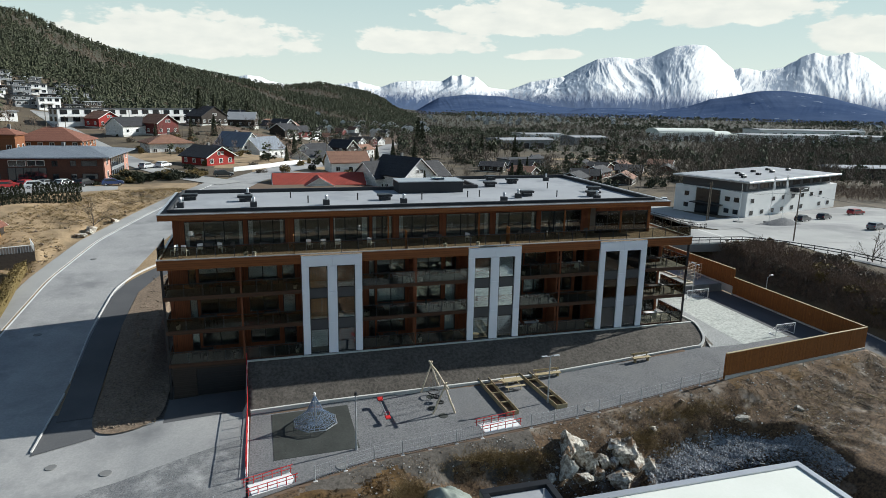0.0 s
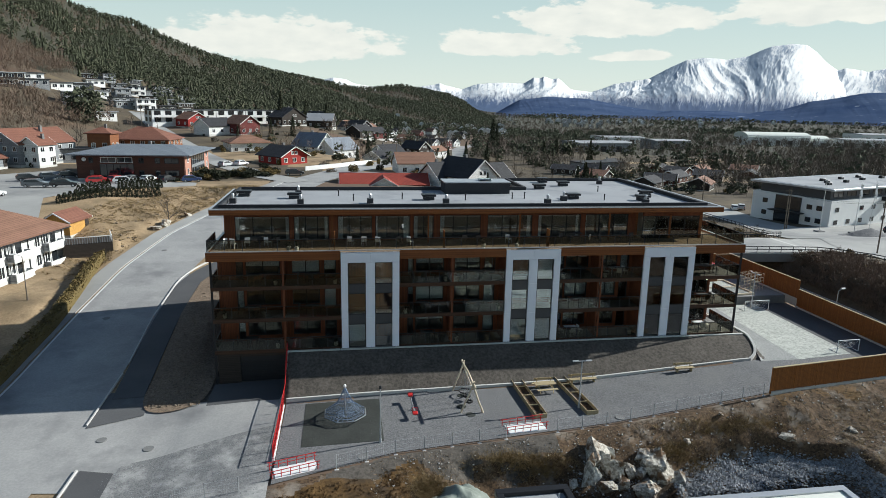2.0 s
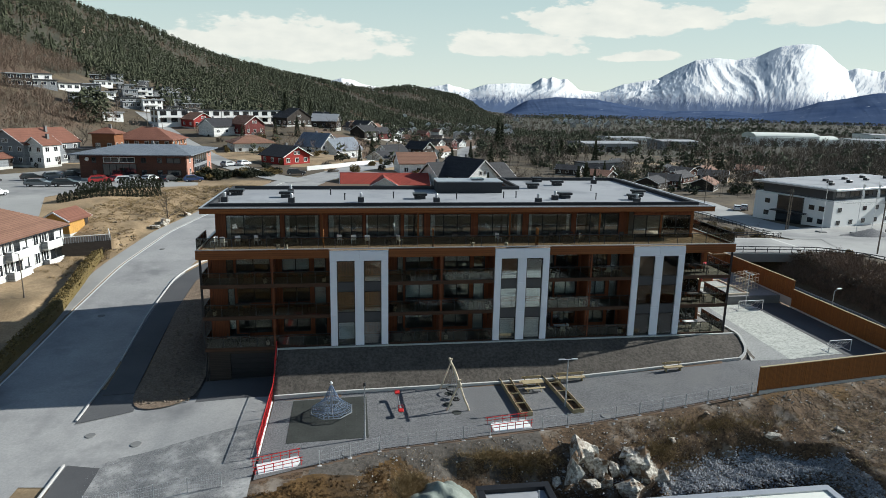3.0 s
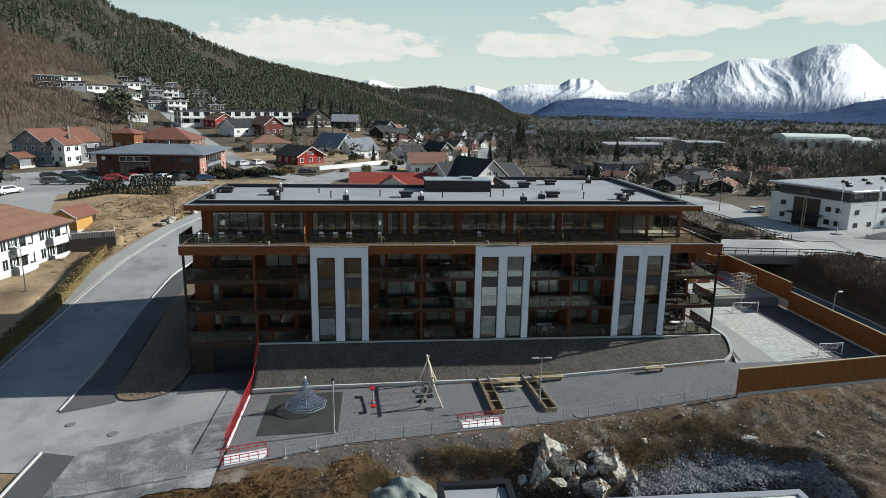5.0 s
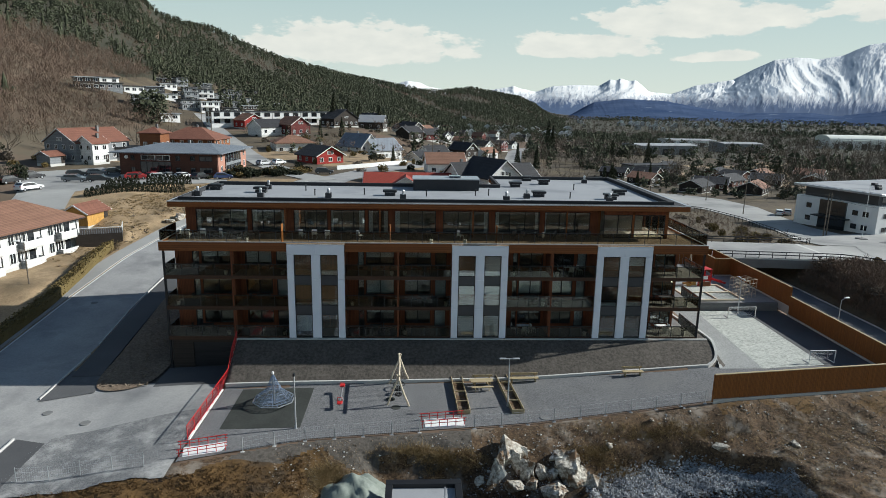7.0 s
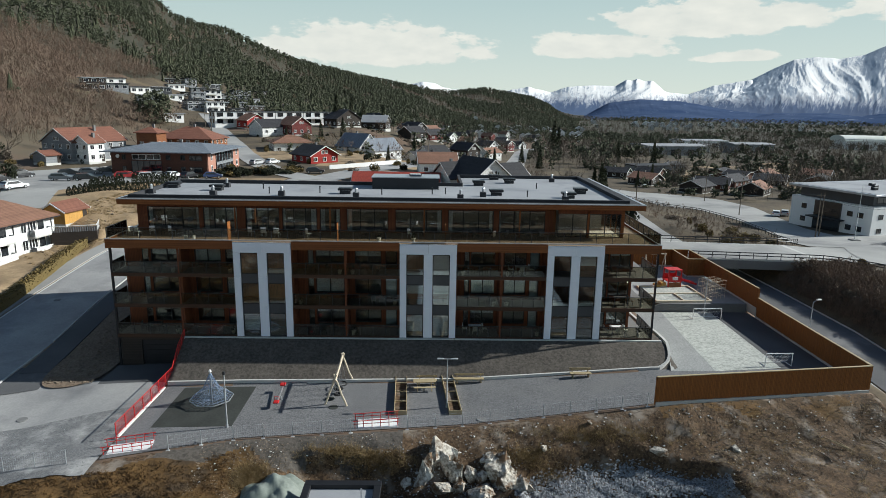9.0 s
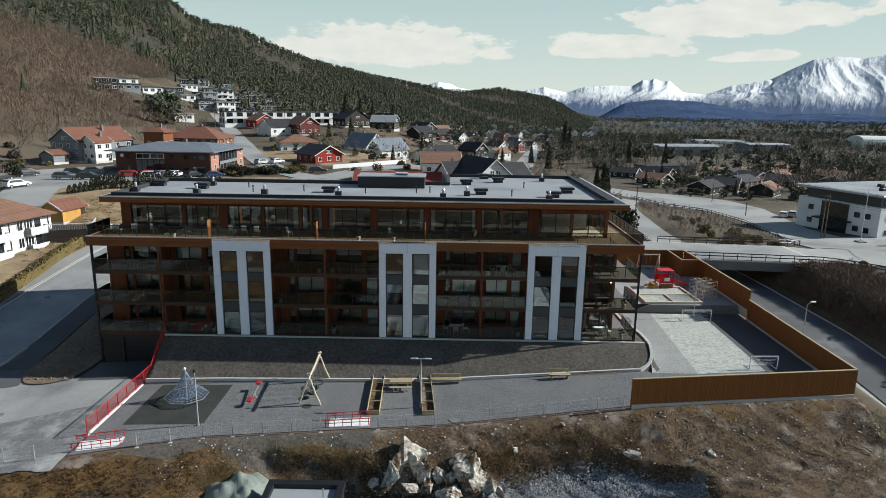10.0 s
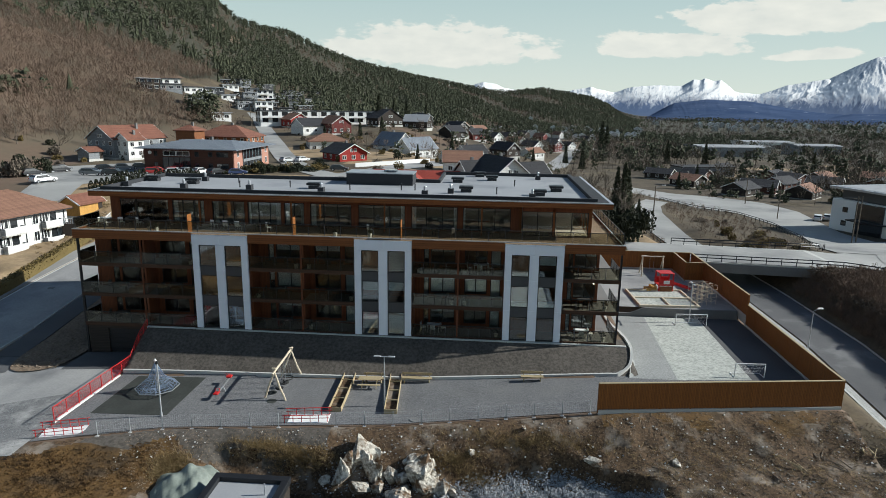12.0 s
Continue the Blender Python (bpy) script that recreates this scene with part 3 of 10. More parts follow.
def build_ground():
    xs = lines(-34, 76, 0.4, -4800, 4800, 1.05)
    ys = lines(27, 92, 0.5, -1500, 4900, 1.05)
    ys = np.sort(np.concatenate([ys[(ys < 34) | (ys > 46)], np.arange(34, 46.01, 0.22)]))
    X, Y = np.meshgrid(xs, ys)
    Z = ground_z(X, Y)
    n, m = len(xs), len(ys)
    verts = np.stack([X.ravel(), Y.ravel(), Z.ravel()], 1).tolist()
    idx = np.arange(n * m).reshape(m, n)
    faces = np.stack([idx[:-1, :-1], idx[:-1, 1:], idx[1:, 1:], idx[1:, :-1]], -1).reshape(-1, 4).tolist()
    me = bpy.data.meshes.new("ground")
    me.from_pydata(verts, [], faces)
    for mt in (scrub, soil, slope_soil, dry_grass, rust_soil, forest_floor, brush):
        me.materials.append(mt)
    xc = (X[:-1, :-1] + X[1:, 1:]) / 2
    yc = (Y[:-1, :-1] + Y[1:, 1:]) / 2
    k = np.zeros(xc.shape, int)
    azc = np.degrees(np.arctan2(xc - CX, yc - CY))
    rc = np.hypot(xc - CX, yc - CY)
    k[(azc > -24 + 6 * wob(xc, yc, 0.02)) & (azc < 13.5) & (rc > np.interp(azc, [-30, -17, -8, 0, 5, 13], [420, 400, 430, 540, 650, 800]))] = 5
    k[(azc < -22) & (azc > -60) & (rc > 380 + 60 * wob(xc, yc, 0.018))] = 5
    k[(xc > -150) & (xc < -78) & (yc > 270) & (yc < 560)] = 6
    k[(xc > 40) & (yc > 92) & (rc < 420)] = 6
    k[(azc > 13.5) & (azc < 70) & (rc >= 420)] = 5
    fy = fence_y(xc)
    # dark soil carried on behind the camera, unseen, to darken the window reflections
    k[(yc < fy) & (yc > -90) & (xc > -40) & (xc < 90)] = 1
    k[(yc < fy) & (yc > fy - 2.0 - 0.5 * np.sin(xc * 1.3)) & (xc > 2) & (xc < 19)] = 2
    k[(yc < fy - 1.2 + 0.5 * np.sin(xc * 0.9)) & (yc > 10) & (xc > -12) & (xc < 8.2 + 0.6 * np.sin(yc * 2))] = 4
    k[(yc < fy - 0.2) & (yc > fy - 1.6 + np.sin(xc * 0.8)) & (xc > 39) & (xc < 60) & (wob(xc, yc, 1.1) > 0)] = 4
    k[(yc > kerb_y(xc)) & (yc < 56) & (xc > -2) & (xc < 44)] = 2
    k[(yc > 49) & (yc < 60) & (xc > -16) & (xc < -2)] = 2
    k[(yc > 60) & (yc < 92) & (xc > -16) & (xc < -8)] = 3
    k[(xc > -50) & (xc < -13) & (yc > 60) & (yc < 150)] = 3
    k[(xc < -13) & (yc >= 20) & (yc < 62) & (xc > -60)] = 3
    k[(xc > -70) & (xc < 20) & (yc > 150) & (yc < 230) & (wob(xc, yc, 0.05) > 0.0)] = 3
    k[(xc > -80) & (xc < 100) & (yc > 150) & (yc < 420) & (wob(xc, yc, 0.05) <= 0.15)] = 6
    k[(xc > 40) & (xc < 62) & (yc > 86) & (yc < 112)] = 3
    k[(xc > 58) & (yc > 20) & (yc < 96) & (xc < 92)] = 6
    k[(xc > 100) & (yc > 170) & (yc < 420) & (wob(xc, yc, 0.03) > 0.75)] = 3
    k[(xc > 125) & (xc < 215) & (yc > 225) & (yc < 330) & (wob(xc, yc, 0.08) > -0.1)] = 3
    me.polygons.foreach_set("material_index", k.ravel())
    me.polygons.foreach_set("use_smooth", np.ones(k.size, bool))
    ob = new("ground", me)
    tagged(ob, "open ground of dry grass, bare soil and scrub", "ground", kind="structure")


build_ground()


def along(pts, step=1.0):
    """Points at even steps along a smooth curve through pts."""
    p = np.array(pts, float)
    t = np.concatenate([[0], np.cumsum(np.hypot(*np.diff(p[:, :2], axis=0).T))])
    q = np.linspace(0, t[-1], max(2, int(round(t[-1] / step)) + 1))
    # gentle smoothing of the corners
    out = np.stack([np.interp(q, t, p[:, i]) for i in range(p.shape[1])], 1)
    for _ in range(int(4 / step) if step < 4 else 1):
        out[1:-1] = (out[:-2] + 2 * out[1:-1] + out[2:]) / 4
    return out


def strip_offsets(pts, step, offs):
    c = along(pts, step)
    d = np.gradient(c[:, :2], axis=0)
    d /= np.maximum(1e-9, np.hypot(d[:, 0], d[:, 1]))[:, None]
    nrm = np.stack([d[:, 1], -d[:, 0]], 1)
    return [c[:, :2] + nrm * o for o in offs]


def ribbon(name, pts, offs, material, lift, step=1.0, label="", category="road", z=None, kind="structure", thick=0.0):
    """A strip of ground cover that follows the land between side offsets (metres to the right of the line)."""
    cols = strip_offsets(pts, step, offs)
    verts, faces = [], []
    n, m = len(cols[0]), len(cols)
    for c in cols:
        zz = (ground_z(c[:, 0], c[:, 1]) if z is None else z(c[:, 0], c[:, 1])) + lift
        verts += [(float(a), float(b), float(h)) for (a, b), h in zip(c, zz)]
    for j in range(m - 1):
        for i in range(n - 1):
            faces.append((j * n + i, j * n + i + 1, (j + 1) * n + i + 1, (j + 1) * n + i))
    if thick:
        k = len(verts)
        verts += [(a, b, h - thick) for a, b, h in verts]
        for i in range(n - 1):
            faces.append((i + 1, i, k + i, k + i + 1))
            e = (m - 1) * n
            faces.append((e + i, e + i + 1, k + e + i + 1, k + e + i))
        for i in (0, n - 1):
            for j in range(m - 1):
                faces.append((j * n + i, (j + 1) * n + i, k + (j + 1) * n + i, k + j * n + i))
    ob = raw(name, verts, faces, material)
    return tagged(ob, label, category, kind=kind)


def area(name, left, right, material, lift, label, category, cells=(40, 40), z=None, kind="structure"):
    """Ground cover between two side lines, laid over the land."""
    a, b = np.array(left, float), np.array(right, float)

    def even(p, n):
        t = np.concatenate([[0], np.cumsum(np.hypot(*np.diff(p, axis=0).T))])
        q = np.linspace(0, t[-1], n)
        return np.stack([np.interp(q, t, p[:, i]) for i in (0, 1)], 1)
    n, m = cells
    A, B = even(a, n), even(b, n)
    s = np.linspace(0, 1, m)[:, None, None]
    P = A[None] * (1 - s) + B[None] * s
    Z = (ground_z(P[..., 0], P[..., 1]) if z is None else z(P[..., 0], P[..., 1])) + lift
    verts = np.concatenate([P, Z[..., None]], -1).reshape(-1, 3).tolist()
    idx = np.arange(n * m).reshape(m, n)
    faces = np.stack([idx[:-1, :-1], idx[:-1, 1:], idx[1:, 1:], idx[1:, :-1]], -1).reshape(-1, 4).tolist()
    ob = raw(name, verts, faces, material)
    if ob.data.polygons[0].normal.z < 0:
        ob.data.flip_normals()
    return tagged(ob, label, category, kind=kind)

# ---- roads, yards and kerbs ----
KERB = [(-17.2, 36.0), (-17.0, 42.0), (-16.9, 48.7), (-16.8, 57.0), (-17.2, 68.6), (-16.9, 79.6), (-15.7, 83.8), (-13.4, 87.6), (-9.0, 92.0), (2, 100)]
ROAD_MID = [(-22.5, -40.0), (-22.5, 20.0), (-21.6, 48.7), (-21.2, 70.0), (-20.6, 84.0), (-18.4, 98.0), (-14.5, 113.0), (-9.5, 130.0), (-4.0, 150.0), (6.0, 172.0), (30.0, 215.0), (60.0, 300.0), (80.0, 420.0), (120.0, 560.0)]
ribbon("road", ROAD_MID, [-4.3, -2, 0, 2, 4.6], asphalt, 0.06, 1.5, "pale worn asphalt road climbing past the apartment block")
ribbon("pavement", [(x - 5.6, y) for x, y in ROAD_MID[:9]], [-1.1, 0, 1.1], asphalt_pale, 0.13, 1.5, "pale asphalt footway along the road", "pavement", thick=0.12)
ribbon("trim", [(x - 4.15, y) for x, y in ROAD_MID[:9]], [-0.09, 0.09], paint_line, 0.075, 1.5, "worn white edge line painted on the road", "road line")
ribbon("pavement", [(-14.9, 52.5), (-15.2, 57.0), (-15.6, 68.6), (-15.4, 78.5), (-14.2, 82.3), (-11.8, 86.0), (-7.5, 90.4)], [-1.35, 0, 1.2], asphalt_new, 0.14, 1.0, "new dark asphalt footway beside the verge", "pavement", thick=0.12)
area("road", [(-17.6, 40.0), (-17.4, 46.0), (-17.2, 52.0)], [(-1.75, 38.2), (-1.75, 46.0), (-1.75, 50.4)], asphalt, 0.05, "pale asphalt driveway to the garage", "driveway", (30, 40))
area("road", [(-8.2, 50.4), (-8.2, 54.4)], [(-1.8, 50.4), (-1.8, 54.4)], asphalt_new, 0.055, "dark asphalt apron before the garage door", "driveway", (10, 12))
area("road", [(-16.8, 48.0), (-16.7, 53.5)], [(-12.9, 49.6), (-13.5, 53.5)], asphalt_mid, 0.09, "dark patch of new asphalt at the footway's end", "road", (12, 10))
area("pavement", [(-15.3, 30.0), (-15.1, 42.2)], [(-12.6, 30.0), (-12.7, 41.6)], asphalt_new, 0.10, "dark asphalt footway beside the road", "pavement", (16, 8))
area("ground", [(-14.0, 35.0), (-12.4, 42.6)], [(-1.8, 36.0), (-1.8, 46.0)], gravel_yard, 0.08, "loose grey gravel beside the driveway", "gravel", (24, 30))


def kerb(name, pts, label, w=0.11, h=0.13, material=None, lift=0.0, z=None):
    cols = strip_offsets(pts, 0.7, [-w / 2, w / 2])
    a, b = cols
    za = (ground_z(a[:, 0], a[:, 1]) if z is None else z(a[:, 0], a[:, 1])) + lift
    n = len(a)
    verts = []
    for c, dz in ((a, -0.1), (a, h), (b, h), (b, -0.1)):
        verts += [(float(p), float(q), float(s + dz)) for (p, q), s in zip(c, za)]
    faces = []
    for j in range(3):
        faces += [(j * n + i, j * n + i + 1, (j + 1) * n + i + 1, (j + 1) * n + i) for i in range(n - 1)]
    faces += [(0, n, 2 * n, 3 * n), (n - 1, 4 * n - 1, 3 * n - 1, 2 * n - 1)]
    ob = raw(name, verts, faces, material or kerb_stone)
    return tagged(ob, label, "kerb", kind="structure")


kerb("kerb", [(-16.75, 58.8)] + KERB[4:9], "pale granite kerb along the footway", lift=0.08)
kerb("kerb", [(-16.85, 48.4), (-16.75, 57.0)], "pale granite kerb at the driveway mouth", lift=0.08)
kerb("kerb", [(-15.5, 30.0), (-15.3, 42.2)], "pale granite kerb along the lower footway", lift=0.08)
area("verge", [(-11.9, 49.75), (-12.6, 49.95), (-13.15, 50.5), (-13.5, 51.4), (-13.7, 53.0), (-13.75, 57.0), (-14.4, 69.4), (-14.1, 78.3), (-12.6, 83.0)], [(-11.5, 49.75), (-10.4, 49.95), (-9.4, 50.5), (-8.6, 51.3), (-8.35, 53.0), (-8.35, 57.0), (-8.35, 69.4), (-8.35, 78.3), (-8.35, 84.0)], verge_soil, 0.17, "bare brown soil verge beside the block", "verge", (50, 14))

# playground gravel and yard
area("ground", [(-1.6, 37.6), (7, 40.3), (20, 41.8), (30, 43.0), (39, 44.1), (57.4, 46.5)], [(-1.5, 49.4), (7, 49.6), (20, 49.9), (30, 50.2), (42.2, 50.55), (57.4, 51.0)], gravel, 0.06, "grey crushed gravel of the playground", "gravel", (140, 40))
area("pavement", [(42.6, 50.2), (43.6, 55.0), (43.6, 66.8)], [(47.3, 50.2), (47.3, 57.0), (47.6, 66.8)], gravel_path, 0.07, "grey gravel path past the yard", "path", (30, 10))
area("ground", [(46.6, 50.2), (47.5, 66.8)], [(53.0, 51.0), (53.3, 66.8)], gravel_pale, 0.075, "pale gravel pitch with two goals", "gravel", (24, 14))
# real asphalt strip, its dark colour also holding the screen fence's shadow
area("pavement", [(52.9, 50.2), (53.2, 66.9)], [(57.5, 50.2), (57.5, 66.9)], asphalt_new, 0.08, "asphalt strip along the screen fence, the fence's shadow put into its dark colour", "path", (24, 10))
area("pavement", [(43.4, 67.25), (43.4, 86.0)], [(57.5, 67.25), (57.5, 86.0)], asphalt, 0.06, "grey asphalt upper yard", "yard", (24, 14))

# right side: road under the bridge, junction, forecourt
UNDER = [(float(under_x(y)), float(y)) for y in (-20, 20, 50, 60, 70, 80, 90, 98, 105, 114, 122, 133, 145, 158, 170, 185)]
# bank shade put into this stretch's colour, sunlight into the next one's
ribbon("road", UNDER[:10], [-3.1, -1, 1, 3.1], asphalt_mid, 0.07, 1.5, "road passing below the bridge, bank shade put into its dark grey")
ribbon("road", UNDER[9:], [-3.1, -1, 1, 3.1], asphalt_pale, 0.07, 1.5, "road beyond the bridge, sunlight put into its paler asphalt")
kerb("kerb", [(x + 3.3, y) for x, y in UNDER[2:9]], "grey kerb along the lower road", lift=0.05)
ribbon("pavement", [(x - 4.3, y) for x, y in UNDER[2:7]], [-0.9, 0, 0.9], gravel_path, 0.1, 1.5, "grey gravel footway along the lower road", "pavement", thick=0.1)
JUNCTION = [(52, 98.6), (60.5, 97.6), (70, 96.2), (78, 95.4), (88, 98.0), (97, 106.0), (99, 114), (98.5, 124)]


def deck_z(x, y):
    """Height of the paved deck: level over the bridge, then down to the land."""
    k = sst(78, 90, x) + sst(106, 118, y) * (x > 60)
    return 0.75 * (1 - np.clip(k, 0, 1)) + np.clip(k, 0, 1) * ground_z(x, y)


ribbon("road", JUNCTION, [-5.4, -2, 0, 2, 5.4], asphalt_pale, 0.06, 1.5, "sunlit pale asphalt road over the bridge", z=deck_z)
area("road", [(89, 92), (91, 100), (96, 112), (100, 124)], [(165, 70), (172, 92), (174, 112), (158, 138)], asphalt_pale, 0.12, "wide pale asphalt forecourt", "forecourt", (40, 40))
area("road", [(92, 100), (90, 82), (96, 60), (100, 20)], [(120, 100), (118, 82), (120, 60), (124, 20)], asphalt_pale, 0.10, "pale asphalt main road", "road", (40, 12))
area("road", [(87.6, 106.0), (88.6, 113.3), (91.4, 123.5), (94.6, 144.6), (94.0, 165.2), (85.5, 174.3), (81.0, 189.4), (70.0, 218.0)], [(100, 104), (104.4, 121.5), (103.9, 136.3), (111.7, 172.4), (109.4, 189.9), (101, 200.8), (88.4, 208.3), (78.0, 226.0)], asphalt_pale, 0.13, "wide pale asphalt road curving past the island", "road", (70, 16))
# car park and lanes to the left
area("road", [(-48, 108), (-50, 120), (-62, 138), (-80, 152)], [(-27, 139), (-28, 144.5), (-42, 147), (-66, 166)], asphalt_pale, 0.06, "pale asphalt car park below the brick office", "car park", (30, 30))
ribbon("road", [(-46, 100), (-50, 112), (-60, 128), (-70, 140)], [-4.5, 0, 4.5], asphalt_pale, 0.08, 1.5, "pale lane into the car park")
LANE = [(-6, 146), (-16, 158), (-26, 176), (-32.7, 191), (-48.8, 230), (-64.5, 266), (-80, 301), (-92, 325)]
ribbon("road", LANE, [-3.3, 0, 3.3], asphalt_pale, 0.14, 2.0, "pale lane climbing between the houses")
ribbon("road", [(4, 160), (16, 165), (34, 158), (50, 150)], [-2.6, 0, 2.6], asphalt_pale, 0.1, 2.0, "pale lane between the houses")

# ---- the apartment block ----
X0, X1, YF = -8.3, 42.3, 54.3
F = [1.55, 4.5, 7.45, 10.4]  # floor levels
BX, BY, BZ = 17.0, 54.3, 1.5
block = thing("apartment_building", (BX, BY, BZ), "four-storey brown timber apartment block with white window towers", "apartment block")


def loc(*b):
    """From the world to the block's own coordinates."""
    x0, y0, z0, x1, y1, z1 = b
    return (x0 - BX, y0 - BY, z0 - BZ, x1 - BX, y1 - BY, z1 - BZ)


def bpart(name, lists, material, label="", soft=0.0, parent=None):
    for b in lists:
        ob = part(name, boxes(loc(*b), soft=soft), material, parent or block, label)
    return ob


def bwall(name, cells, material, label=""):
    """A wall with openings as one closed mesh: cells of a grid, joined, with no faces inside."""
    bm = boxes(*[loc(*b) for b in cells])
    bmesh.ops.remove_doubles(bm, verts=bm.verts[:], dist=0.0005)
    bm.verts.index_update()
    seen = {}
    for f in bm.faces:
        seen.setdefault(tuple(sorted(v.index for v in f.verts)), []).append(f)
    bmesh.ops.delete(bm, geom=[f for g in seen.values() if len(g) > 1 for f in g], context="FACES_ONLY")
    return part(name, bm, material, block, label)


def holes(x0, x1, z0, z1, y0, y1, openings):
    """Grid cells of a wall along x with rectangular openings (xa, za, xb, zb)."""
    out = []
    xs = sorted({x0, x1, *[o[0] for o in openings], *[o[2] for o in openings]})
    zs = sorted({z0, z1, *[o[1] for o in openings], *[o[3] for o in openings]})
    for a, b in zip(xs[:-1], xs[1:]):
        for c, d in zip(zs[:-1], zs[1:]):
            mx, mz = (a + b) / 2, (c + d) / 2
            if not any(o[0] < mx < o[2] and o[1] < mz < o[3] for o in openings):
                out.append((a, y0, c, b, y1, d))
    return out


def window_unit(xa, za, xb, zb, y, split=(), material=None, parent=None, name="window", fr=0.06, deep=0.1, back=None, trim=None):
    """A frame with mullions and panes, set in a wall whose face is at y (facing -y)."""
    bm = bmesh.new()
    loops = []
    for d, g in ((0, 0), (0, fr), (deep, fr), (deep, 0)):
        x0, y0, z0, x1, y1, z1 = loc(xa + g, y + d, za + g, xb - g, y + d, zb - g)
        loops.append([bm.verts.new(c) for c in ((x0, y0, z0), (x1, y0, z0), (x1, y0, z1), (x0, y0, z1))])
    for la, lb in zip(loops, loops[1:] + loops[:1]):
        for e in range(4):
            bm.faces.new((la[e], la[(e + 1) % 4], lb[(e + 1) % 4], lb[e]))
    bmesh.ops.recalc_face_normals(bm, faces=bm.faces[:])
    cuts = [xa + (xb - xa) * s for s in split]
    w = part(name, bm, trim or dark_metal, parent or block)
    for c in cuts:
        part("mullion", boxes(loc(c - 0.04, y, za + fr, c + 0.04, y + deep, zb - fr)), trim or dark_metal, w)
    e = [xa + fr, *cuts, xb - fr]
    for a, b in zip(e[:-1], e[1:]):
        p = part("pane", boxes(loc(a, y + 0.045, za + fr, b, y + 0.06, zb - fr)), material or glass_window, w)
        p.visible_shadow = False
    return w


TOWERS = [(3.15, 8.38), (18.28, 23.5), (31.85, 37.07)]
WALL_Y = 56.9
rng = random.Random(5)
# basement under the west bays and plinth
bpart("basement_wall", [(X0 + 0.5, 54.55, -1.9, -5.9, 54.9, 1.25), (-1.95, 54.55, -1.9, -1.75, 54.9, 1.25), (-5.9, 54.55, 0.95, -1.95, 54.9, 1.25), (X0 + 0.5, 54.9, -1.9, X0 + 0.8, 71.5, 1.25)], dark_boards, "dark boarded basement wall")
bpart("garage_door", [(-5.9, 54.72, -1.5 + 0.48 * i, -1.95, 54.78, -1.5 + 0.48 * i + 0.46) for i in range(5)], dark_metal, "dark sectional garage door")
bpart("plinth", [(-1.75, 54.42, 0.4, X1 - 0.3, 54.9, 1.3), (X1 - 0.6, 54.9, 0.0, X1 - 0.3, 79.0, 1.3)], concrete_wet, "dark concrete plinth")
bpart("plinth_edge", [(-1.7, 54.0, 0.9, 3.0, 54.26, 1.5), (3.05, 54.0, 0.9, 23.4, 54.24, 1.49), (23.45, 54.0, 0.9, 43.0, 54.24, 1.5)], concrete, "pale concrete edging along the foot of the block", 0.02)
# floor slabs with dark fascia
for i, z in enumerate(F[:3]):
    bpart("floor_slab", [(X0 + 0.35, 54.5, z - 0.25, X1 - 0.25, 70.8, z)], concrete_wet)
    for a, b in ((X0 + 0.3, 3.1), (8.43, 18.23), (23.55, 31.8), (37.12, X1 - 0.2)):
        bpart("slab_edge", [(a, 54.38, z - 0.3, b, 54.5, z + 0.04)], timber_dark, "dark brown timber slab edge")
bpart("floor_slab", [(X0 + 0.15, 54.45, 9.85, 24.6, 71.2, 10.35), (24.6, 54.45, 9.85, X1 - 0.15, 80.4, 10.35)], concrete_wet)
# brown fascia round the terrace
bpart("fascia", [(X0, 54.32, 9.8, 3.1, 54.45, 10.62), (8.43, 54.32, 9.8, 18.23, 54.45, 10.62), (23.55, 54.32, 9.8, 31.8, 54.45, 10.62), (37.12, 54.32, 9.8, X1, 54.45, 10.62),
                 (X0, 54.45, 9.8, X0 + 0.13, 71.5, 10.62), (X1 - 0.13, 54.45, 9.8, X1, 80.4, 10.62)], timber_flat, "warm brown timber fascia")
bpart("fascia_cap", [(X0 - 0.03, 54.28, 10.62, X1 + 0.03, 54.52, 10.67), (X0 - 0.03, 54.52, 10.62, X0 + 0.2, 71.5, 10.67), (X1 - 0.2, 54.52, 10.62, X1 + 0.03, 80.4, 10.67)], zinc, "grey metal capping")
# outer and party walls
bpart("wall", [(X0 + 0.45, WALL_Y - 0.0, 1.3, X0 + 0.75, 71.2, 9.8)], timber, "brown vertical timber cladding")
bpart("wall", [(X1 - 2.0, 57.15, 1.3, X1 - 1.7, 79.5, 9.8)], timber, "brown vertical timber cladding")
bpart("wall", [(X0 + 0.75, 70.9, -1.5, 24.6, 71.2, 13.3), (24.6, 70.9, 1.3, 24.9, 80.0, 13.3), (24.9, 79.7, 1.3, 38.7, 80.0, 13.3)], timber, "brown vertical timber cladding")
bpart("interior_wall", [(X0 + 0.75, 62.0, 1.55, 38.6, 62.15, 13.3)], dark_room, "plain inner walls of the flats")
PARTY = [X0 + 0.78, -2.0, 3.2, 8.25, 13.2, 18.4, 23.35, 27.6, 32.0, 36.9]
bpart("party_wall", [(x, 55.0 if 0 < i else WALL_Y, 1.55, x + 0.18, 62.0, 9.85) for i, x in enumerate(PARTY)], timber, "brown timber walls between the balconies")

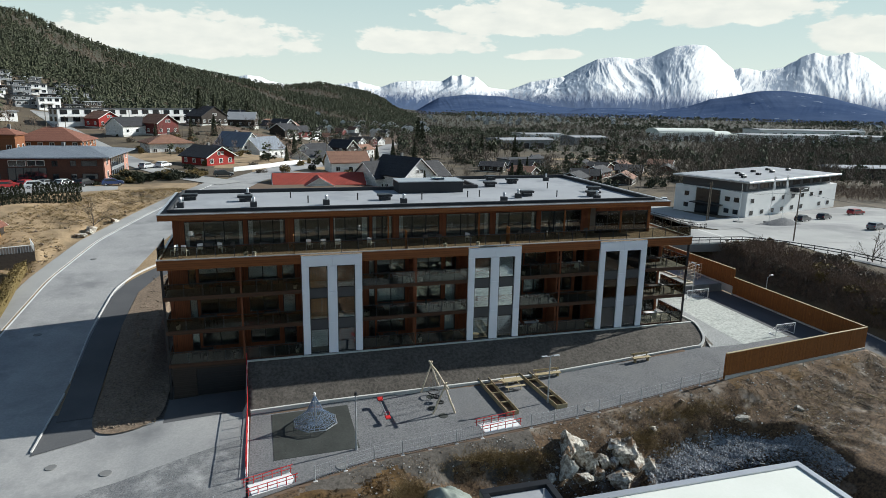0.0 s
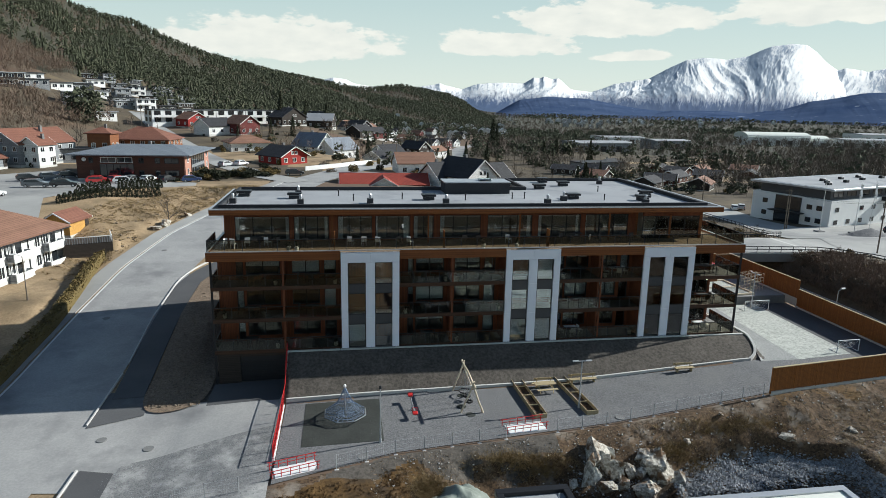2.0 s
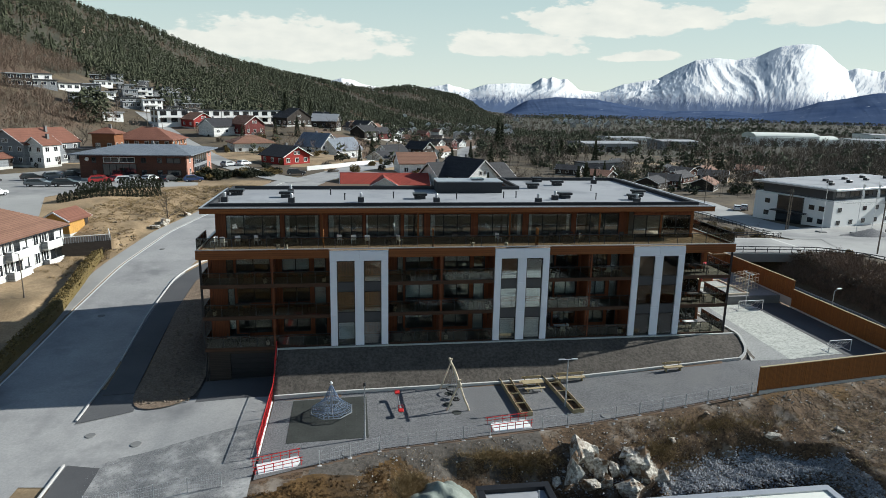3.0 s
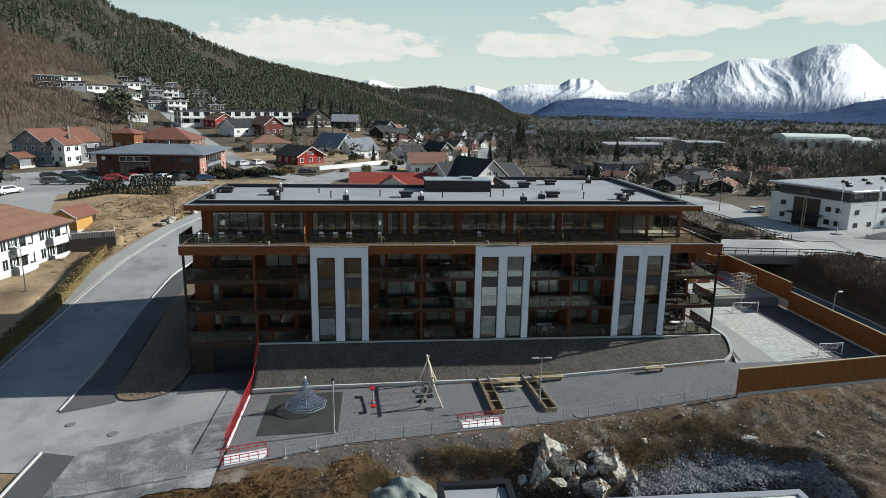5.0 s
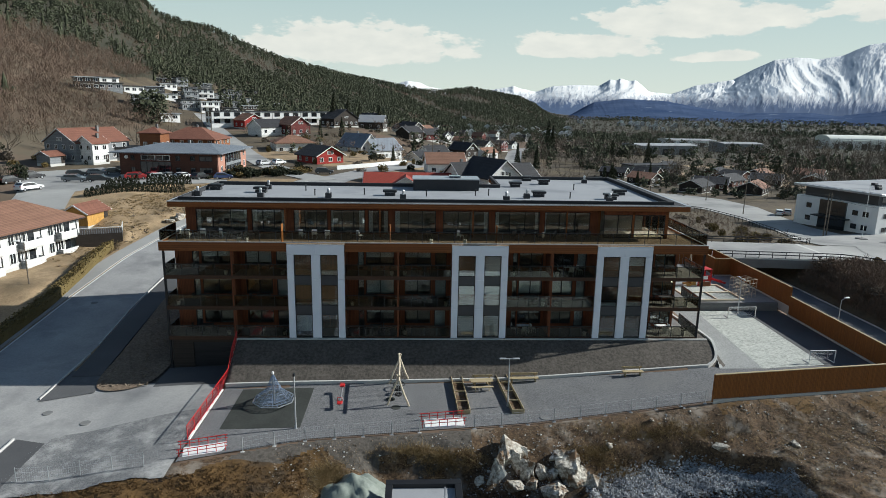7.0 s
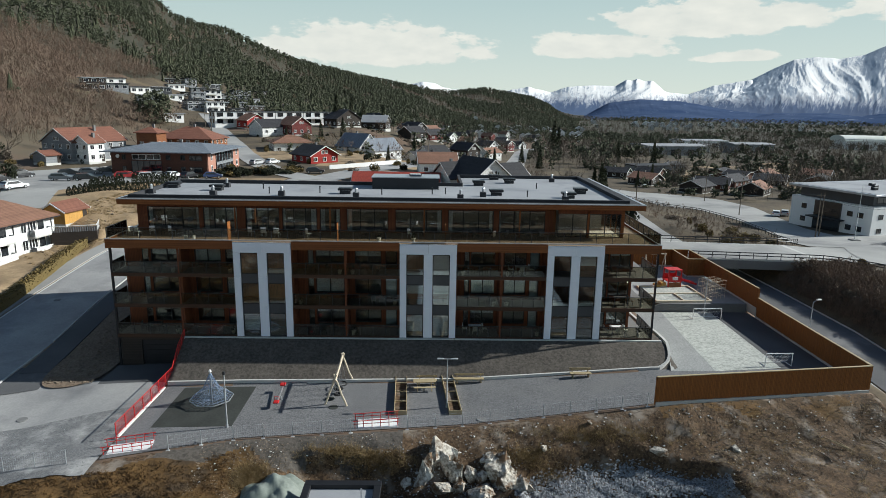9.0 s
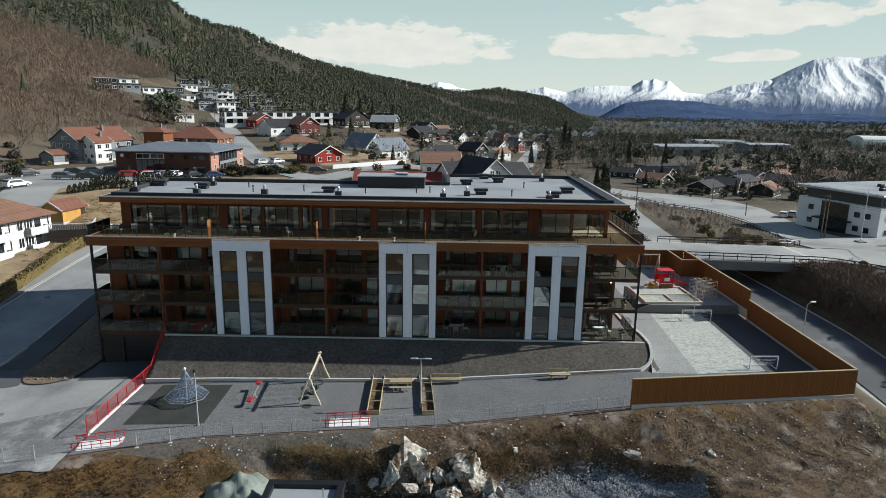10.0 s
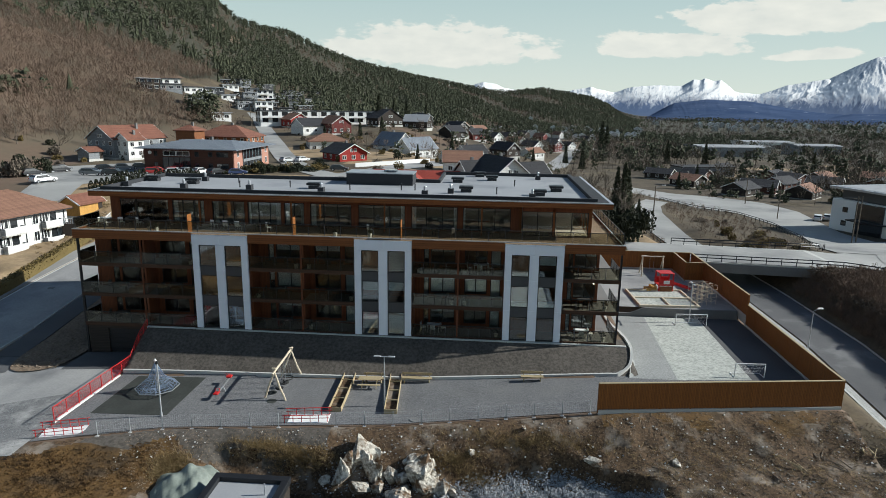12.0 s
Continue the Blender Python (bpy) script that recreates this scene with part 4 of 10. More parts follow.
# three recessed bays: wall with glazed doors behind each balcony
BAYS = [(X0 + 0.96, -2.0), (-1.82, 3.2), (8.43, 13.2), (13.38, 18.4), (23.53, 27.6), (27.78, 32.0), (37.08, X1 - 1.7)]
for fl in range(3):
    z0, z1 = F[fl], F[fl + 1] - 0.3
    ops = []
    for k, (a, b) in enumerate(BAYS):
        w = b - a
        if k % 2 == 0:
            ops += [(a + 0.2 * w, z0 + 0.12, a + 0.32 * w, z0 + 2.3), (a + 0.36 * w, z0 + 0.5, a + 0.93 * w, z0 + 2.3)]
        else:
            ops += [(a + 0.1 * w, z0 + 0.5, a + 0.6 * w, z0 + 2.3), (a + 0.68 * w, z0 + 0.12, a + 0.9 * w, z0 + 2.3)]
    bwall("wall", holes(X0 + 0.96, X1 - 1.7, z0, z1, WALL_Y, WALL_Y + 0.25, ops), timber, "brown timber wall behind the balconies")
    for o in ops:
        wide = o[2] - o[0] > 1.3
        window_unit(*o, WALL_Y + 0.08, (0.5,) if wide else (), trim=dark_metal)
        if rng.random() < 0.7:
            part("blind", boxes(loc(o[0] + 0.05, WALL_Y + 0.3, o[1] + rng.choice((0.1, 0.1, 0.7, 1.0)), o[2] - 0.05, WALL_Y + 0.33, o[3])), blind, block, "pale roller blind")

# white window towers
for a, b in TOWERS:
    tower = part("window_tower", boxes(loc(a, 54.5, 1.5, a + 0.08, 57.2, 10.4), loc(b - 0.08, 54.5, 1.5, b, 57.2, 10.4), loc(a, 54.5, 10.3, b, 57.2, 10.42)), timber, block, "window tower with white panels and tall dark windows")
    ex = [a, a + 0.62, a + 2.2, a + 3.03, a + 4.6, b]
    zs = [1.5, 4.35, 7.2, 9.52]
    for xa, xb in ((ex[0], ex[1]), (ex[2], ex[3]), (ex[4], ex[5])):
        for za, zb in zip(zs[:-1], zs[1:]):
            part("panel", boxes(loc(xa + 0.008, 54.26, za + 0.008, xb - 0.008, 54.5, zb - 0.008), soft=0.006), white_panel, tower)
    for xa, xb in ((ex[0], (ex[2] + ex[3]) / 2), ((ex[2] + ex[3]) / 2, ex[5])):
        part("panel", boxes(loc(xa + 0.008, 54.26, 9.528, xb - 0.008, 54.5, 10.45), soft=0.006), white_panel, tower)
    for xa, xb in ((ex[1], ex[2]), (ex[3], ex[4])):
        bands = [(1.55, 3.75, 1), (3.75, 4.65, 0), (4.65, 6.65, 1), (6.65, 7.5, 0), (7.5, 9.5, 1)]
        for za, zb, glass in bands:
            if glass:
                w = window_unit(xa + 0.01, za, xb - 0.01, zb, 54.38, (), parent=tower)
                if rng.random() < (0.75 if 18 < a < 20 else 0.1):
                    part("blind", boxes(loc(xa + 0.06, 54.58, za + rng.choice((0.1, 0.5, 1.1)), xb - 0.06, 54.61, zb - 0.02)), blind, tower, "pale roller blind")
                elif rng.random() < 0.7:
                    part("sill_board", boxes(loc(xa + 0.05, 54.55, za + 0.02, xb - 0.05, 54.95, za + rng.choice((0.12, 0.25, 0.4)))), furniture_white, tower, "white window board")
            else:
                part("spandrel", boxes(loc(xa + 0.01, 54.42, za, xb - 0.01, 54.5, zb)), spandrel, tower, "dark glass spandrel panel")
    bpart("tower_floor", [(a + 0.1, 54.6, z - 0.25, b - 0.1, 57.0, z) for z in (F[1], F[2])], concrete_wet, parent=tower)


# balcony railings: glass between posts with a top rail
def railing(x0, x1, y, z, n, label="glass balcony railing with a dark top rail", h=1.08):
    r = part("railing", boxes(loc(x0, y, z + h - 0.05, x1, y + 0.05, z + h)), dark_metal, block, label)
    for i in range(n + 1):
        x = x0 + (x1 - x0) * i / n
        part("post", boxes(loc(x - 0.025, y - 0.002, z, x + 0.025, y + 0.048, z + h - 0.05)), dark_metal, r)
    for i in range(n):
        a, b = x0 + (x1 - x0) * i / n, x0 + (x1 - x0) * (i + 1) / n
        p = part("glass_panel", boxes(loc(a + 0.04, y + 0.02, z + 0.02, b - 0.04, y + 0.032, z + h - 0.06)), glass_rail, r)
        p.visible_shadow = False
    return r


def railing_y(x, y0, y1, z, n, h=1.08):
    r = part("railing", boxes(loc(x, y0, z + h - 0.05, x + 0.05, y1, z + h)), dark_metal, block, "glass railing along the end of the block")
    for i in range(n + 1):
        y = y0 + (y1 - y0) * i / n
        part("post", boxes(loc(x - 0.002, y - 0.025, z, x + 0.048, y + 0.025, z + h - 0.05)), dark_metal, r)
    for i in range(n):
        a, b = y0 + (y1 - y0) * i / n, y0 + (y1 - y0) * (i + 1) / n
        p = part("glass_panel", boxes(loc(x + 0.02, a + 0.04, z + 0.02, x + 0.032, b - 0.04, z + h - 0.06)), glass_rail, r)
        p.visible_shadow = False


for z in F[:3]:
    for a, b in ((X0 + 0.4, -1.95), (-1.85, 3.1), (8.45, 13.25), (13.35, 18.2), (23.57, 27.65), (27.75, 31.78), (37.15, X1 - 0.3)):
        railing(a, b, 54.42, z + 0.04, 4)
    railing_y(X1 - 0.35, 54.55, 58.5, z + 0.04, 3)
    railing_y(X0 + 0.4, 54.55, 56.8, z + 0.04, 2)
railing(X0 + 0.1, X1 - 0.1, 54.56, 10.67, 34, "glass railing round the roof terrace", 1.0)
railing_y(X1 - 0.16, 54.7, 79.5, 10.67, 16, 1.0)
railing_y(X0 + 0.1, 54.7, 58.5, 10.67, 3, 1.0)
# posts at balcony fronts
for x in (-1.9, 13.3, 27.7):
    bpart("column", [(x - 0.07, 54.4, 1.3, x + 0.07, 54.54, 9.8)], timber, "slim brown column")
bpart("column", [(X0 + 0.22, 54.45, -1.7, X0 + 0.4, 54.63, 9.8)], dark_metal, "slim dark steel column")
bpart("column", [(X1 - 0.3, 54.4, 0.2, X1 - 0.14, 54.56, 9.8)], dark_metal, "slim dark steel column")
bpart("column", [(X1 - 0.3, 66.0, 0.2, X1 - 0.14, 66.16, 9.8)], dark_metal, "slim dark steel column")
bpart("terrace_floor", [(X0 + 0.2, 54.55, 10.4, X1 - 0.25, 60.4, 10.45), (38.9, 60.4, 10.4, X1 - 0.25, 80.0, 10.45)], decking, "grey-brown terrace decking")

# top storey
TY = 59.6
ops = []
for a, b in ((-6.6, -1.6), (-1.2, 2.1), (2.9, 6.2), (6.5, 9.9), (10.2, 12.2), (12.8, 16.9), (17.6, 22.2), (22.8, 27.3), (27.8, 32.4)):
    ops.append((a, 10.5, b, 12.8))
bwall("wall", holes(X0 + 1.0, 33.2, 10.45, 13.3, TY, TY + 0.25, ops), timber, "brown timber wall of the top storey")
for o in ops:
    window_unit(*o, TY + 0.08, (0.5,) if o[2] - o[0] < 3.2 else (0.33, 0.67))
    for side in (0, 1):
        cw = rng.uniform(0.2, 0.55)
        cx = o[0] + 0.06 if side == 0 else o[2] - 0.06 - cw
        if rng.random() < 0.8:
            bm = bmesh.new()
            for q in range(int(cw / 0.07)):
                rod(bm, loc(cx + 0.07 * q, TY + 0.4, 10.52, 0, 0, 0)[:3], loc(cx + 0.07 * q, TY + 0.4, 12.7, 0, 0, 0)[:3], 0.04, sides=5)
            part("curtain", bm, white_plain, block, "pale hanging curtain")
bpart("wall", [(X0 + 0.75, TY, 10.45, X0 + 1.0, 71.0, 13.3)], timber, "brown timber end wall of the top storey")
bpart("corner_post", [(33.2, TY, 10.45, 33.45, TY + 0.3, 13.3), (39.6, 58.4, 10.45, 39.9, 58.7, 13.3), (36.3, 58.4, 10.45, 36.5, 58.6, 13.3)], timber_flat, "brown corner posts of the glazed room")
for o in ((33.45, 10.5, 36.3, 12.8), (36.5, 10.5, 39.6, 12.8)):
    window_unit(*o, 58.45, (0.5,))
bpart("wall", [(33.45, 58.4, 12.8, 39.6, 58.6, 13.3), (39.7, 58.7, 12.8, 39.9, 80.0, 13.3), (39.7, 64.5, 10.45, 39.9, 80.0, 12.8)], timber, "brown timber wall of the top storey")
for y in (58.7, 60.6, 62.5):
    part("pane", boxes(loc(39.76, y + 0.06, 10.5, 39.78, y + 1.86, 12.8)), glass_window, block).visible_shadow = False
    bpart("mullion", [(39.72, y, 10.45, 39.82, y + 0.06, 12.8)], timber_flat)
bpart("room_floor", [(33.4, 58.7, 10.45, 39.7, 62.0, 10.48)], pale_wood, "pale wooden floor of the glazed room")
for x in (2.6, 12.5, 22.4):
    bpart("privacy_screen", [(x, 54.8, 10.45, x + 0.06, 55.6, 12.2)], corten, "upright timber screen between terraces")
for x in (2.35, 11.4, 20.4, 29.6):
    bpart("column", [(x - 0.02, 57.9, 10.45, x + 0.12, 58.04, 13.2)], timber_flat, "slim brown column")

# unseen volume behind the roof, added to push the road shadow's far edge back
bpart("rear_gallery", [(X0 + 1.2, 71.25, -1.5, 24.5, 73.5, 13.2)], timber, "unseen brown block along the rear, added to cast a deeper shadow")
# roof with dark upstand, pale edge flashing
RX0, RX1, RYF, RYB1, RYB2, RXS = -8.45, 41.6, 57.5, 71.4, 80.2, 24.4
bpart("soffit", [(RX0 + 0.05, RYF + 0.05, 13.3, RX1 - 0.05, RYB1, 13.36), (RXS, RYB1, 13.3, RX1 - 0.05, RYB2 - 0.05, 13.36)], timber_flat, "brown timber soffit")
bpart("roof_fascia", [(RX0, RYF, 13.3, RX1, RYF + 0.06, 13.78), (RX0, RYF + 0.06, 13.3, RX0 + 0.06, RYB1, 13.78), (RX1 - 0.06, RYF + 0.06, 13.3, RX1, RYB2, 13.78), (RX0, RYB1, 13.3, RXS, RYB1 + 0.06, 13.78), (RXS, RYB2, 13.3, RX1, RYB2 + 0.06, 13.78)], timber_flat, "brown timber roof edge")
bpart("roof_flashing", [(RX0 - 0.03, RYF - 0.03, 13.78, RX1 + 0.03, RYF + 0.22, 13.86), (RX0 - 0.03, RYF + 0.22, 13.78, RX0 + 0.2, RYB1 + 0.05, 13.86), (RX1 - 0.25, RYF + 0.22, 13.78, RX1 + 0.03, RYB2, 13.86)], zinc, "pale metal roof-edge flashing")
bpart("roof_edge", [(RX0 + 0.2, RYF + 0.22, 13.78, RX1 - 0.25, RYF + 0.9, 13.85), (RX0 + 0.2, RYF + 0.9, 13.78, RX0 + 0.7, RYB1 - 0.3, 13.85), (RX1 - 1.3, RYF + 0.9, 13.78, RX1 - 0.25, RYB2 - 0.05, 13.85)], black_felt, "dark felt strip outside the parapet")
roof = bpart("roof", [(RX0 + 0.7, RYF + 0.9, 13.36, RX1 - 1.3, RYB1 - 0.3, 13.74), (RXS + 0.3, RYB1 - 0.3, 13.36, RX1 - 1.3, RYB2 - 0.3, 13.74)], roof_felt, "grey roofing felt")
bpart("parapet", [(RX0 + 0.7, RYF + 0.9, 13.74, RX1 - 1.3, RYF + 1.2, 14.12), (RX0 + 0.7, RYF + 1.2, 13.74, RX0 + 0.95, RYB1 - 0.3, 14.12), (RX1 - 1.75, RYF + 1.2, 13.74, RX1 - 1.3, RYB2 - 0.3, 14.12),
                  (RX0 + 0.95, RYB1 - 0.6, 13.74, RXS + 0.3, RYB1 - 0.3, 14.12), (RXS, RYB1 - 0.3, 13.74, RXS + 0.3, RYB2 - 0.3, 14.12), (RXS + 0.3, RYB2 - 0.6, 13.74, RX1 - 1.75, RYB2 - 0.3, 14.12)], black_felt, "dark felt-covered parapet")
bpart("roof_house", [(14.6, 67.8, 13.74, 21.9, 71.0, 14.95)], black_felt, "dark lift housing on the roof")
bpart("roof_house_top", [(14.5, 67.7, 14.95, 22.0, 71.1, 15.05)], zinc, "pale cover of the lift housing")
bpart("skylight", [(18.6, 68.6, 15.05, 20.0, 69.8, 15.3)], glass_window, "roof light dome", 0.08)

# roof ventilators, each its own thing
VENTS_BOX = [(-6.6, 66.6), (-1.4, 64.9), (12.2, 63.6), (27.9, 63.9), (26.6, 71.9), (30.5, 74.6), (35.2, 62.5), (37.2, 66.0), (29.0, 78.2)]
VENTS_PIPE = [(-7.0, 61.9), (-0.6, 61.2), (6.1, 61.5), (13.6, 61.0), (24.0, 60.6), (-1.2, 67.5), (26.4, 62.6), (34.4, 60.2), (36.0, 76.4)]


def vent_box():
    v = thing("roof_ventilator", (0, 0, 0), "dark metal ventilator box on the felt roof", "ventilator", "roof ventilators")
    part("base", boxes((-0.55, -0.4, 0, 0.55, 0.4, 0.32), soft=0.02), black_felt, v)
    part("hood", boxes((-0.72, -0.52, 0.38, 0.72, 0.52, 0.62), soft=0.04), dark_metal, v)
    part("collar", boxes((-0.45, -0.3, 0.32, 0.45, 0.3, 0.38)), zinc, v)
    return v


def vent_pipe():
    v = thing("roof_flue", (0, 0, 0), "dark flue box with a pale metal cowl", "flue", "roof flues")
    part("base", boxes((-0.3, -0.3, 0, 0.3, 0.3, 0.5), soft=0.02), black_felt, v)
    part("pipe", rods(((0, 0, 0.5), (0, 0, 0.85), 0.13), sides=10), zinc, v)
    bm = rods(((0, 0, 0.85), (0, 0, 0.96), 0.16, 0.1), sides=10)
    part("cowl", bm, zinc, v)
    return v


v0, p0 = vent_box(), vent_pipe()
for i, (x, y) in enumerate(VENTS_BOX):
    if i == 0:
        v0.matrix_world = pose(x, y, 13.735)
    else:
        copy_thing(v0, pose(x, y, 13.735, 0, 0, 0))
for i, (x, y) in enumerate(VENTS_PIPE):
    if i == 0:
        p0.matrix_world = pose(x, y, 13.735)
    else:
        copy_thing(p0, pose(x, y, 13.735))
PINS = [(3.0, 66.5), (9.5, 64.0), (16.0, 63.2), (21.2, 64.0), (22.6, 64.2), (31.0, 62.8), (33.0, 69.5), (4.5, 63.0)]
for x, y in PINS:
    pn = obj("roof_pipe", rods(((0, 0, 0), (0, 0, 0.62), 0.06), ((0, 0, 0.62), (0, 0, 0.7), 0.09), sides=8), dark_metal)
    pn.matrix_world = pose(x, y, 13.73)
    tagged(pn, "thin dark vent pipe standing on the roof", "vent pipe", "roof vent pipes")

# ---- balcony and terrace furniture ----


def chair(x, y, z, turn, material, label):
    c = thing("chair", (x, y, z), label, "chair", "balcony chairs", turn)
    part("seat", boxes((-0.24, -0.24, 0.4, 0.24, 0.24, 0.45), soft=0.01), material, c)
    part("backrest", boxes((-0.24, 0.2, 0.45, 0.24, 0.25, 0.92), soft=0.01), material, c)
    for sx in (-0.21, 0.21):
        for sy in (-0.21, 0.21):
            part("leg", rods(((sx, sy, 0), (sx, sy, 0.4), 0.02), sides=4), material, c)
    return c


def table(x, y, z, material, label, w=1.2, d=0.75):
    t = thing("table", (x, y, z), label, "table", "balcony tables")
    part("tabletop", boxes((-w / 2, -d / 2, 0.7, w / 2, d / 2, 0.74), soft=0.01), material, t)
    for sx in (-w / 2 + 0.08, w / 2 - 0.08):
        for sy in (-d / 2 + 0.08, d / 2 - 0.08):
            part("leg", rods(((sx, sy, 0), (sx, sy, 0.7), 0.025), sides=4), material, t)
    return t


def pot_plant(x, y, z, h, label):
    t = thing("potted_plant", (x, y, z), label, "potted plant", "balcony plants")
    part("pot", rods(((0, 0, 0), (0, 0, 0.38), 0.15, 0.2), sides=10), furniture_white, t)
    r = np.random.RandomState(int(x * 10) % 97)
    n = 60
    P = np.stack([r.normal(0, 0.14, n), r.normal(0, 0.14, n), r.uniform(0.36, 0.36 + h, n)], 1)
    d = r.normal(0, 0.07, (n, 3))
    V = np.stack([P, P + d, P + d[:, [1, 2, 0]]], 1).reshape(-1, 3)
    f = raw("foliage", V.tolist(), np.arange(3 * n).reshape(-1, 3).tolist(), thuja)
    f.parent = t


fr_ = random.Random(3)
for fl in range(3):
    z = F[fl] + 0.004
    for k, (a, b) in enumerate(((X0 + 0.9, -2.3), (-1.6, 2.9), (8.7, 13.0), (13.6, 18.1), (23.8, 27.4), (28.0, 31.6), (37.4, 41.3))):
        m = (a + b) / 2 + fr_.uniform(-0.4, 0.4)
        kind = fr_.random()
        if kind < 0.75:
            mt, word = (furniture_dark, "black") if fr_.random() < 0.7 else (furniture_white, "white")
            table(m, 55.7, z, mt, word + " garden table on a balcony")
            for s in (-1, 1):
                chair(m + s * 0.95, 55.7, z, 90 * s - 90 * 0 + fr_.uniform(-20, 20) + (180 if s < 0 else 0), mt, word + " garden chair at a balcony table")
            if fr_.random() < 0.6:
                chair(m, 55.1, z, 180, mt, word + " garden chair at a balcony table")
        if fr_.random() < 0.7:
            pot_plant(fr_.choice((a + 0.3, b - 0.3)), 54.95, z, fr_.uniform(0.3, 0.8), "small evergreen in a pale pot on a balcony")
for x, mt, word in ((-6.3, furniture_white, "white"), (-5.2, furniture_white, "white"), (-4.4, furniture_dark, "black"), (0.1, furniture_dark, "dark"), (4.1, furniture_white, "pale"), (6.6, furniture_white, "pale"), (14.8, furniture_dark, "dark"), (25.4, furniture_dark, "dark"), (26.9, furniture_dark, "dark"), (30.4, furniture_dark, "dark"), (-7.2, furniture_white, "white"), (-3.4, furniture_white, "white"), (-2.6, furniture_dark, "black"), (5.3, furniture_white, "pale"), (8.6, furniture_dark, "dark"), (9.6, furniture_white, "pale"), (16.2, furniture_dark, "dark"), (19.2, furniture_white, "pale"), (24.3, furniture_dark, "dark"), (28.2, furniture_dark, "dark"), (31.6, furniture_dark, "dark")):
    chair(x, 57.0 + fr_.uniform(-0.4, 0.4), 10.455, fr_.uniform(-60, 60) + 180, mt, word + " lounge chair on the roof terrace")
for x in (-1.4, -0.7, 16.3, 19.5):
    pot_plant(x, 55.4, 10.455, 0.5, "tall white planter on the roof terrace")
for x, w in ((15.6, 1.6), (26.2, 1.4), (-4.6, 1.1)):
    table(x, 58.2, 10.455, furniture_dark, "dark table on the roof terrace", w, 0.8)
# small lit wall lamps on the east balconies
lampm, ln, ll, lp = nodes_of("lamp_glow")
lp.inputs["Emission Color"].default_value = (1, 0.85, 0.6, 1)
lp.inputs["Emission Strength"].default_value = 2.5
for z in F[:3]:
    w = obj("wall_lamp", boxes((-0.05, -0.08, -0.11, 0.05, 0, 0.11), soft=0.01), lampm)
    w.matrix_world = pose(X1 - 2.1, WALL_Y - 0.002, z + 2.0)
    tagged(w, "small lit wall lamp on the timber wall", "wall lamp", "balcony wall lamps")

# ---- low walls, fences and the playground ----


def wall_line(name, pts, zb, zt, w, material, label, category="wall"):
    """A low wall along points (x, y) with bottom and top given by functions of the place."""
    c = np.array(pts, float)
    d = np.gradient(c, axis=0)
    d /= np.hypot(d[:, 0], d[:, 1])[:, None]
    nr = np.stack([d[:, 1], -d[:, 0]], 1) * w / 2
    a, b = c - nr, c + nr
    n = len(c)
    lo = [zb(*p) for p in pts]
    hi = [zt(*p) for p in pts]
    verts = [(*a[i], lo[i]) for i in range(n)] + [(*a[i], hi[i]) for i in range(n)] + [(*b[i], hi[i]) for i in range(n)] + [(*b[i], lo[i]) for i in range(n)]
    faces = []
    for j in range(3):
        faces += [(j * n + i, j * n + i + 1, (j + 1) * n + i + 1, (j + 1) * n + i) for i in range(n - 1)]
    faces += [(0, n, 2 * n, 3 * n), (n - 1, 4 * n - 1, 3 * n - 1, 2 * n - 1)]
    return tagged(raw(name, [tuple(map(float, v)) for v in verts], faces, material), label, category, kind="structure")


def pz(x, y=0):
    return float(play_z(x))


kx = np.linspace(-1.5, 41.6, 60)
wall_line("retaining_wall", [(x, float(kerb_y(x))) for x in kx], lambda x, y: pz(x) - 0.2, lambda x, y: pz(x) + float(np.interp(x, [-1.5, 18, 42], [0.5, 0.34, 0.3])), 0.2, concrete, "low pale concrete wall below the soil slope")
curve = [(41.6, 50.55), (42.4, 50.75), (43.0, 51.5), (43.35, 53.0), (43.4, 55.5), (43.2, 57.5), (42.6, 60.0), (42.4, 64.0)]
wall_line("retaining_wall", [tuple(p) for p in along(curve, 0.4)], lambda x, y: -0.2, lambda x, y: max(0.36, gz(42.6, y) + 0.14), 0.24, concrete, "pale concrete kerb curving round the soil slope")
# wall with the red railing
ry = np.array([40.4, 50.9, 52.5, 54.35])
rz = np.array([-1.18, -1.3, 0.2, 1.15])


def rail_base(y):
    return float(np.interp(y, ry, rz))


wall_line("retaining_wall", [(-1.72, float(y)) for y in np.linspace(40.4, 54.2, 40)], lambda x, y: -1.75, lambda x, y: rail_base(y), 0.18, white_plain, "white-painted concrete wall carrying a red railing")
rail = thing("railing", (-1.72, 40.4, rail_base(40.4)), "bright red steel railing climbing beside the driveway", "railing")


def rp(y, h):
    return (0, y - 40.4, rail_base(y) + h - rail_base(40.4))


stops = [40.45, 41.95, 43.45, 44.95, 46.45, 47.95, 49.4, 50.9, 51.7, 52.5, 53.4, 54.2]
for y in stops:
    part("post", rods((rp(y, -0.02), rp(y, 1.1), 0.035)), red_paint, rail)
for a, b in zip(stops[:-1], stops[1:]):
    part("top_rail", rods((rp(a, 1.1), rp(b, 1.1), 0.03)), red_paint, rail)
    part("bottom_rail", rods((rp(a, 0.12), rp(b, 0.12), 0.02)), red_paint, rail)
    k = max(4, int((b - a) / 0.085))
    for i in range(1, k):
        y = a + (b - a) * i / k
        part("bar", rods((rp(y, 0.12), rp(y, 1.1), 0.008), sides=4), red_paint, rail)


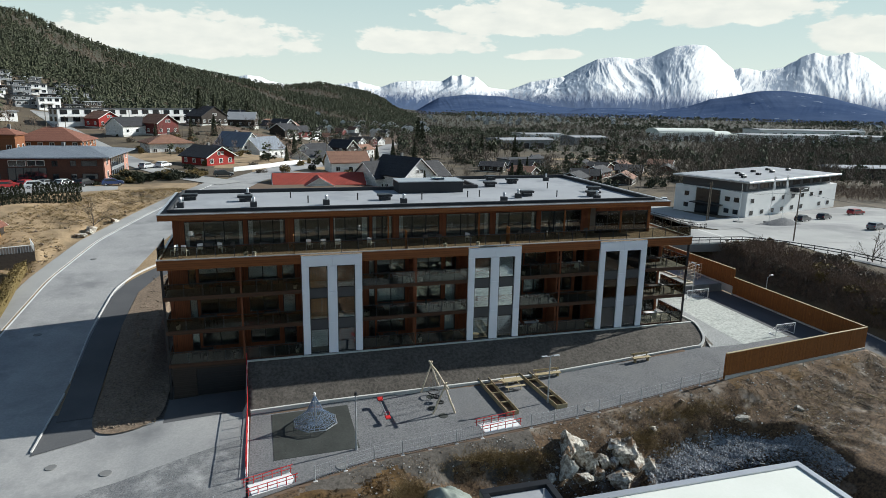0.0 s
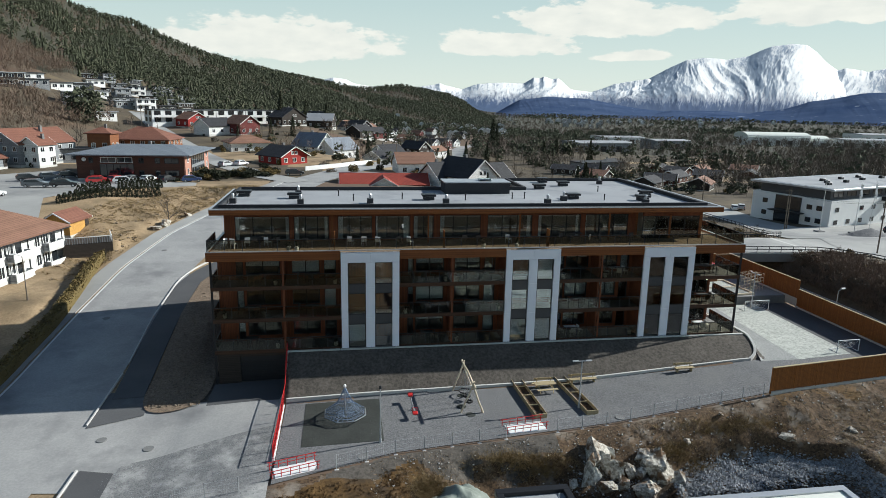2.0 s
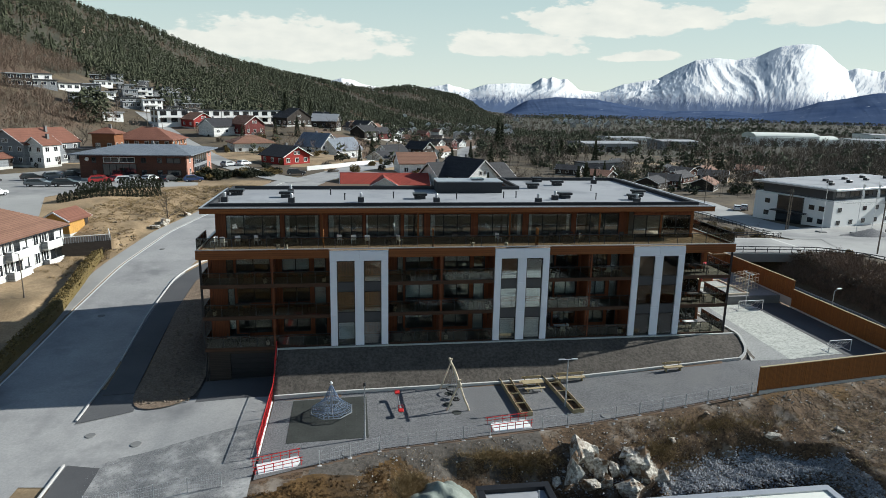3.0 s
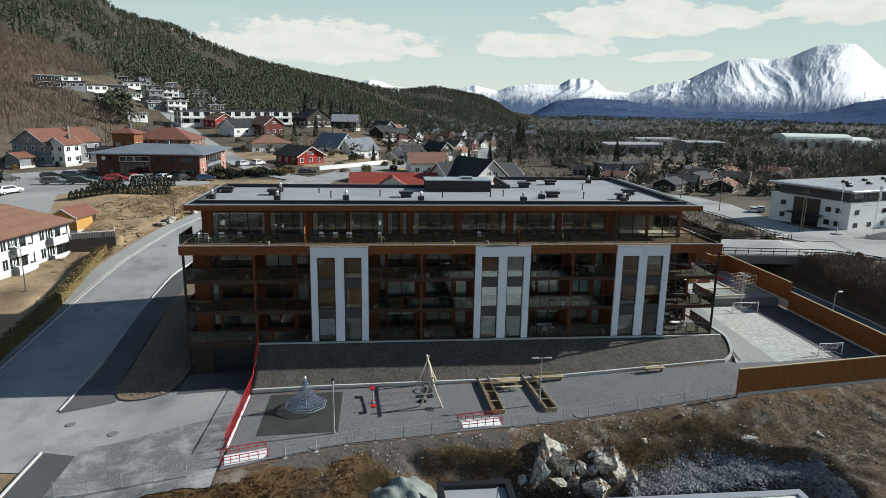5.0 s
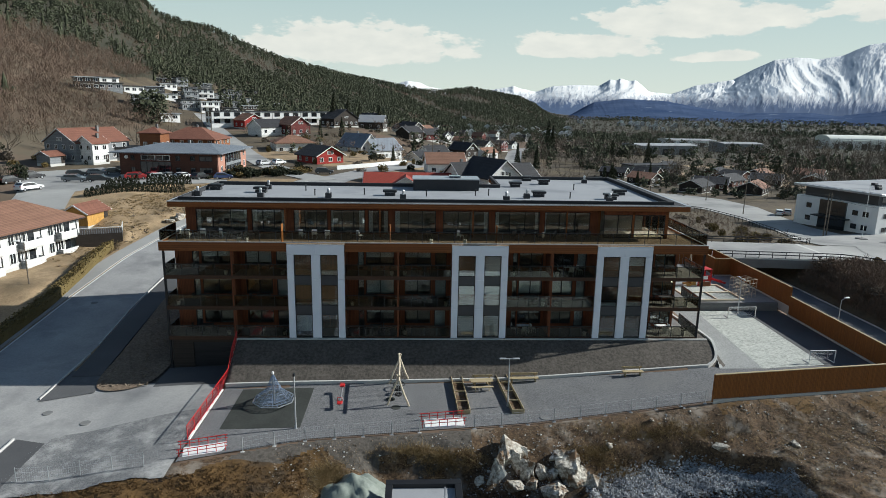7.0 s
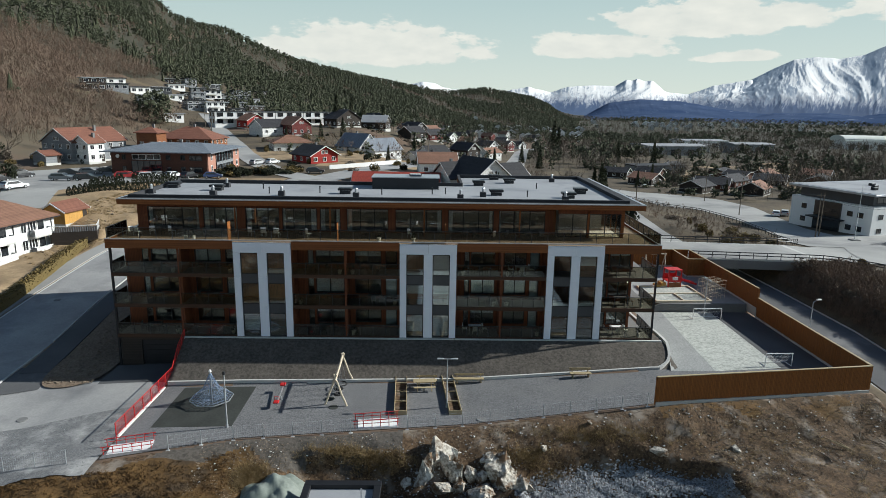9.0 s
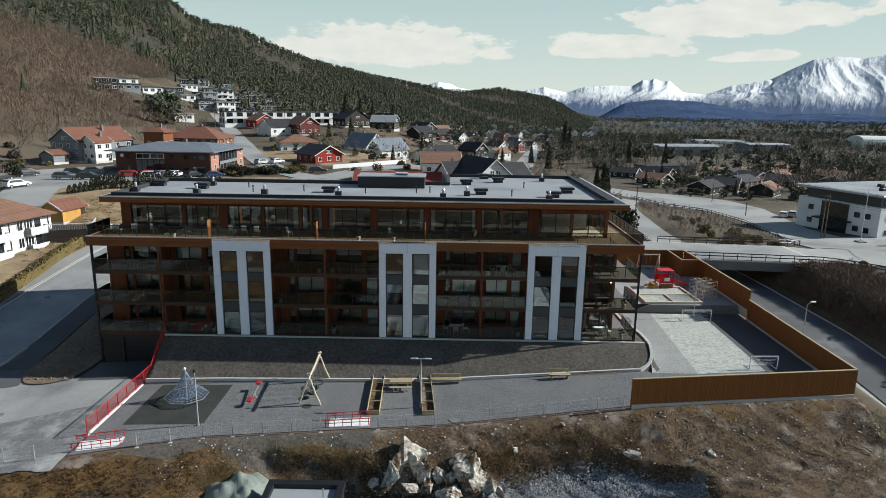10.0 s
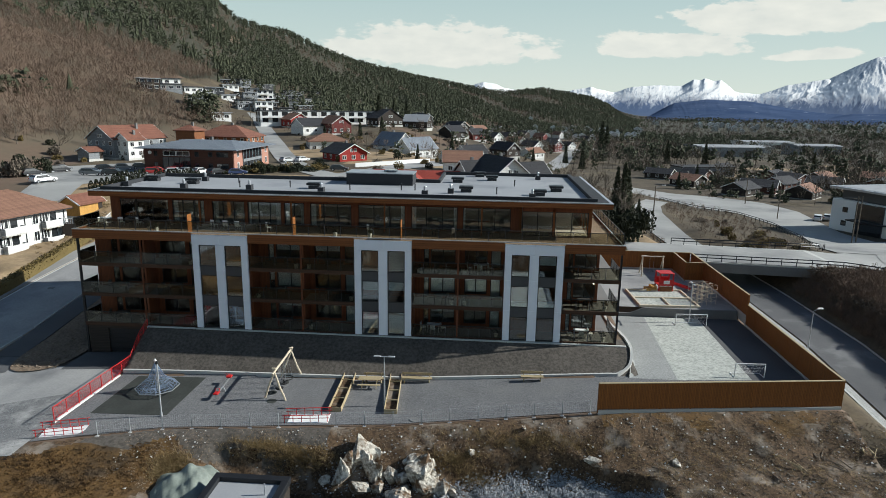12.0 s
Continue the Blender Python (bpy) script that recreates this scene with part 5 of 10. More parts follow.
def ramp_block(x, y, turn, long):
    r = thing("ramp", (x, y, pz(x) - 0.02), "white concrete ramp block with red tube railings", "ramp", "playground ramps", turn)
    bm = bmesh.new()
    w = 0.75
    v = [bm.verts.new(c) for c in ((0, -w, -0.75), (long, -w, -0.55), (long, w, -0.55), (0, w, -0.75), (0.25, -w + 0.12, 0.12), (long, -w + 0.12, 0.16), (long, w, 0.16), (0.25, w, 0.12))]
    for f in ((3, 2, 1, 0), (4, 5, 6, 7), (0, 1, 5, 4), (1, 2, 6, 5), (2, 3, 7, 6), (3, 0, 4, 7)):
        bm.faces.new([v[i] for i in f])
    bmesh.ops.bevel(bm, geom=bm.edges[:], offset=0.02, segments=1, affect="EDGES")
    part("block", bm, white_plain, r)
    part("footing", boxes((-0.1, -w - 0.12, -0.95, long + 0.05, -w + 0.02, -0.62)), concrete_wet, r)
    for yy in (-w + 0.2, w - 0.1):
        t = part("tube_rail", rods(((-0.1, yy, 0.62), (long + 0.1, yy, 0.75), 0.03), ((-0.1, yy, 0.38), (long + 0.1, yy, 0.5), 0.025)), red_paint, r)
        for i in range(6):
            xx = 0.05 + (long - 0.1) * i / 5
            part("post", rods(((xx, yy, -0.1), (xx, yy, 0.62 + 0.13 * (xx + 0.1) / (long + 0.2)), 0.028)), red_paint, t)
    return r


ramp_block(-1.75, 38.75, 14, 3.2)
ramp_block(15.45, 42.25, 5, 3.3)

# wire fence on the bank's edge
wire = thing("wire_fence", (-12.0, float(fence_y(-12.0)) + 0.15, gz(-12, float(fence_y(-12.0)) + 0.3)), "low grey wire-mesh fence on thin posts", "fence")
ox, oy, oz = wire.location
fx = [x for x in np.arange(-12.0, 38.6, 2.1) if not (-1.6 < x < 1.5 or 15.4 < x < 18.6)]
prev = None
for x in fx:
    y = float(fence_y(x)) + 0.15
    z = gz(x, y + 0.25)
    q = (x - ox, y - oy, z - oz)
    part("post", rods(((q[0], q[1], q[2] - 0.1), (q[0], q[1], q[2] + 1.15), 0.03)), pole_grey, wire)
    part("foot", boxes((q[0] - 0.16, q[1] - 0.16, q[2] - 0.2, q[0] + 0.16, q[1] + 0.05, q[2] + 0.03), soft=0.04), kerb_stone, wire, "rough pale concrete foot")
    if prev and x - prev[3] < 2.5:
        bm = bmesh.new()
        for h in (0.08, 0.4, 0.75, 1.08):
            rod(bm, (prev[0], prev[1], prev[2] + h), (q[0], q[1], q[2] + h), 0.007, sides=3)
        for i in range(1, 14):
            s = i / 14
            p_ = [prev[j] + (q[j] - prev[j]) * s for j in range(3)]
            rod(bm, (p_[0], p_[1], p_[2] + 0.08), (p_[0], p_[1], p_[2] + 1.08), 0.004, sides=3)
        part("mesh", bm, pole_grey, wire)
    prev = (*q, x)

# brown screen fence round the yard
screen = thing("screen_fence", (39.0, 44.0, 0.0), "tall orange-brown boarded noise screen on a concrete base", "fence")


def screen_run(p, q, zb, zt, base=True, step=2.4):
    p, q = Vector((*p, 0)), Vector((*q, 0))
    n = max(1, round((q - p).length / step))
    d = (q - p).normalized()
    ang = math.degrees(math.atan2(d.y, d.x))
    w = (q - p).length / n
    m0 = Matrix.Translation(-screen.location)
    body = None
    for i in range(n):
        o = p + d * (w * i)
        m = m0 @ pose(o.x, o.y, 0, 0, 0, ang)
        if body is None:
            body = part("board_panel", boxes((0.02, -0.06, zb + 0.28, w - 0.02, 0.06, zt)), corten, screen)
            body.matrix_basis = m
            cap = part("cap", boxes((0, -0.1, zt, w, 0.1, zt + 0.05)), raw_plank, screen, "pale timber capping")
            cap.matrix_basis = m
            pst = part("post", boxes((-0.05, -0.08, zb, 0.05, 0.08, zt)), corten, screen)
            pst.matrix_basis = m
            if base:
                bs = part("base", boxes((0, -0.13, zb - 0.7, w, 0.13, zb + 0.26)), concrete, screen, "pale concrete base")
                bs.matrix_basis = m
        else:
            again(body, screen, m)
            again(cap, screen, m)
            again(pst, screen, m)
            if base:
                again(bs, screen, m)


screen_run((38.95, 43.75), (57.7, 46.3), 0.05, 2.4)
screen_run((57.7, 46.3), (57.7, 65.2), 0.05, 2.42)
screen_run((57.7, 65.2), (57.5, 84.6), 1.0, 3.5)
screen_run((55.2, 79.0), (57.4, 79.0), 1.0, 3.5)
screen_run((55.2, 84.6), (55.2, 79.0), 1.0, 3.5)
screen_run((42.6, 84.7), (57.4, 84.7), 1.0, 3.5)

# rubber mat with rope pyramid
mats = thing("rubber_mat", (2.1, 45.5, pz(2.1)), "black rubber safety mat of square tiles on the gravel", "mat")
tile_me = None
for i in range(7):
    for j in range(7):
        x, y = 0.1 + 0.87 * i, 42.0 + 0.99 * j
        if tile_me is None:
            tile_me = part("tile", boxes((0.001, 0.001, -0.05, 0.869, 0.989, 0.05), soft=0.002), rubber, mats)
            tile_me.matrix_basis = pose(x - 2.1, y - 45.5, pz(x) - pz(2.1) + 0.03, 0, -1.45)
        else:
            again(tile_me, mats, pose(x - 2.1, y - 45.5, pz(x) - pz(2.1) + 0.03, 0, -1.45))

net = thing("climbing_net", (3.35, 46.1, pz(3.2) + 0.06), "blue rope climbing pyramid on a steel mast", "climbing net")
part("mast", rods(((0, 0, 0), (0, 0, 2.75), 0.075), sides=10), steel, net)
part("mast_cap", rods(((0, 0, 2.7), (0, 0, 2.85), 0.13, 0.06), sides=10), white_plain, net, "pale mast cap")
ring = [(1.72 * math.cos(math.pi * (i + 0.5) / 4), 1.72 * math.sin(math.pi * (i + 0.5) / 4)) for i in range(8)]
bm = bmesh.new()
for i in range(8):
    a, b = ring[i], ring[(i + 1) % 8]
    rod(bm, (*a, 0.42), (*b, 0.42), 0.04)
part("ring", bm, steel, net)
for i in range(8):
    a, b = ring[i], ring[(i + 1) % 8]
    bm = bmesh.new()
    for s in (0.0, 0.33, 0.66):
        e = (a[0] + (b[0] - a[0]) * s, a[1] + (b[1] - a[1]) * s)
        mid = (e[0] * 0.4, e[1] * 0.4, 1.2)
        rod(bm, (*e, 0.42), mid, 0.016, sides=4)
        rod(bm, mid, (0, 0, 2.68), 0.016, sides=4)
        rod(bm, (*e, 0.42), (e[0] * 0.12, e[1] * 0.12, 0.3), 0.014, sides=4)
    for h in (0.15, 0.35, 0.55, 0.75, 0.9):
        f = 1 - h * 0.6
        z = 0.42 + (1.25 - 0.42) * h
        rod(bm, (a[0] * f, a[1] * f, z), (b[0] * f, b[1] * f, z), 0.014, sides=4)
    for h in (0.2, 0.45, 0.7):
        f = 0.4 * (1 - h)
        z = 1.2 + (2.68 - 1.2) * h
        rod(bm, (a[0] * f, a[1] * f, z), (b[0] * f, b[1] * f, z), 0.012, sides=4)
    for h in (0.35, 0.65):
        rod(bm, (a[0] * h, a[1] * h, 0.35), (b[0] * h, b[1] * h, 0.35), 0.012, sides=4)
    part("net_section", bm, rope_blue, net)

swing = thing("swing_set", (13.55, 47.5, pz(13.5)), "natural peeled-log swing set with tyre and basket seats", "swing")


def logbar(name, p, q, r, parent, material, label=""):
    bm = bmesh.new()
    P, Q = Vector(p), Vector(q)
    u = (Q - P).orthogonal().normalized()
    last = P
    for i in range(1, 6):
        c = P.lerp(Q, i / 5) + u * 0.03 * math.sin(i * 2.1) * (i < 5)
        rod(bm, last, c, r * (1.05 - 0.03 * i), r * (1.02 - 0.03 * i), sides=8)
        last = c
    return part(name, bm, material, parent, label)


logbar("beam", (0.0, 2.75, 2.62), (0.12, -2.75, 2.5), 0.095, swing, pale_wood)
for y, s in ((2.3, 1), (-2.1, -1)):
    logbar("leg", (-0.95, y - 0.2 * s, -0.1), (0.14, y, 2.78), 0.085, swing, pale_wood)
    logbar("leg", (0.95, y + 0.1 * s, -0.1), (-0.1, y, 2.8), 0.085, swing, pale_wood)
for y, kind in ((1.1, "basket"), (-0.9, "tyre"), (0.1, "tyre")):
    bm = bmesh.new()
    segs = 14
    R, r_ = (0.5, 0.05) if kind == "basket" else (0.24, 0.09)
    for i in range(segs):
        a0, a1 = 2 * math.pi * i / segs, 2 * math.pi * (i + 1) / segs
        rod(bm, (R * math.cos(a0), y + R * math.sin(a0), 0.5), (R * math.cos(a1), y + R * math.sin(a1), 0.5), r_, sides=6)
    seat = part("seat", bm, tyre_rubber, swing, "black tyre seat" if kind == "tyre" else "round black basket seat")
    bm = bmesh.new()
    for sx in (-1, 1):
        rod(bm, (sx * R * 0.9, y, 0.55), (sx * 0.12, y, 2.5), 0.012, sides=4)
        rod(bm, (0, y + sx * R * 0.9, 0.55), (0, y + sx * 0.1, 2.5), 0.012, sides=4)
    part("chain", bm, steel, seat)
for x, y in ((13.4, 45.1), (12.9, 46.6), (13.3, 48.6)):
    d = obj("ground_disc", rods(((0, 0, 0), (0, 0, 0.05), 0.42, 0.38), sides=16), rubber)
    d.matrix_world = pose(x, y, pz(x) + 0.035)
    tagged(d, "round black rubber pad set in the gravel", "rubber pad", "swing pads")

see = thing("seesaw", (8.8, 46.5, pz(8.8)), "pale steel seesaw with red seats", "seesaw", turn=2)
part("beam", rods(((0, -1.6, 0.42), (0, 1.6, 0.62), 0.07), sides=8), steel, see)
part("pivot", rods(((-0.18, 0, 0.0), (0, 0, 0.5), 0.05), ((0.18, 0, 0), (0, 0, 0.5), 0.05)), steel, see)
for y, z in ((-1.45, 0.5), (1.45, 0.68)):
    st = part("seat", boxes((-0.22, y - 0.26, z, 0.22, y + 0.26, z + 0.14), soft=0.05), red_paint, see, "moulded red seat")
    part("handle", rods(((-0.18, y - 0.22 * (1 if y > 0 else -1), z + 0.1), (-0.18, y - 0.24 * (1 if y > 0 else -1), z + 0.4), 0.02), ((0.18, y - 0.22 * (1 if y > 0 else -1), z + 0.1), (0.18, y - 0.24 * (1 if y > 0 else -1), z + 0.4), 0.02), ((-0.18, y - 0.24 * (1 if y > 0 else -1), z + 0.4), (0.18, y - 0.24 * (1 if y > 0 else -1), z + 0.4), 0.02)), red_paint, st)

# planting boxes
for x, turn in ((18.75, 2.0), (22.95, 4.5)):
    pb = thing("planter_box", (x, 47.2, pz(x) + 0.03), "long raised planting box of raw yellow planks", "planter", "planting boxes", turn)
    for sx in (-0.5, 0.46):
        for k in range(2):
            part("plank", boxes((sx, -3.45, 0.02 + 0.2 * k, sx + 0.05, 3.45, 0.21 + 0.2 * k), soft=0.006), raw_plank, pb)
    for sy in (-3.45, 3.4):
        for k in range(2):
            part("end_plank", boxes((-0.45, sy, 0.02 + 0.2 * k, 0.46, sy + 0.05, 0.21 + 0.2 * k)), raw_plank, pb)
    for sy in (-1.7, 0.1, 1.8):
        part("cross_brace", boxes((-0.45, sy, 0.3, 0.46, sy + 0.05, 0.38)), raw_plank, pb)
    part("earth", boxes((-0.45, -3.4, 0.0, 0.46, 3.4, 0.1)), soil, pb, "dark soil fill")

# timber: picnic table, benches, stacked planks
pt = thing("picnic_table", (20.7, 48.6, pz(20.7) + 0.03), "raw timber picnic table with fixed benches", "picnic table", turn=4)
for i in range(4):
    part("top_board", boxes((-0.95, -0.38 + 0.19 * i, 0.72, 0.95, -0.2 + 0.19 * i, 0.76)), raw_plank, pt)
for s in (-1, 1):
    part("bench_board", boxes((-0.95, s * 0.72 - 0.13, 0.42, 0.95, s * 0.72 + 0.13, 0.46)), raw_plank, pt)
for sx in (-0.6, 0.6):
    part("leg_frame", rods(((sx, -0.7, 0), (sx, -0.2, 0.72), 0.04), ((sx, 0.7, 0), (sx, 0.2, 0.72), 0.04), ((sx, -0.75, 0.4), (sx, 0.75, 0.4), 0.04), sides=4), raw_plank, pt)
for x, y, n in ((24.6, 50.05, 2.6), (34.4, 50.1, 1.9), (20.9, 49.75, 1.8)):
    bn = thing("bench", (x, y - 0.45, pz(x) + 0.03), "plain raw timber plank bench by the low wall", "bench", "plank benches", 1.6)
    for k in range(2):
        part("seat_board", boxes((-n / 2, -0.22 + 0.23 * k, 0.42, n / 2, -0.01 + 0.23 * k, 0.47)), raw_plank, bn)
    part("back_board", boxes((-n / 2, 0.3, 0.62, n / 2, 0.34, 0.8)), raw_plank, bn)
    for sx in (-n / 2 + 0.25, n / 2 - 0.25):
        part("leg", boxes((sx - 0.04, -0.18, 0, sx + 0.04, 0.18, 0.42)), raw_plank, bn)
        part("back_post", boxes((sx - 0.03, 0.2, 0.3, sx + 0.03, 0.28, 0.8)), raw_plank, bn)


def lamp_post(x, y, z, h, kind, label, turn=0.0, mat_pole=None):
    p = thing("street_lamp", (x, y, z), label, "street lamp", "", turn)
    part("pole", rods(((0, 0, -0.1), (0, 0, h), 0.07, 0.045), sides=10), mat_pole or pole_grey, p)
    part("base_collar", rods(((0, 0, -0.05), (0, 0, 0.35), 0.11, 0.09), sides=10), mat_pole or pole_grey, p)
    if kind == "cross":
        part("arm", rods(((-0.55, 0, h), (0.55, 0, h), 0.04)), pole_grey, p)
        for s in (-1, 1):
            part("lamp_head", boxes((s * 0.55 - 0.28, -0.1, h - 0.02, s * 0.55 + 0.28, 0.1, h + 0.07), soft=0.03), pole_grey, p)
    elif kind == "arm":
        part("arm", rods(((0, 0, h), (0.55, 0, h + 0.25), 0.04)), pole_grey, p)
        part("lamp_head", boxes((0.4, -0.13, h + 0.2, 1.05, 0.13, h + 0.36), soft=0.05), furniture_white, p, "pale lamp head")
    else:
        part("lamp_head", rods(((0, 0, h), (0, 0, h + 0.22), 0.13, 0.08), sides=10), dark_metal, p)
    return p


lamp_post(5.9, 41.85, pz(5.9), 4.35, "top", "slim grey lamp post at the playground edge")
lamp_post(22.55, 45.1, pz(22.6), 4.2, "cross", "slim grey lamp post with a double head")
lamp_post(51.95, 65.6, 0.1, 4.3, "cross", "slim grey lamp post in the yard", 90)
lamp_post(66.0, 68.4, gz(66, 68.4), 4.3, "arm", "pale street lamp beside the lower road", 10)
lamp_post(-31.2, 72.5, gz(-31.2, 72.5), 5.0, "arm", "dark street lamp behind the hedge", 200, wood_pole)

# yard: goals, terrace wall, play pieces
for x0, x1, y in ((50.2, 53.4, 64.4), (51.6, 54.1, 51.4)):
    g = thing("football_goal", ((x0 + x1) / 2, y, 0.15), "small white steel football goal on gravel", "goal", "football goals", 3)
    w = (x1 - x0) / 2
    part("goal_frame", rods(((-w, 0, 0), (-w, 0, 1.25), 0.045), ((w, 0, 0), (w, 0, 1.25), 0.045), ((-w, 0, 1.25), (w, 0, 1.25), 0.045)), furniture_white, g)
    part("ground_bar", rods(((-w, 0, 0.03), (-w, 0.9, 0.03), 0.035), ((w, 0, 0.03), (w, 0.9, 0.03), 0.035), ((-w, 0.9, 0.03), (w, 0.9, 0.03), 0.035)), furniture_white, g)
    bm = bmesh.new()
    for i in range(9):
        xx = -w + 2 * w * i / 8
        rod(bm, (xx, 0, 1.25), (xx, 0.9, 0.03), 0.006, sides=3)
    for i in range(1, 6):
        s = i / 6
        rod(bm, (-w, 0.9 * s, 1.25 - 1.22 * s), (w, 0.9 * s, 1.25 - 1.22 * s), 0.006, sides=3)
    part("net", bm, furniture_white, g)
wall_line("retaining_wall", [(43.5, 66.9), (46.0, 67.0), (47.5, 67.1), (52.0, 67.1), (57.4, 67.1)], lambda x, y: -0.2, lambda x, y: 1.12 if x > 47 else 0.5, 0.25, concrete_wet, "dark low wall at the upper yard")
sb = thing("sandpit", (50.3, 70.6, 1.1), "sandpit edged with pale boards on the upper yard", "sandpit", turn=3)
part("sand", boxes((-3.2, -3.0, -0.1, 3.0, 3.0, 0.1)), gravel_pale, sb, "pale sand fill")
for b in ((-3.4, -3.2, 0, 3.2, -2.98, 0.26), (-3.4, 2.98, 0, 3.2, 3.2, 0.26), (-3.4, -2.98, 0, -3.18, 2.98, 0.26), (2.98, -2.98, 0, 3.2, 2.98, 0.26), (-0.1, -2.98, 0.1, 0.1, 0.0, 0.24), (-3.18, -0.1, 0.1, 2.98, 0.1, 0.24)):
    part("edge_board", boxes(b, soft=0.02), pale_wood, sb)
ph = thing("play_house", (51.4, 74.3, 1.12), "red and orange plastic play tower with a slide", "play house", turn=5)
for sx in (-0.8, 0.8):
    for sy in (-0.7, 0.7):
        part("post", boxes((sx - 0.07, sy - 0.07, 0, sx + 0.07, sy + 0.07, 2.3), soft=0.02), red_paint, ph)
part("deck", boxes((-0.9, -0.8, 0.75, 0.9, 0.8, 0.85)), red_paint, ph)
for b in ((-0.9, -0.82, 0.85, 0.9, -0.76, 1.5), (-0.9, 0.76, 0.85, 0.9, 0.82, 1.5)):
    part("side_panel", boxes(b, soft=0.01), red_paint, ph)
part("lower_panel", boxes((-0.75, -0.86, 0.05, 0.75, -0.8, 0.7), soft=0.01), orange_boards, ph, "orange lower panel")
part("steps", boxes((-2.2, -0.6, 0, -1.6, 0.6, 0.3), (-1.6, -0.6, 0, -1.0, 0.6, 0.6)), yellow_boards, ph, "orange steps")
part("roof_bar", boxes((-0.9, -0.8, 2.2, 0.9, 0.8, 2.28), soft=0.02), red_paint, ph)
part("white_panel", boxes((-0.35, -0.88, 1.0, 0.35, -0.83, 1.4), soft=0.01), furniture_white, ph, "white front panel")
for y0, y1, dz, nm in ((-0.35, 0.35, 0.05, "slide_bed"), (-0.42, -0.35, 0.25, "slide_side"), (0.35, 0.42, 0.25, "slide_side")):
    bm = bmesh.new()
    ring_ = [[bm.verts.new((0.9 + 2.2 * q, yy, 0.85 - 0.8 * q + 0.12 * q * q + hh)) for yy, hh in ((y0, 0), (y1, 0), (y1, dz), (y0, dz))] for q in (0, 0.25, 0.5, 0.75, 1)]
    for ra, rb in zip(ring_[:-1], ring_[1:]):
        for e in range(4):
            bm.faces.new((ra[e], ra[(e + 1) % 4], rb[(e + 1) % 4], rb[e]))
    bm.faces.new(ring_[0][::-1])
    bm.faces.new(ring_[-1])
    bmesh.ops.recalc_face_normals(bm, faces=bm.faces[:])
    part(nm, bm, red_paint, ph)
cf = thing("jungle_gym", (54.4, 69.7, 1.1), "lattice jungle gym of pale wooden bars", "jungle gym", turn=20)
for k in range(3):
    bm = bmesh.new()
    for i in range(5):
        rod(bm, (-1.2 + 0.6 * i, -0.9 + 0.9 * k, 0), (-1.2 + 0.6 * i, -0.9 + 0.9 * k, 2.2), 0.022)
        rod(bm, (-1.2, -0.9 + 0.9 * k, 0.45 * i + 0.4), (1.2, -0.9 + 0.9 * k, 0.45 * i + 0.4), 0.018)
    part("lattice", bm, pale_wood, cf)
bm = bmesh.new()
for i in range(5):
    for h in (0.4, 1.3, 2.2):
        rod(bm, (-1.2 + 0.6 * i, -0.9, h), (-1.2 + 0.6 * i, 0.9, h), 0.018)
part("cross_tubes", bm, pale_wood, cf)
s2 = thing("swing_set", (51.8, 81.4, 1.1), "pale log swing set at the end of the yard", "swing")
logbar("beam", (-1.6, 0, 2.5), (1.4, 0.2, 2.45), 0.09, s2, pale_wood)
for sx in (-1.4, 1.2):
    logbar("leg", (sx - 0.2, -0.9, 0), (sx, 0.1, 2.6), 0.08, s2, pale_wood)
    logbar("leg", (sx - 0.1, 1.0, 0), (sx, 0.05, 2.6), 0.08, s2, pale_wood)
part("seat", boxes((-0.5, -0.1, 0.5, 0.1, 0.12, 0.56), soft=0.02), tyre_rubber, s2)
part("chain", rods(((-0.45, 0, 0.55), (-0.45, 0.1, 2.45), 0.012), ((0.05, 0, 0.55), (0.05, 0.1, 2.45), 0.012), sides=4), steel, s2)
for x, y, r in ((4.6, 39.95, 0.42), (-15.0, 46.2, 0.4), (-11.2, 44.6, 0.42), (-22.0, 69.0, 0.38), (-21.4, 91.0, 0.38), (25.2, 42.9, 0.4)):
    mh = obj("manhole_cover", rods(((0, 0, 0), (0, 0, 0.05), r, r - 0.03), sides=20), concrete_wet)
    mh.matrix_world = pose(x, y, gz(x, y) + 0.045)
    tagged(mh, "round manhole cover set flush in the ground", "manhole cover", "manhole covers")

# ---- near building, rocks, bank ----
nb = thing("building", (29.0, 28.0, -3.0), "new flat-roofed building with a pale membrane roof below the camera", "building")


def nbox(b):
    return (b[0] - 29, b[1] - 28, b[2] + 3, b[3] - 29, b[4] - 28, b[5] + 3)


part("wall", boxes(nbox((19.6, 12.0, -9.0, 38.9, 34.9, -3.25))), dark_boards, nb, "dark boarded wall")
part("roof", boxes(nbox((19.9, 12.3, -3.25, 38.6, 34.6, -3.12))), roof_pale, nb, "pale grey-green roof membrane")
for b in ((19.4, 34.55, -3.3, 39.1, 35.1, -2.98), (38.55, 12.0, -3.3, 39.1, 34.55, -2.98), (19.4, 12.0, -3.3, 19.95, 34.55, -2.98)):
    part("parapet", boxes(nbox(b), soft=0.02), zinc, nb, "blue-grey metal-capped parapet")
for y in (16.5, 21.0, 25.5, 30.0):
    part("membrane_seam", boxes(nbox((19.95, y, -3.12, 38.55, y + 0.06, -3.112))), roof_felt, nb)
for x in (24.5, 31.5):
    part("roof_drain", rods(((x - 29, 30.5 - 28, -0.12), (x - 29, 30.5 - 28, -0.05), 0.16), sides=10), dark_metal, nb)
db = thing("annex", (15.6, 30.0, -1.3), "dark flat-roofed annex with raised black edges", "building")
part("wall", boxes((-2.45, -10, -7.7, 2.35, 5.2, -0.4)), dark_boards, db, "black boarded wall")
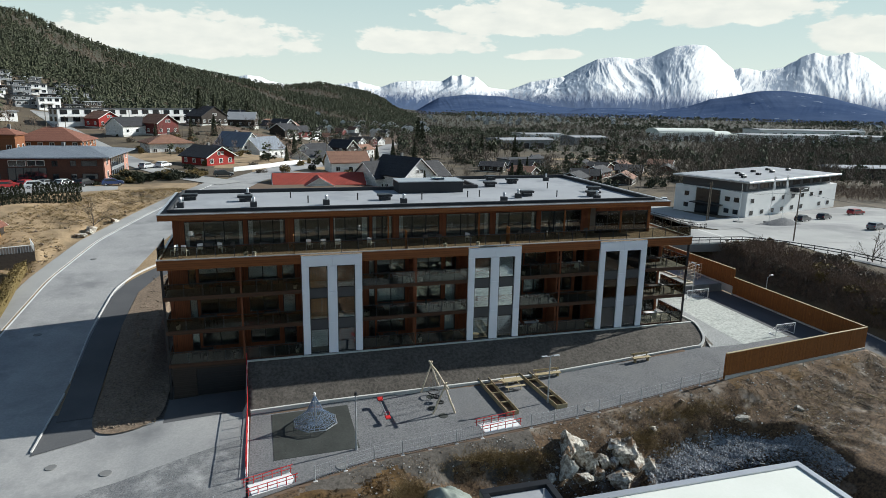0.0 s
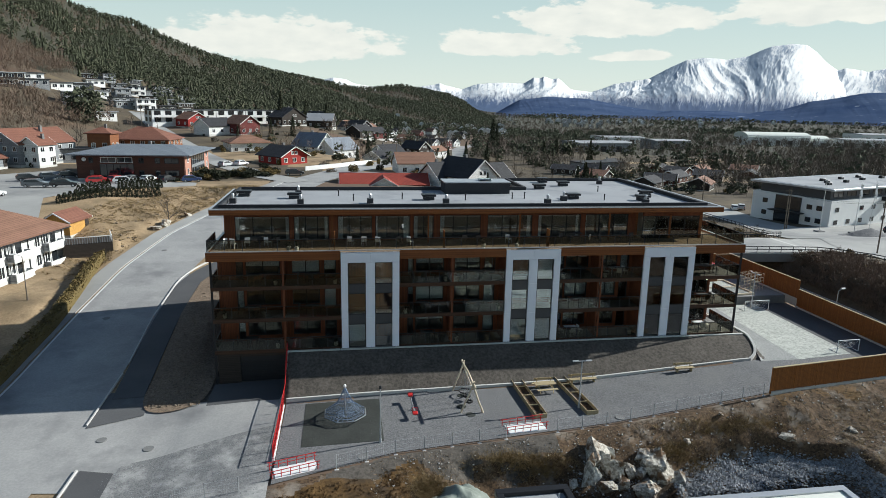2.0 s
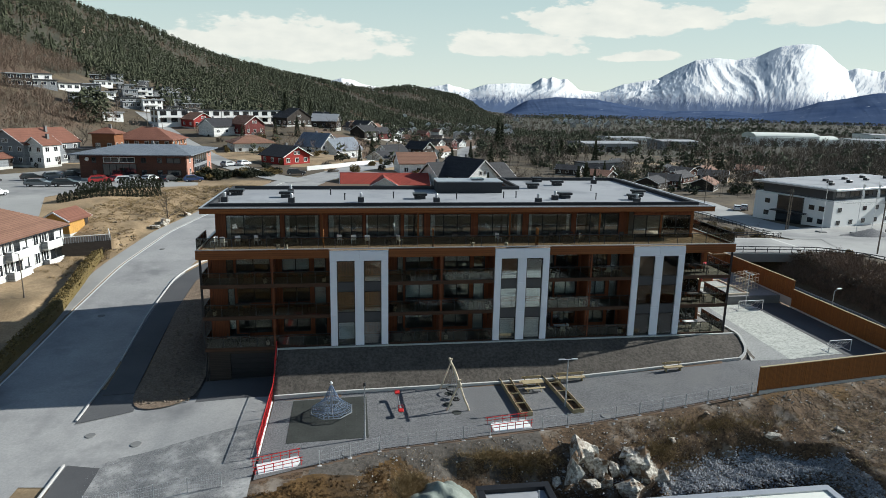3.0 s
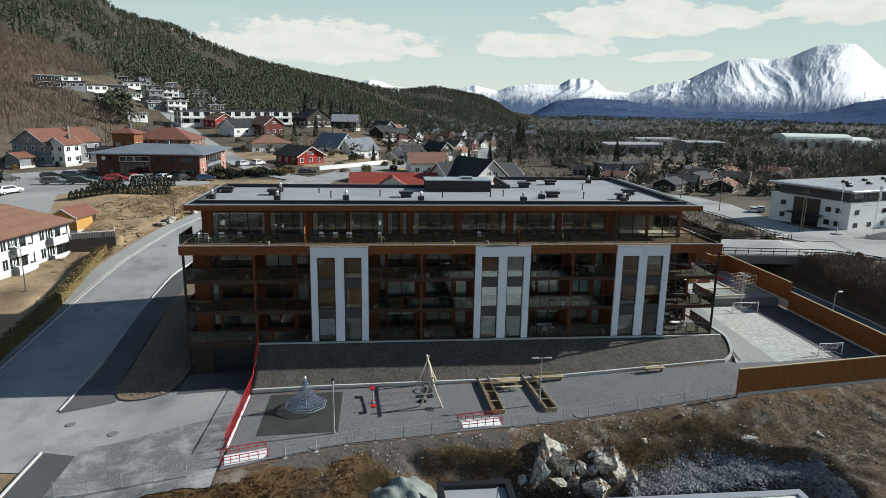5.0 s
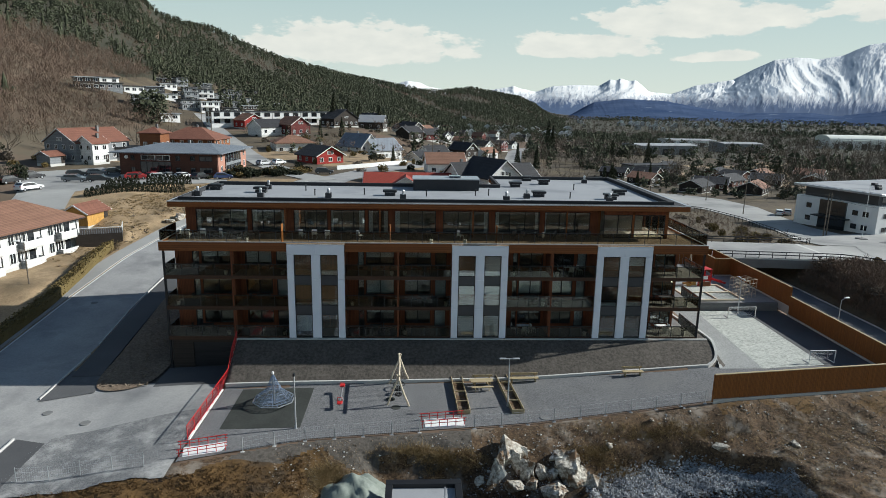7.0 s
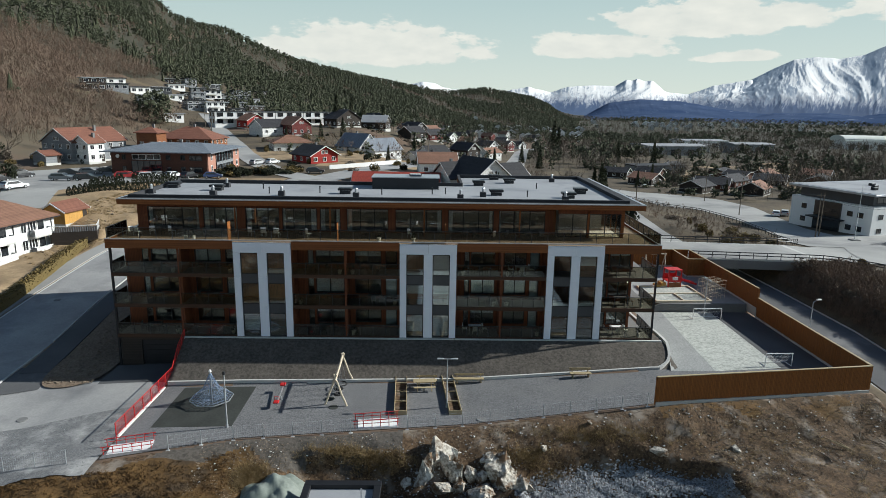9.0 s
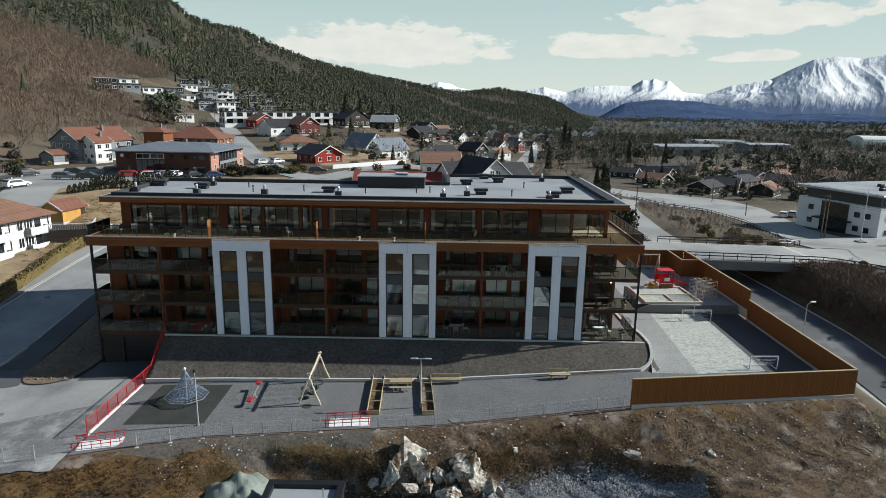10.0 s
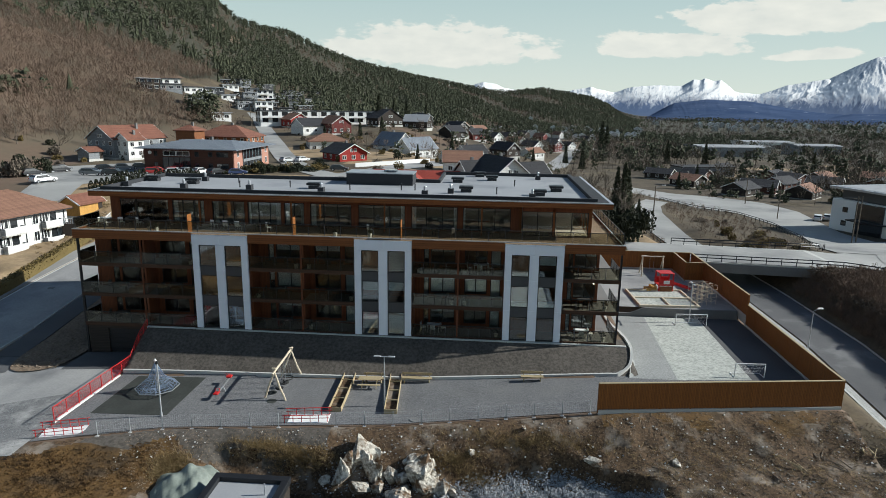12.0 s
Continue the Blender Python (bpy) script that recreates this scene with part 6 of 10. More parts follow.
part("roof", boxes((-2.2, -9.8, -0.4, 2.1, 4.9, -0.3)), roof_felt, db, "grey felt roof")
for b in ((-2.55, 4.75, -0.45, 2.45, 5.3, 0.0), (-2.55, -10, -0.45, -2.1, 4.75, 0.0), (2.0, -10, -0.45, 2.45, 4.75, 0.0)):
    part("parapet", boxes(b, soft=0.02), dark_metal, db, "black metal-capped parapet")
part("vent_pipe", rods(((1.3, 3.6, -0.3), (1.3, 3.6, 0.5), 0.05), sides=8), zinc, db)


def boulder(seed, size, stretch=(1, 1, 1)):
    """A split, angular block: the hull of a few points, roughened."""
    r = random.Random(seed)
    bm = bmesh.new()
    for i in range(11):
        d = Vector((r.gauss(0, 1), r.gauss(0, 1), r.gauss(0, 1))).normalized() * r.uniform(0.8, 1.12)
        bm.verts.new(d)
    hull = bmesh.ops.convex_hull(bm, input=bm.verts[:])
    bmesh.ops.delete(bm, geom=[g for g in hull["geom_interior"] if isinstance(g, bmesh.types.BMVert)], context="VERTS")
    bmesh.ops.triangulate(bm, faces=bm.faces[:])
    bmesh.ops.subdivide_edges(bm, edges=bm.edges[:], cuts=6, use_grid_fill=True)
    off = Vector((r.random() * 50, r.random() * 50, r.random() * 50))
    for v in bm.verts:
        c = v.co * (1 + 0.2 * noise.noise(v.co * 1.8 + off) + 0.14 * abs(noise.noise(v.co * 3.6 + off)) + 0.08 * noise.noise(v.co * 8 + off) + 0.04 * noise.noise(v.co * 17 + off))
        v.co = Vector((c.x * stretch[0], c.y * stretch[1], c.z * stretch[2])) * size
    return bm


ROCKS = [(21.7, 39.4, 1.25, (1.1, 0.9, 0.95), "tall"), (22.9, 38.5, 1.1, (0.6, 0.8, 1.1), ""), (20.9, 37.9, 1.1, (0.8, 0.7, 1.1), ""), (22.6, 36.9, 0.75, (1.0, 0.9, 0.8), ""),
         (26.1, 38.6, 1.35, (0.85, 0.9, 1.0), "tall"), (25.2, 37.2, 1.2, (1.0, 0.9, 0.8), ""), (24.1, 38.3, 0.8, (0.5, 0.7, 1.1), ""), (27.6, 37.6, 0.85, (0.7, 0.9, 1.0), ""), (26.8, 36.4, 0.8, (1.0, 0.9, 0.8), ""), (23.4, 37.6, 0.6, (1, 0.8, 1.1), ""), (21.6, 36.6, 0.7, (1.2, 0.8, 0.7), ""), (24.6, 36.2, 0.9, (1.1, 0.9, 0.7), ""), (28.4, 38.6, 0.5, (1, 0.8, 0.9), ""), (19.6, 38.0, 0.5, (1.2, 0.8, 0.7), ""), (22.9, 39.6, 0.6, (1, 0.7, 0.9), ""), (26.9, 39.3, 0.6, (0.8, 0.8, 1), ""),
         (29.6, 40.3, 0.35, (1, 1, 0.8), ""), (22.2, 38.9, 0.8, (0.9, 1, 1.2), ""), (21.2, 38.7, 0.7, (0.8, 1, 1.3), ""), (23.2, 38.4, 0.7, (0.7, 1, 1.0), ""), (25.6, 39.2, 0.9, (0.9, 0.8, 1.1), ""), (26.6, 38.0, 0.9, (0.8, 1, 1.2), ""), (25.0, 38.2, 0.7, (0.8, 1, 1.1), ""), (27.2, 38.6, 0.6, (0.8, 1, 1), ""), (22.0, 37.4, 0.8, (1, 1, 0.9), ""), (20.3, 36.5, 0.7, (1.1, 0.8, 0.7), ""), (38.2, 40.2, 0.55, (1.3, 0.8, 0.6), ""), (33.3, 42.0, 0.28, (1, 1, 0.8), ""), (44.0, 40.0, 0.4, (1.2, 1, 0.6), ""), (-24.5, 104.0, 1.0, (1.4, 1, 0.9), ""), (-25.0, 101.5, 0.9, (1, 1.3, 0.8), ""), (-22.2, 110.0, 0.8, (1, 1, 0.9), "")]
for i, (x, y, s, st, k) in enumerate(ROCKS):
    ob = obj("boulder", boulder(i + 3, s, st), rock)
    ob.matrix_world = pose(x, y, gz(x, y) + s * st[2] * 0.42, 0, 0, i * 47)
    tagged(ob, "large jagged pale blasted boulder on the bank" if s > 0.7 else "small pale stone lying on the bank", "boulder", "boulders on the bank")


def scatter(name, n, place, size, material, label, category, seed, flat=0.7, lift=0.0):
    """Many loose stones as one mesh."""
    r = np.random.RandomState(seed)
    base = np.array([(1, 0, 0), (-1, 0, 0), (0, 1, 0), (0, -1, 0), (0, 0, 1), (0, 0, -1)], float)
    tri = np.array([(0, 2, 4), (2, 1, 4), (1, 3, 4), (3, 0, 4), (2, 0, 5), (1, 2, 5), (3, 1, 5), (0, 3, 5)])
    P = place(r, n)
    n = len(P)
    S = r.uniform(*size, n) ** 1.0
    V = base[None] * (1 + r.uniform(-0.4, 0.4, (n, 6, 1))) + r.uniform(-0.25, 0.25, (n, 6, 3))
    V[:, :, 2] *= flat
    a = r.uniform(0, 6.28, n)
    c, s = np.cos(a)[:, None], np.sin(a)[:, None]
    V = np.stack([V[:, :, 0] * c - V[:, :, 1] * s, V[:, :, 0] * s + V[:, :, 1] * c, V[:, :, 2]], -1) * S[:, None, None]
    Z = ground_z(P[:, 0], P[:, 1])
    V = V + np.stack([P[:, 0], P[:, 1], Z + lift + S * 0.2], 1)[:, None]
    Fc = tri[None] + (np.arange(n) * 6)[:, None, None]
    ob = raw(name, V.reshape(-1, 3).tolist(), Fc.reshape(-1, 3).tolist(), material)
    return tagged(ob, label, category, kind="stuff")


def in_pit(r, n):
    x = r.uniform(27.2, 42.5, n * 3)
    y = r.uniform(33.0, 41.2, n * 3)
    fy = fence_y(x)
    k = (y < np.minimum(40.9 - 0.028 * np.abs(x - 34) ** 2.1, fy - 1.0) + 0.3 * wob(x, y, 0.9) - 0.45 - 0.25 * np.abs(r.normal(0, 1, n * 3))) & (r.uniform(0, 1, n * 3) < 0.9)
    return np.stack([x[k], y[k]], 1)[:n]


scatter("crushed_stone", 20000, in_pit, (0.04, 0.13), stones, "grey crushed stone filling the pit", "crushed stone", 4)


def on_bank(r, n):
    x = r.uniform(5, 62, n * 2)
    d = r.uniform(0.2, 8.5, n * 2)
    y = fence_y(x) - d
    k = (wob(x, y, 0.9) + 0.6 * wob(x, y, 2.7) > r.uniform(-1.0, 1.0, n * 2)) & (y > 34.5)
    return np.stack([x[k], y[k]], 1)[:n]


scatter("clods", 16000, on_bank, (0.015, 0.07), clods, "loose stones and lumps of earth on the bank", "clods", 5)
scatter("pale_stones", 750, on_bank, (0.025, 0.11), kerb_stone, "scattered pale stones on the bank", "stones", 6)


def litter(r, n):
    x = r.uniform(41, 66, n)
    y = fence_y(x) - r.uniform(1.2, 11.0, n)
    k = (wob(x, y, 0.6) + 0.7 * wob(x, y, 1.9) > r.uniform(-1.0, 1.2, n)) & (y > 34.0)
    return np.stack([x, y], 1)[k]


def round_rocks(r, n):
    x = r.normal(24.2, 3.6, n)
    y = r.normal(37.8, 1.3, n)
    k = (y < fence_y(x) - 1.0) & (wob(x, y, 1.3) > r.uniform(-1.0, 0.9, n))
    return np.stack([x, y], 1)[k]


scatter("rubble", 2600, round_rocks, (0.02, 0.09), stones, "broken grey rubble round the boulders", "rubble", 15)
scatter("pale_rubble", 260, round_rocks, (0.03, 0.13), kerb_stone, "pale broken stone round the boulders", "rubble", 16)


def on_slope(r, n):
    x = r.uniform(-1.3, 43, n)
    y = kerb_y(x) + r.uniform(0.25, 4.0, n)
    return np.stack([x, y], 1)


scatter("slope_clods", 900, on_slope, (0.012, 0.04), slope_soil, "crumbs of earth on the bare slope", "clods", 7)


def on_verge(r, n):
    x = r.uniform(-13.2, -8.6, n)
    y = 50.6 + 33 * r.uniform(0, 1, n) ** 1.6
    return np.stack([x, y], 1)


scatter("verge_clods", 900, on_verge, (0.04, 0.14), clods, "crumbs of earth on the verge", "clods", 8, lift=0.17)


def tufts(name, n, place, size, material, label, category, seed, blades=7, spread=0.5, width=0.035):
    """Tufts of dry blades as one mesh."""
    r = np.random.RandomState(seed)
    P = place(r, n)
    n = len(P)
    Z = ground_z(P[:, 0], P[:, 1])
    B = np.stack([P[:, 0], P[:, 1], Z], 1)[:, None, :] + np.concatenate([r.uniform(-0.12, 0.12, (n, blades, 2)), np.zeros((n, blades, 1))], -1)
    h = r.uniform(*size, (n, blades))
    lean = r.normal(0, spread, (n, blades, 2)) * h[..., None]
    T = B + np.concatenate([lean, h[..., None]], -1)
    a = r.uniform(0, 6.28, (n, blades))
    w = np.stack([np.cos(a), np.sin(a), 0 * a], -1) * width
    V = np.stack([B - w, B + w, T], 2).reshape(-1, 3)
    Fc = np.arange(len(V)).reshape(-1, 3)
    ob = raw(name, V.tolist(), Fc.tolist(), material)
    return tagged(ob, label, category, kind="stuff")


def straw_spots(r, n):
    out = []
    for cx, cy, sx, sy in ((8.8, 36.7, 0.5, 0.4), (9.3, 37.2, 0.5, 0.35), (15.4, 39.2, 1.4, 0.22), (17.6, 39.1, 1.2, 0.22), (29.0, 39.8, 1.2, 0.3), (34.0, 41.2, 3.0, 0.3)):
        out.append(np.stack([r.normal(cx, sx, n // 6), r.normal(cy, sy, n // 6)], 1))
    p = np.concatenate(out)
    return p[p[:, 1] < fence_y(p[:, 0]) - 0.4]


tufts("dry_grass", 2400, straw_spots, (0.15, 0.55), straw, "bleached dry grass hanging on the bank", "grass", 9, 8, 0.8, 0.012)


tufts("dead_grass", 3600, litter, (0.06, 0.2), straw, "flattened bleached grass and stalks on the bank", "grass", 29, 7, 2.2, 0.012)
tufts("dead_grass", 2200, litter, (0.06, 0.2), bark, "dark dead stalks and leaves on the bank", "grass", 30, 6, 2.0, 0.02)
rb = random.Random(44)
for bx, by in ((54.2, 41.6), (55.6, 40.4), (52.6, 40.0), (57.8, 41.9), (50.4, 38.8), (58.6, 43.2)):
    bm = bmesh.new()
    lay = rb.uniform(0, 3.14)
    for q in range(rb.choice((3, 4, 5))):
        a = lay + rb.uniform(-0.5, 0.5)
        lg = rb.uniform(0.6, 1.7)
        p0_ = Vector((rb.uniform(-0.4, 0.4), rb.uniform(-0.4, 0.4), rb.uniform(0.03, 0.12)))
        rod(bm, p0_, p0_ + Vector((math.cos(a) * lg, math.sin(a) * lg, rb.uniform(-0.05, 0.25))), rb.uniform(0.03, 0.06), 0.015, sides=5)
    ob = obj("dead_branch", bm, rb.choice((wood_pole, raw_plank)))
    ob.matrix_world = pose(bx, by, gz(bx, by) + 0.02)
    tagged(ob, "fallen grey branches lying on the earth bank", "branch", "branches on the bank")


def road_bank(r, n):
    y = r.uniform(80, 140, n)
    lane = np.interp(y, [70, 84, 98, 113, 130, 150], [-21.2, -20.6, -18.4, -14.5, -9.5, -4.0])
    x = lane - r.uniform(7.4, 20, n)
    k = wob(x, y, 0.25) + 0.6 * wob(x, y, 0.8) > r.uniform(-0.9, 0.9, n)
    return np.stack([x, y], 1)[k]


tufts("dry_grass", 7000, road_bank, (0.1, 0.4), straw, "matted straw-coloured grass on the roadside bank", "grass", 19, 14, 1.6, 0.016)
scatter("bank_stones", 900, road_bank, (0.05, 0.28), clods, "stones and clods on the roadside bank", "stones", 20)


def loose_gravel(r, n):
    x = r.uniform(-13.2, -2.2, n)
    y = r.uniform(36.5, 45.0, n)
    k = (y < 42.4 + 0.32 * (x + 12.4)) & (wob(x, y, 0.5) + 0.5 * wob(x, y, 1.7) > r.uniform(-0.8, 1.0, n))
    return np.stack([x, y], 1)[k]


scatter("loose_stones", 5200, loose_gravel, (0.012, 0.038), stones, "grey loose stones strewn over the gravel", "stones", 21, lift=0.085)


def lower_bank(r, n):
    x = r.uniform(-11, 7.5, n)
    y = fence_y(x) - r.uniform(1.3, 7.0, n)
    k = wob(x, y, 0.8) + 0.5 * wob(x, y, 2.0) > r.uniform(-1.2, 0.8, n)
    return np.stack([x, y], 1)[k]


tufts("matted_grass", 5200, lower_bank, (0.05, 0.16), rust_soil, "short matted rust-brown grass on the lower bank", "grass", 22, 6, 0.9)
# tarpaulin over a heap
bm = bmesh.new()
bmesh.ops.create_grid(bm, x_segments=34, y_segments=30, size=1.0)
for v in bm.verts:
    x, y = v.co.x, v.co.y
    hgt = 1.5 * max(0, 1 - (x * x * 0.9 + y * y)) ** 0.7
    hgt += 0.3 * noise.noise(Vector((x * 2.2, y * 2.2, 3.1))) + 0.3 * abs(noise.noise(Vector((x * 4.2 + y, y * 2.0, 7.7)))) - 0.12 * abs(noise.noise(Vector((x * 9, y * 9, 1.7))))
    v.co = Vector((x * 2.7, y * 2.6, hgt * 1.2 - 1.2 * max(0, x * x + y * y - 0.8)))
tp = obj("tarpaulin", bm, tarp, True)
tp.matrix_world = pose(10.8, 35.7, -3.55, 0, 0, 20)
tagged(tp, "crumpled grey-green tarpaulin draped over a heap", "tarpaulin")

# bridge over the lower road
br = thing("bridge", (69.5, 96.0, 0.0), "concrete road bridge with black steel guard rails", "bridge")


def bline(p, q, off, z):
    return [(p[0] - 69.5, p[1] + off - 96.0, z), (q[0] - 69.5, q[1] + off - 96.0, z)]


def slab(x0, y0, x1, y1, d, z0, z1):
    bm = bmesh.new()
    prism(bm, [(x0 - 69.5, y0 - 96), (x1 - 69.5, y1 - 96), (x1 - 69.5, y1 + d - 96), (x0 - 69.5, y0 + d - 96)], z0, z1)
    return bm


part("deck", slab(58.5, 91.9, 80.5, 89.6, 12.0, -0.1, 0.74), concrete, br)
part("girder", slab(58.5, 91.8, 80.5, 89.5, 0.4, -0.75, 0.55), concrete_wet, br, "grey concrete edge beam")
part("abutment", slab(76.6, 90.6, 79.5, 90.3, 11.0, -3.4, -0.1), concrete_wet, br)
part("abutment", slab(61.0, 92.2, 63.6, 91.9, 11.0, -3.4, -0.1), concrete_wet, br)


def guard_rail(pts, z, label, name="guard_rail", h=0.95, step=2.0, posts=None):
    c = along(pts, step)
    g = thing(name, (float(c[0][0]), float(c[0][1]), z(*c[0])), label, "guard rail", "road guard rails")
    ox, oy, oz = g.location
    P = [(float(x) - ox, float(y) - oy, z(x, y) - oz) for x, y in c]
    for p in P:
        part("post", rods(((p[0], p[1], p[2] - 0.05), (p[0], p[1], p[2] + h), 0.06), sides=5), dark_metal, g)
    for hh in (h, h * 0.55):
        part("rail", tube([(p[0], p[1], p[2] + hh) for p in P], 0.075, 5), dark_metal, g)


def flat(v):
    return lambda x, y: v


def land(d=0.05):
    return lambda x, y: float(deck_z(x, y)) + d


guard_rail([(58.0, 92.2), (66, 91.3), (80.5, 89.7), (88.0, 87.0), (92.5, 80.0), (95, 70), (97, 55)], lambda x, y: float(np.interp(x, [80.5, 89], [0.74, gz(89, 86)])) if x < 89 else gz(x, y), "black steel guard rail along the bridge and bank", h=1.0)
guard_rail([(60, 103.4), (70, 102.4), (80, 102.0), (85, 104.5), (86.8, 109), (87.4, 114), (90.0, 124), (92.8, 144), (92.0, 163), (84.0, 172.5), (79.5, 188)], land(), "dark steel guard rail round the planted island")
guard_rail([(61.0, 103.0), (61.0, 112.0), (60.0, 124), (61.5, 146), (67, 172)], lambda x, y: gz(x, y) + 0.05, "dark steel guard rail beside the ramp")

# ---- houses ----
WIN = {}


def win_mesh(w, h, key):
    """Shared meshes for a house window: frame with a bar, and its dark pane; outer face towards -y."""
    k = (round(w, 2), round(h, 2), key)
    if k not in WIN:
        f = 0.09
        bm = boxes((-w / 2, -0.05, 0, -w / 2 + f, 0.1, h), (w / 2 - f, -0.05, 0, w / 2, 0.1, h), (-w / 2 + f, -0.05, 0, w / 2 - f, 0.1, f), (-w / 2 + f, -0.05, h - f, w / 2 - f, 0.1, h), (-0.03, -0.045, f, 0.03, 0.08, h - f))
        me = bpy.data.meshes.new("window")
        bm.to_mesh(me)
        bm.free()
        me.materials.append(dark_metal if key == "dark" else white_plain)
        bm = boxes((-w / 2 + f, -0.012, f, w / 2 - f, 0.0, h - f))
        mp = bpy.data.meshes.new("pane")
        bm.to_mesh(mp)
        bm.free()
        mp.materials.append(house_glass)
        WIN[k] = (me, mp)
    return WIN[k]


def solid_glass():
    mt, ns, ls, p = nodes_of("house_glass")
    vec = ns.new("ShaderNodeTexCoord").outputs["Object"]
    p.inputs["Base Color"].default_value = (0.018, 0.021, 0.024, 1)
    ls.new(span(ns, ls, noise_n(ns, ls, vec, 1.3, 3), 0.3, 0.7, 0.04, 0.1), p.inputs["Roughness"])
    p.inputs["Specular IOR Level"].default_value = 0.9
    return mt


house_glass = solid_glass()


def add_window(parent, x, y, z, face, w=1.2, h=1.25, key="white"):
    """face: the way the window looks, in degrees about z from -y."""
    me, mp = win_mesh(w, h, key)
    o = new("window", me)
    o.parent = parent
    o.matrix_basis = pose(x, y, z, 0, 0, face)
    p = new("pane", mp)
    p.parent = o
    return o


def gable_house(x, y, turn, w, d, h, rise, wall, roof_m, label, wins=1, over=0.45, chimney=True, trim=True, storeys=1, name="house", base=None, garage=False, dormer=False, group="houses in the valley"):
    """Ridge along the house's own y; gables look towards -y and +y."""
    z = gz(x, y) if base is None else base
    t = thing(name, (x, y, z), label, "house", group, turn)
    bm = bmesh.new()
    lo = [bm.verts.new(c) for c in ((-w / 2, -d / 2, -1.5), (w / 2, -d / 2, -1.5), (w / 2, d / 2, -1.5), (-w / 2, d / 2, -1.5))]
    hi = [bm.verts.new(c) for c in ((-w / 2, -d / 2, h), (w / 2, -d / 2, h), (w / 2, d / 2, h), (-w / 2, d / 2, h))]
    top = [bm.verts.new((0, -d / 2, h + rise)), bm.verts.new((0, d / 2, h + rise))]
    bm.faces.new(lo[::-1])
    bm.faces.new((lo[0], lo[1], hi[1], top[0], hi[0]))
    bm.faces.new((lo[2], lo[3], hi[3], top[1], hi[2]))
    bm.faces.new((lo[1], lo[2], hi[2], hi[1]))
    bm.faces.new((lo[3], lo[0], hi[0], hi[3]))
    bm.faces.new((hi[0], top[0], top[1], hi[3]))
    bm.faces.new((top[0], hi[1], hi[2], top[1]))
    part("wall", bm, wall, t)
    part("foundation", boxes((-w / 2 - 0.04, -d / 2 - 0.04, -2.0, w / 2 + 0.04, d / 2 + 0.04, 0.25)), concrete, t)
    sl = rise / (w / 2)
    for s in (-1, 1):
        bm = bmesh.new()
        e = w / 2 + over
        pts = [(0, rise + h + 0.03), (s * e, h + rise - e * sl + 0.03), (s * e, h + rise - e * sl + 0.25), (0, rise + h + 0.27)]
        a = [bm.verts.new((px, -d / 2 - over, pz_)) for px, pz_ in pts]
        b = [bm.verts.new((px, d / 2 + over, pz_)) for px, pz_ in pts]
        for i in range(4):
            j = (i + 1) % 4
            bm.faces.new((a[i], a[j], b[j], b[i]))
        bm.faces.new(a[::-1])
        bm.faces.new(b)
        bmesh.ops.recalc_face_normals(bm, faces=bm.faces[:])
        part("roof_slope", bm, roof_m, t)
        if trim:
            for yy in (-d / 2 - over - 0.05, d / 2 + over - 0.01):
                bm = bmesh.new()
                rod(bm, (0, yy + 0.03, h + rise + 0.1), (s * e, yy + 0.03, h + rise - e * sl + 0.1), 0.13, sides=4)
                part("barge_board", bm, white_plain, t, "white barge board")
    if chimney:
        part("chimney", boxes((w * 0.12, d * 0.1, h + rise * 0.5, w * 0.12 + 0.6, d * 0.1 + 0.6, h + rise + 0.8)), concrete_wet, t)
    if wins:
        for k in range(storeys):
            zz = 0.95 + 2.6 * k
            if zz + 1.3 < h + 0.3:
                for i in range(max(2, int(w / 2.8))):
                    n = max(2, int(w / 2.8))
                    add_window(t, -w / 2 + w * (i + 0.5) / n, -d / 2 - 0.02, zz, 0)
                for i in range(max(2, int(d / 3.2))):
                    n = max(2, int(d / 3.2))
                    add_window(t, w / 2 + 0.02, -d / 2 + d * (i + 0.5) / n, zz, 90)
                    add_window(t, -w / 2 - 0.02, -d / 2 + d * (i + 0.5) / n, zz, -90)
        if rise > 1.9:
            for i in (-0.6, 0.6):
                add_window(t, i, -d / 2 - 0.02, h + 0.25, 0, 0.9, 1.0)
    part("door", boxes((w / 2 - 0.02, d * 0.28, 0.2, w / 2 + 0.06, d * 0.28 + 0.95, 2.25)), dark_boards, t)
    if dormer:
        bm = bmesh.new()
        prism(bm, [(0.5, -1.2), (w / 2 - 0.2, -1.2), (w / 2 - 0.2, 1.2), (0.5, 1.2)], h - 0.3, h + rise * 0.62)
        dm = part("dormer", bm, wall, t)
        add_window(t, w / 2 - 0.18, 0, h + 0.2, 90, 1.1, 0.9)
        for s in (-1, 1):
            bm = bmesh.new()
            a = [(0.1, 0, h + rise), (w / 2 + 0.1, 0, h + rise), (w / 2 + 0.1, s * 1.5, h + rise * 0.5), (0.1, s * 1.5, h + rise * 0.5)]
            lo_ = [bm.verts.new(c) for c in a]
            hi_ = [bm.verts.new((c[0], c[1], c[2] + 0.16)) for c in a]
            for i in range(4):
                j = (i + 1) % 4
                bm.faces.new((lo_[i], lo_[j], hi_[j], hi_[i]))
            bm.faces.new(lo_[::-1])
            bm.faces.new(hi_)
            bmesh.ops.recalc_face_normals(bm, faces=bm.faces[:])
            part("dormer_roof", bm, roof_m, dm)
    return t


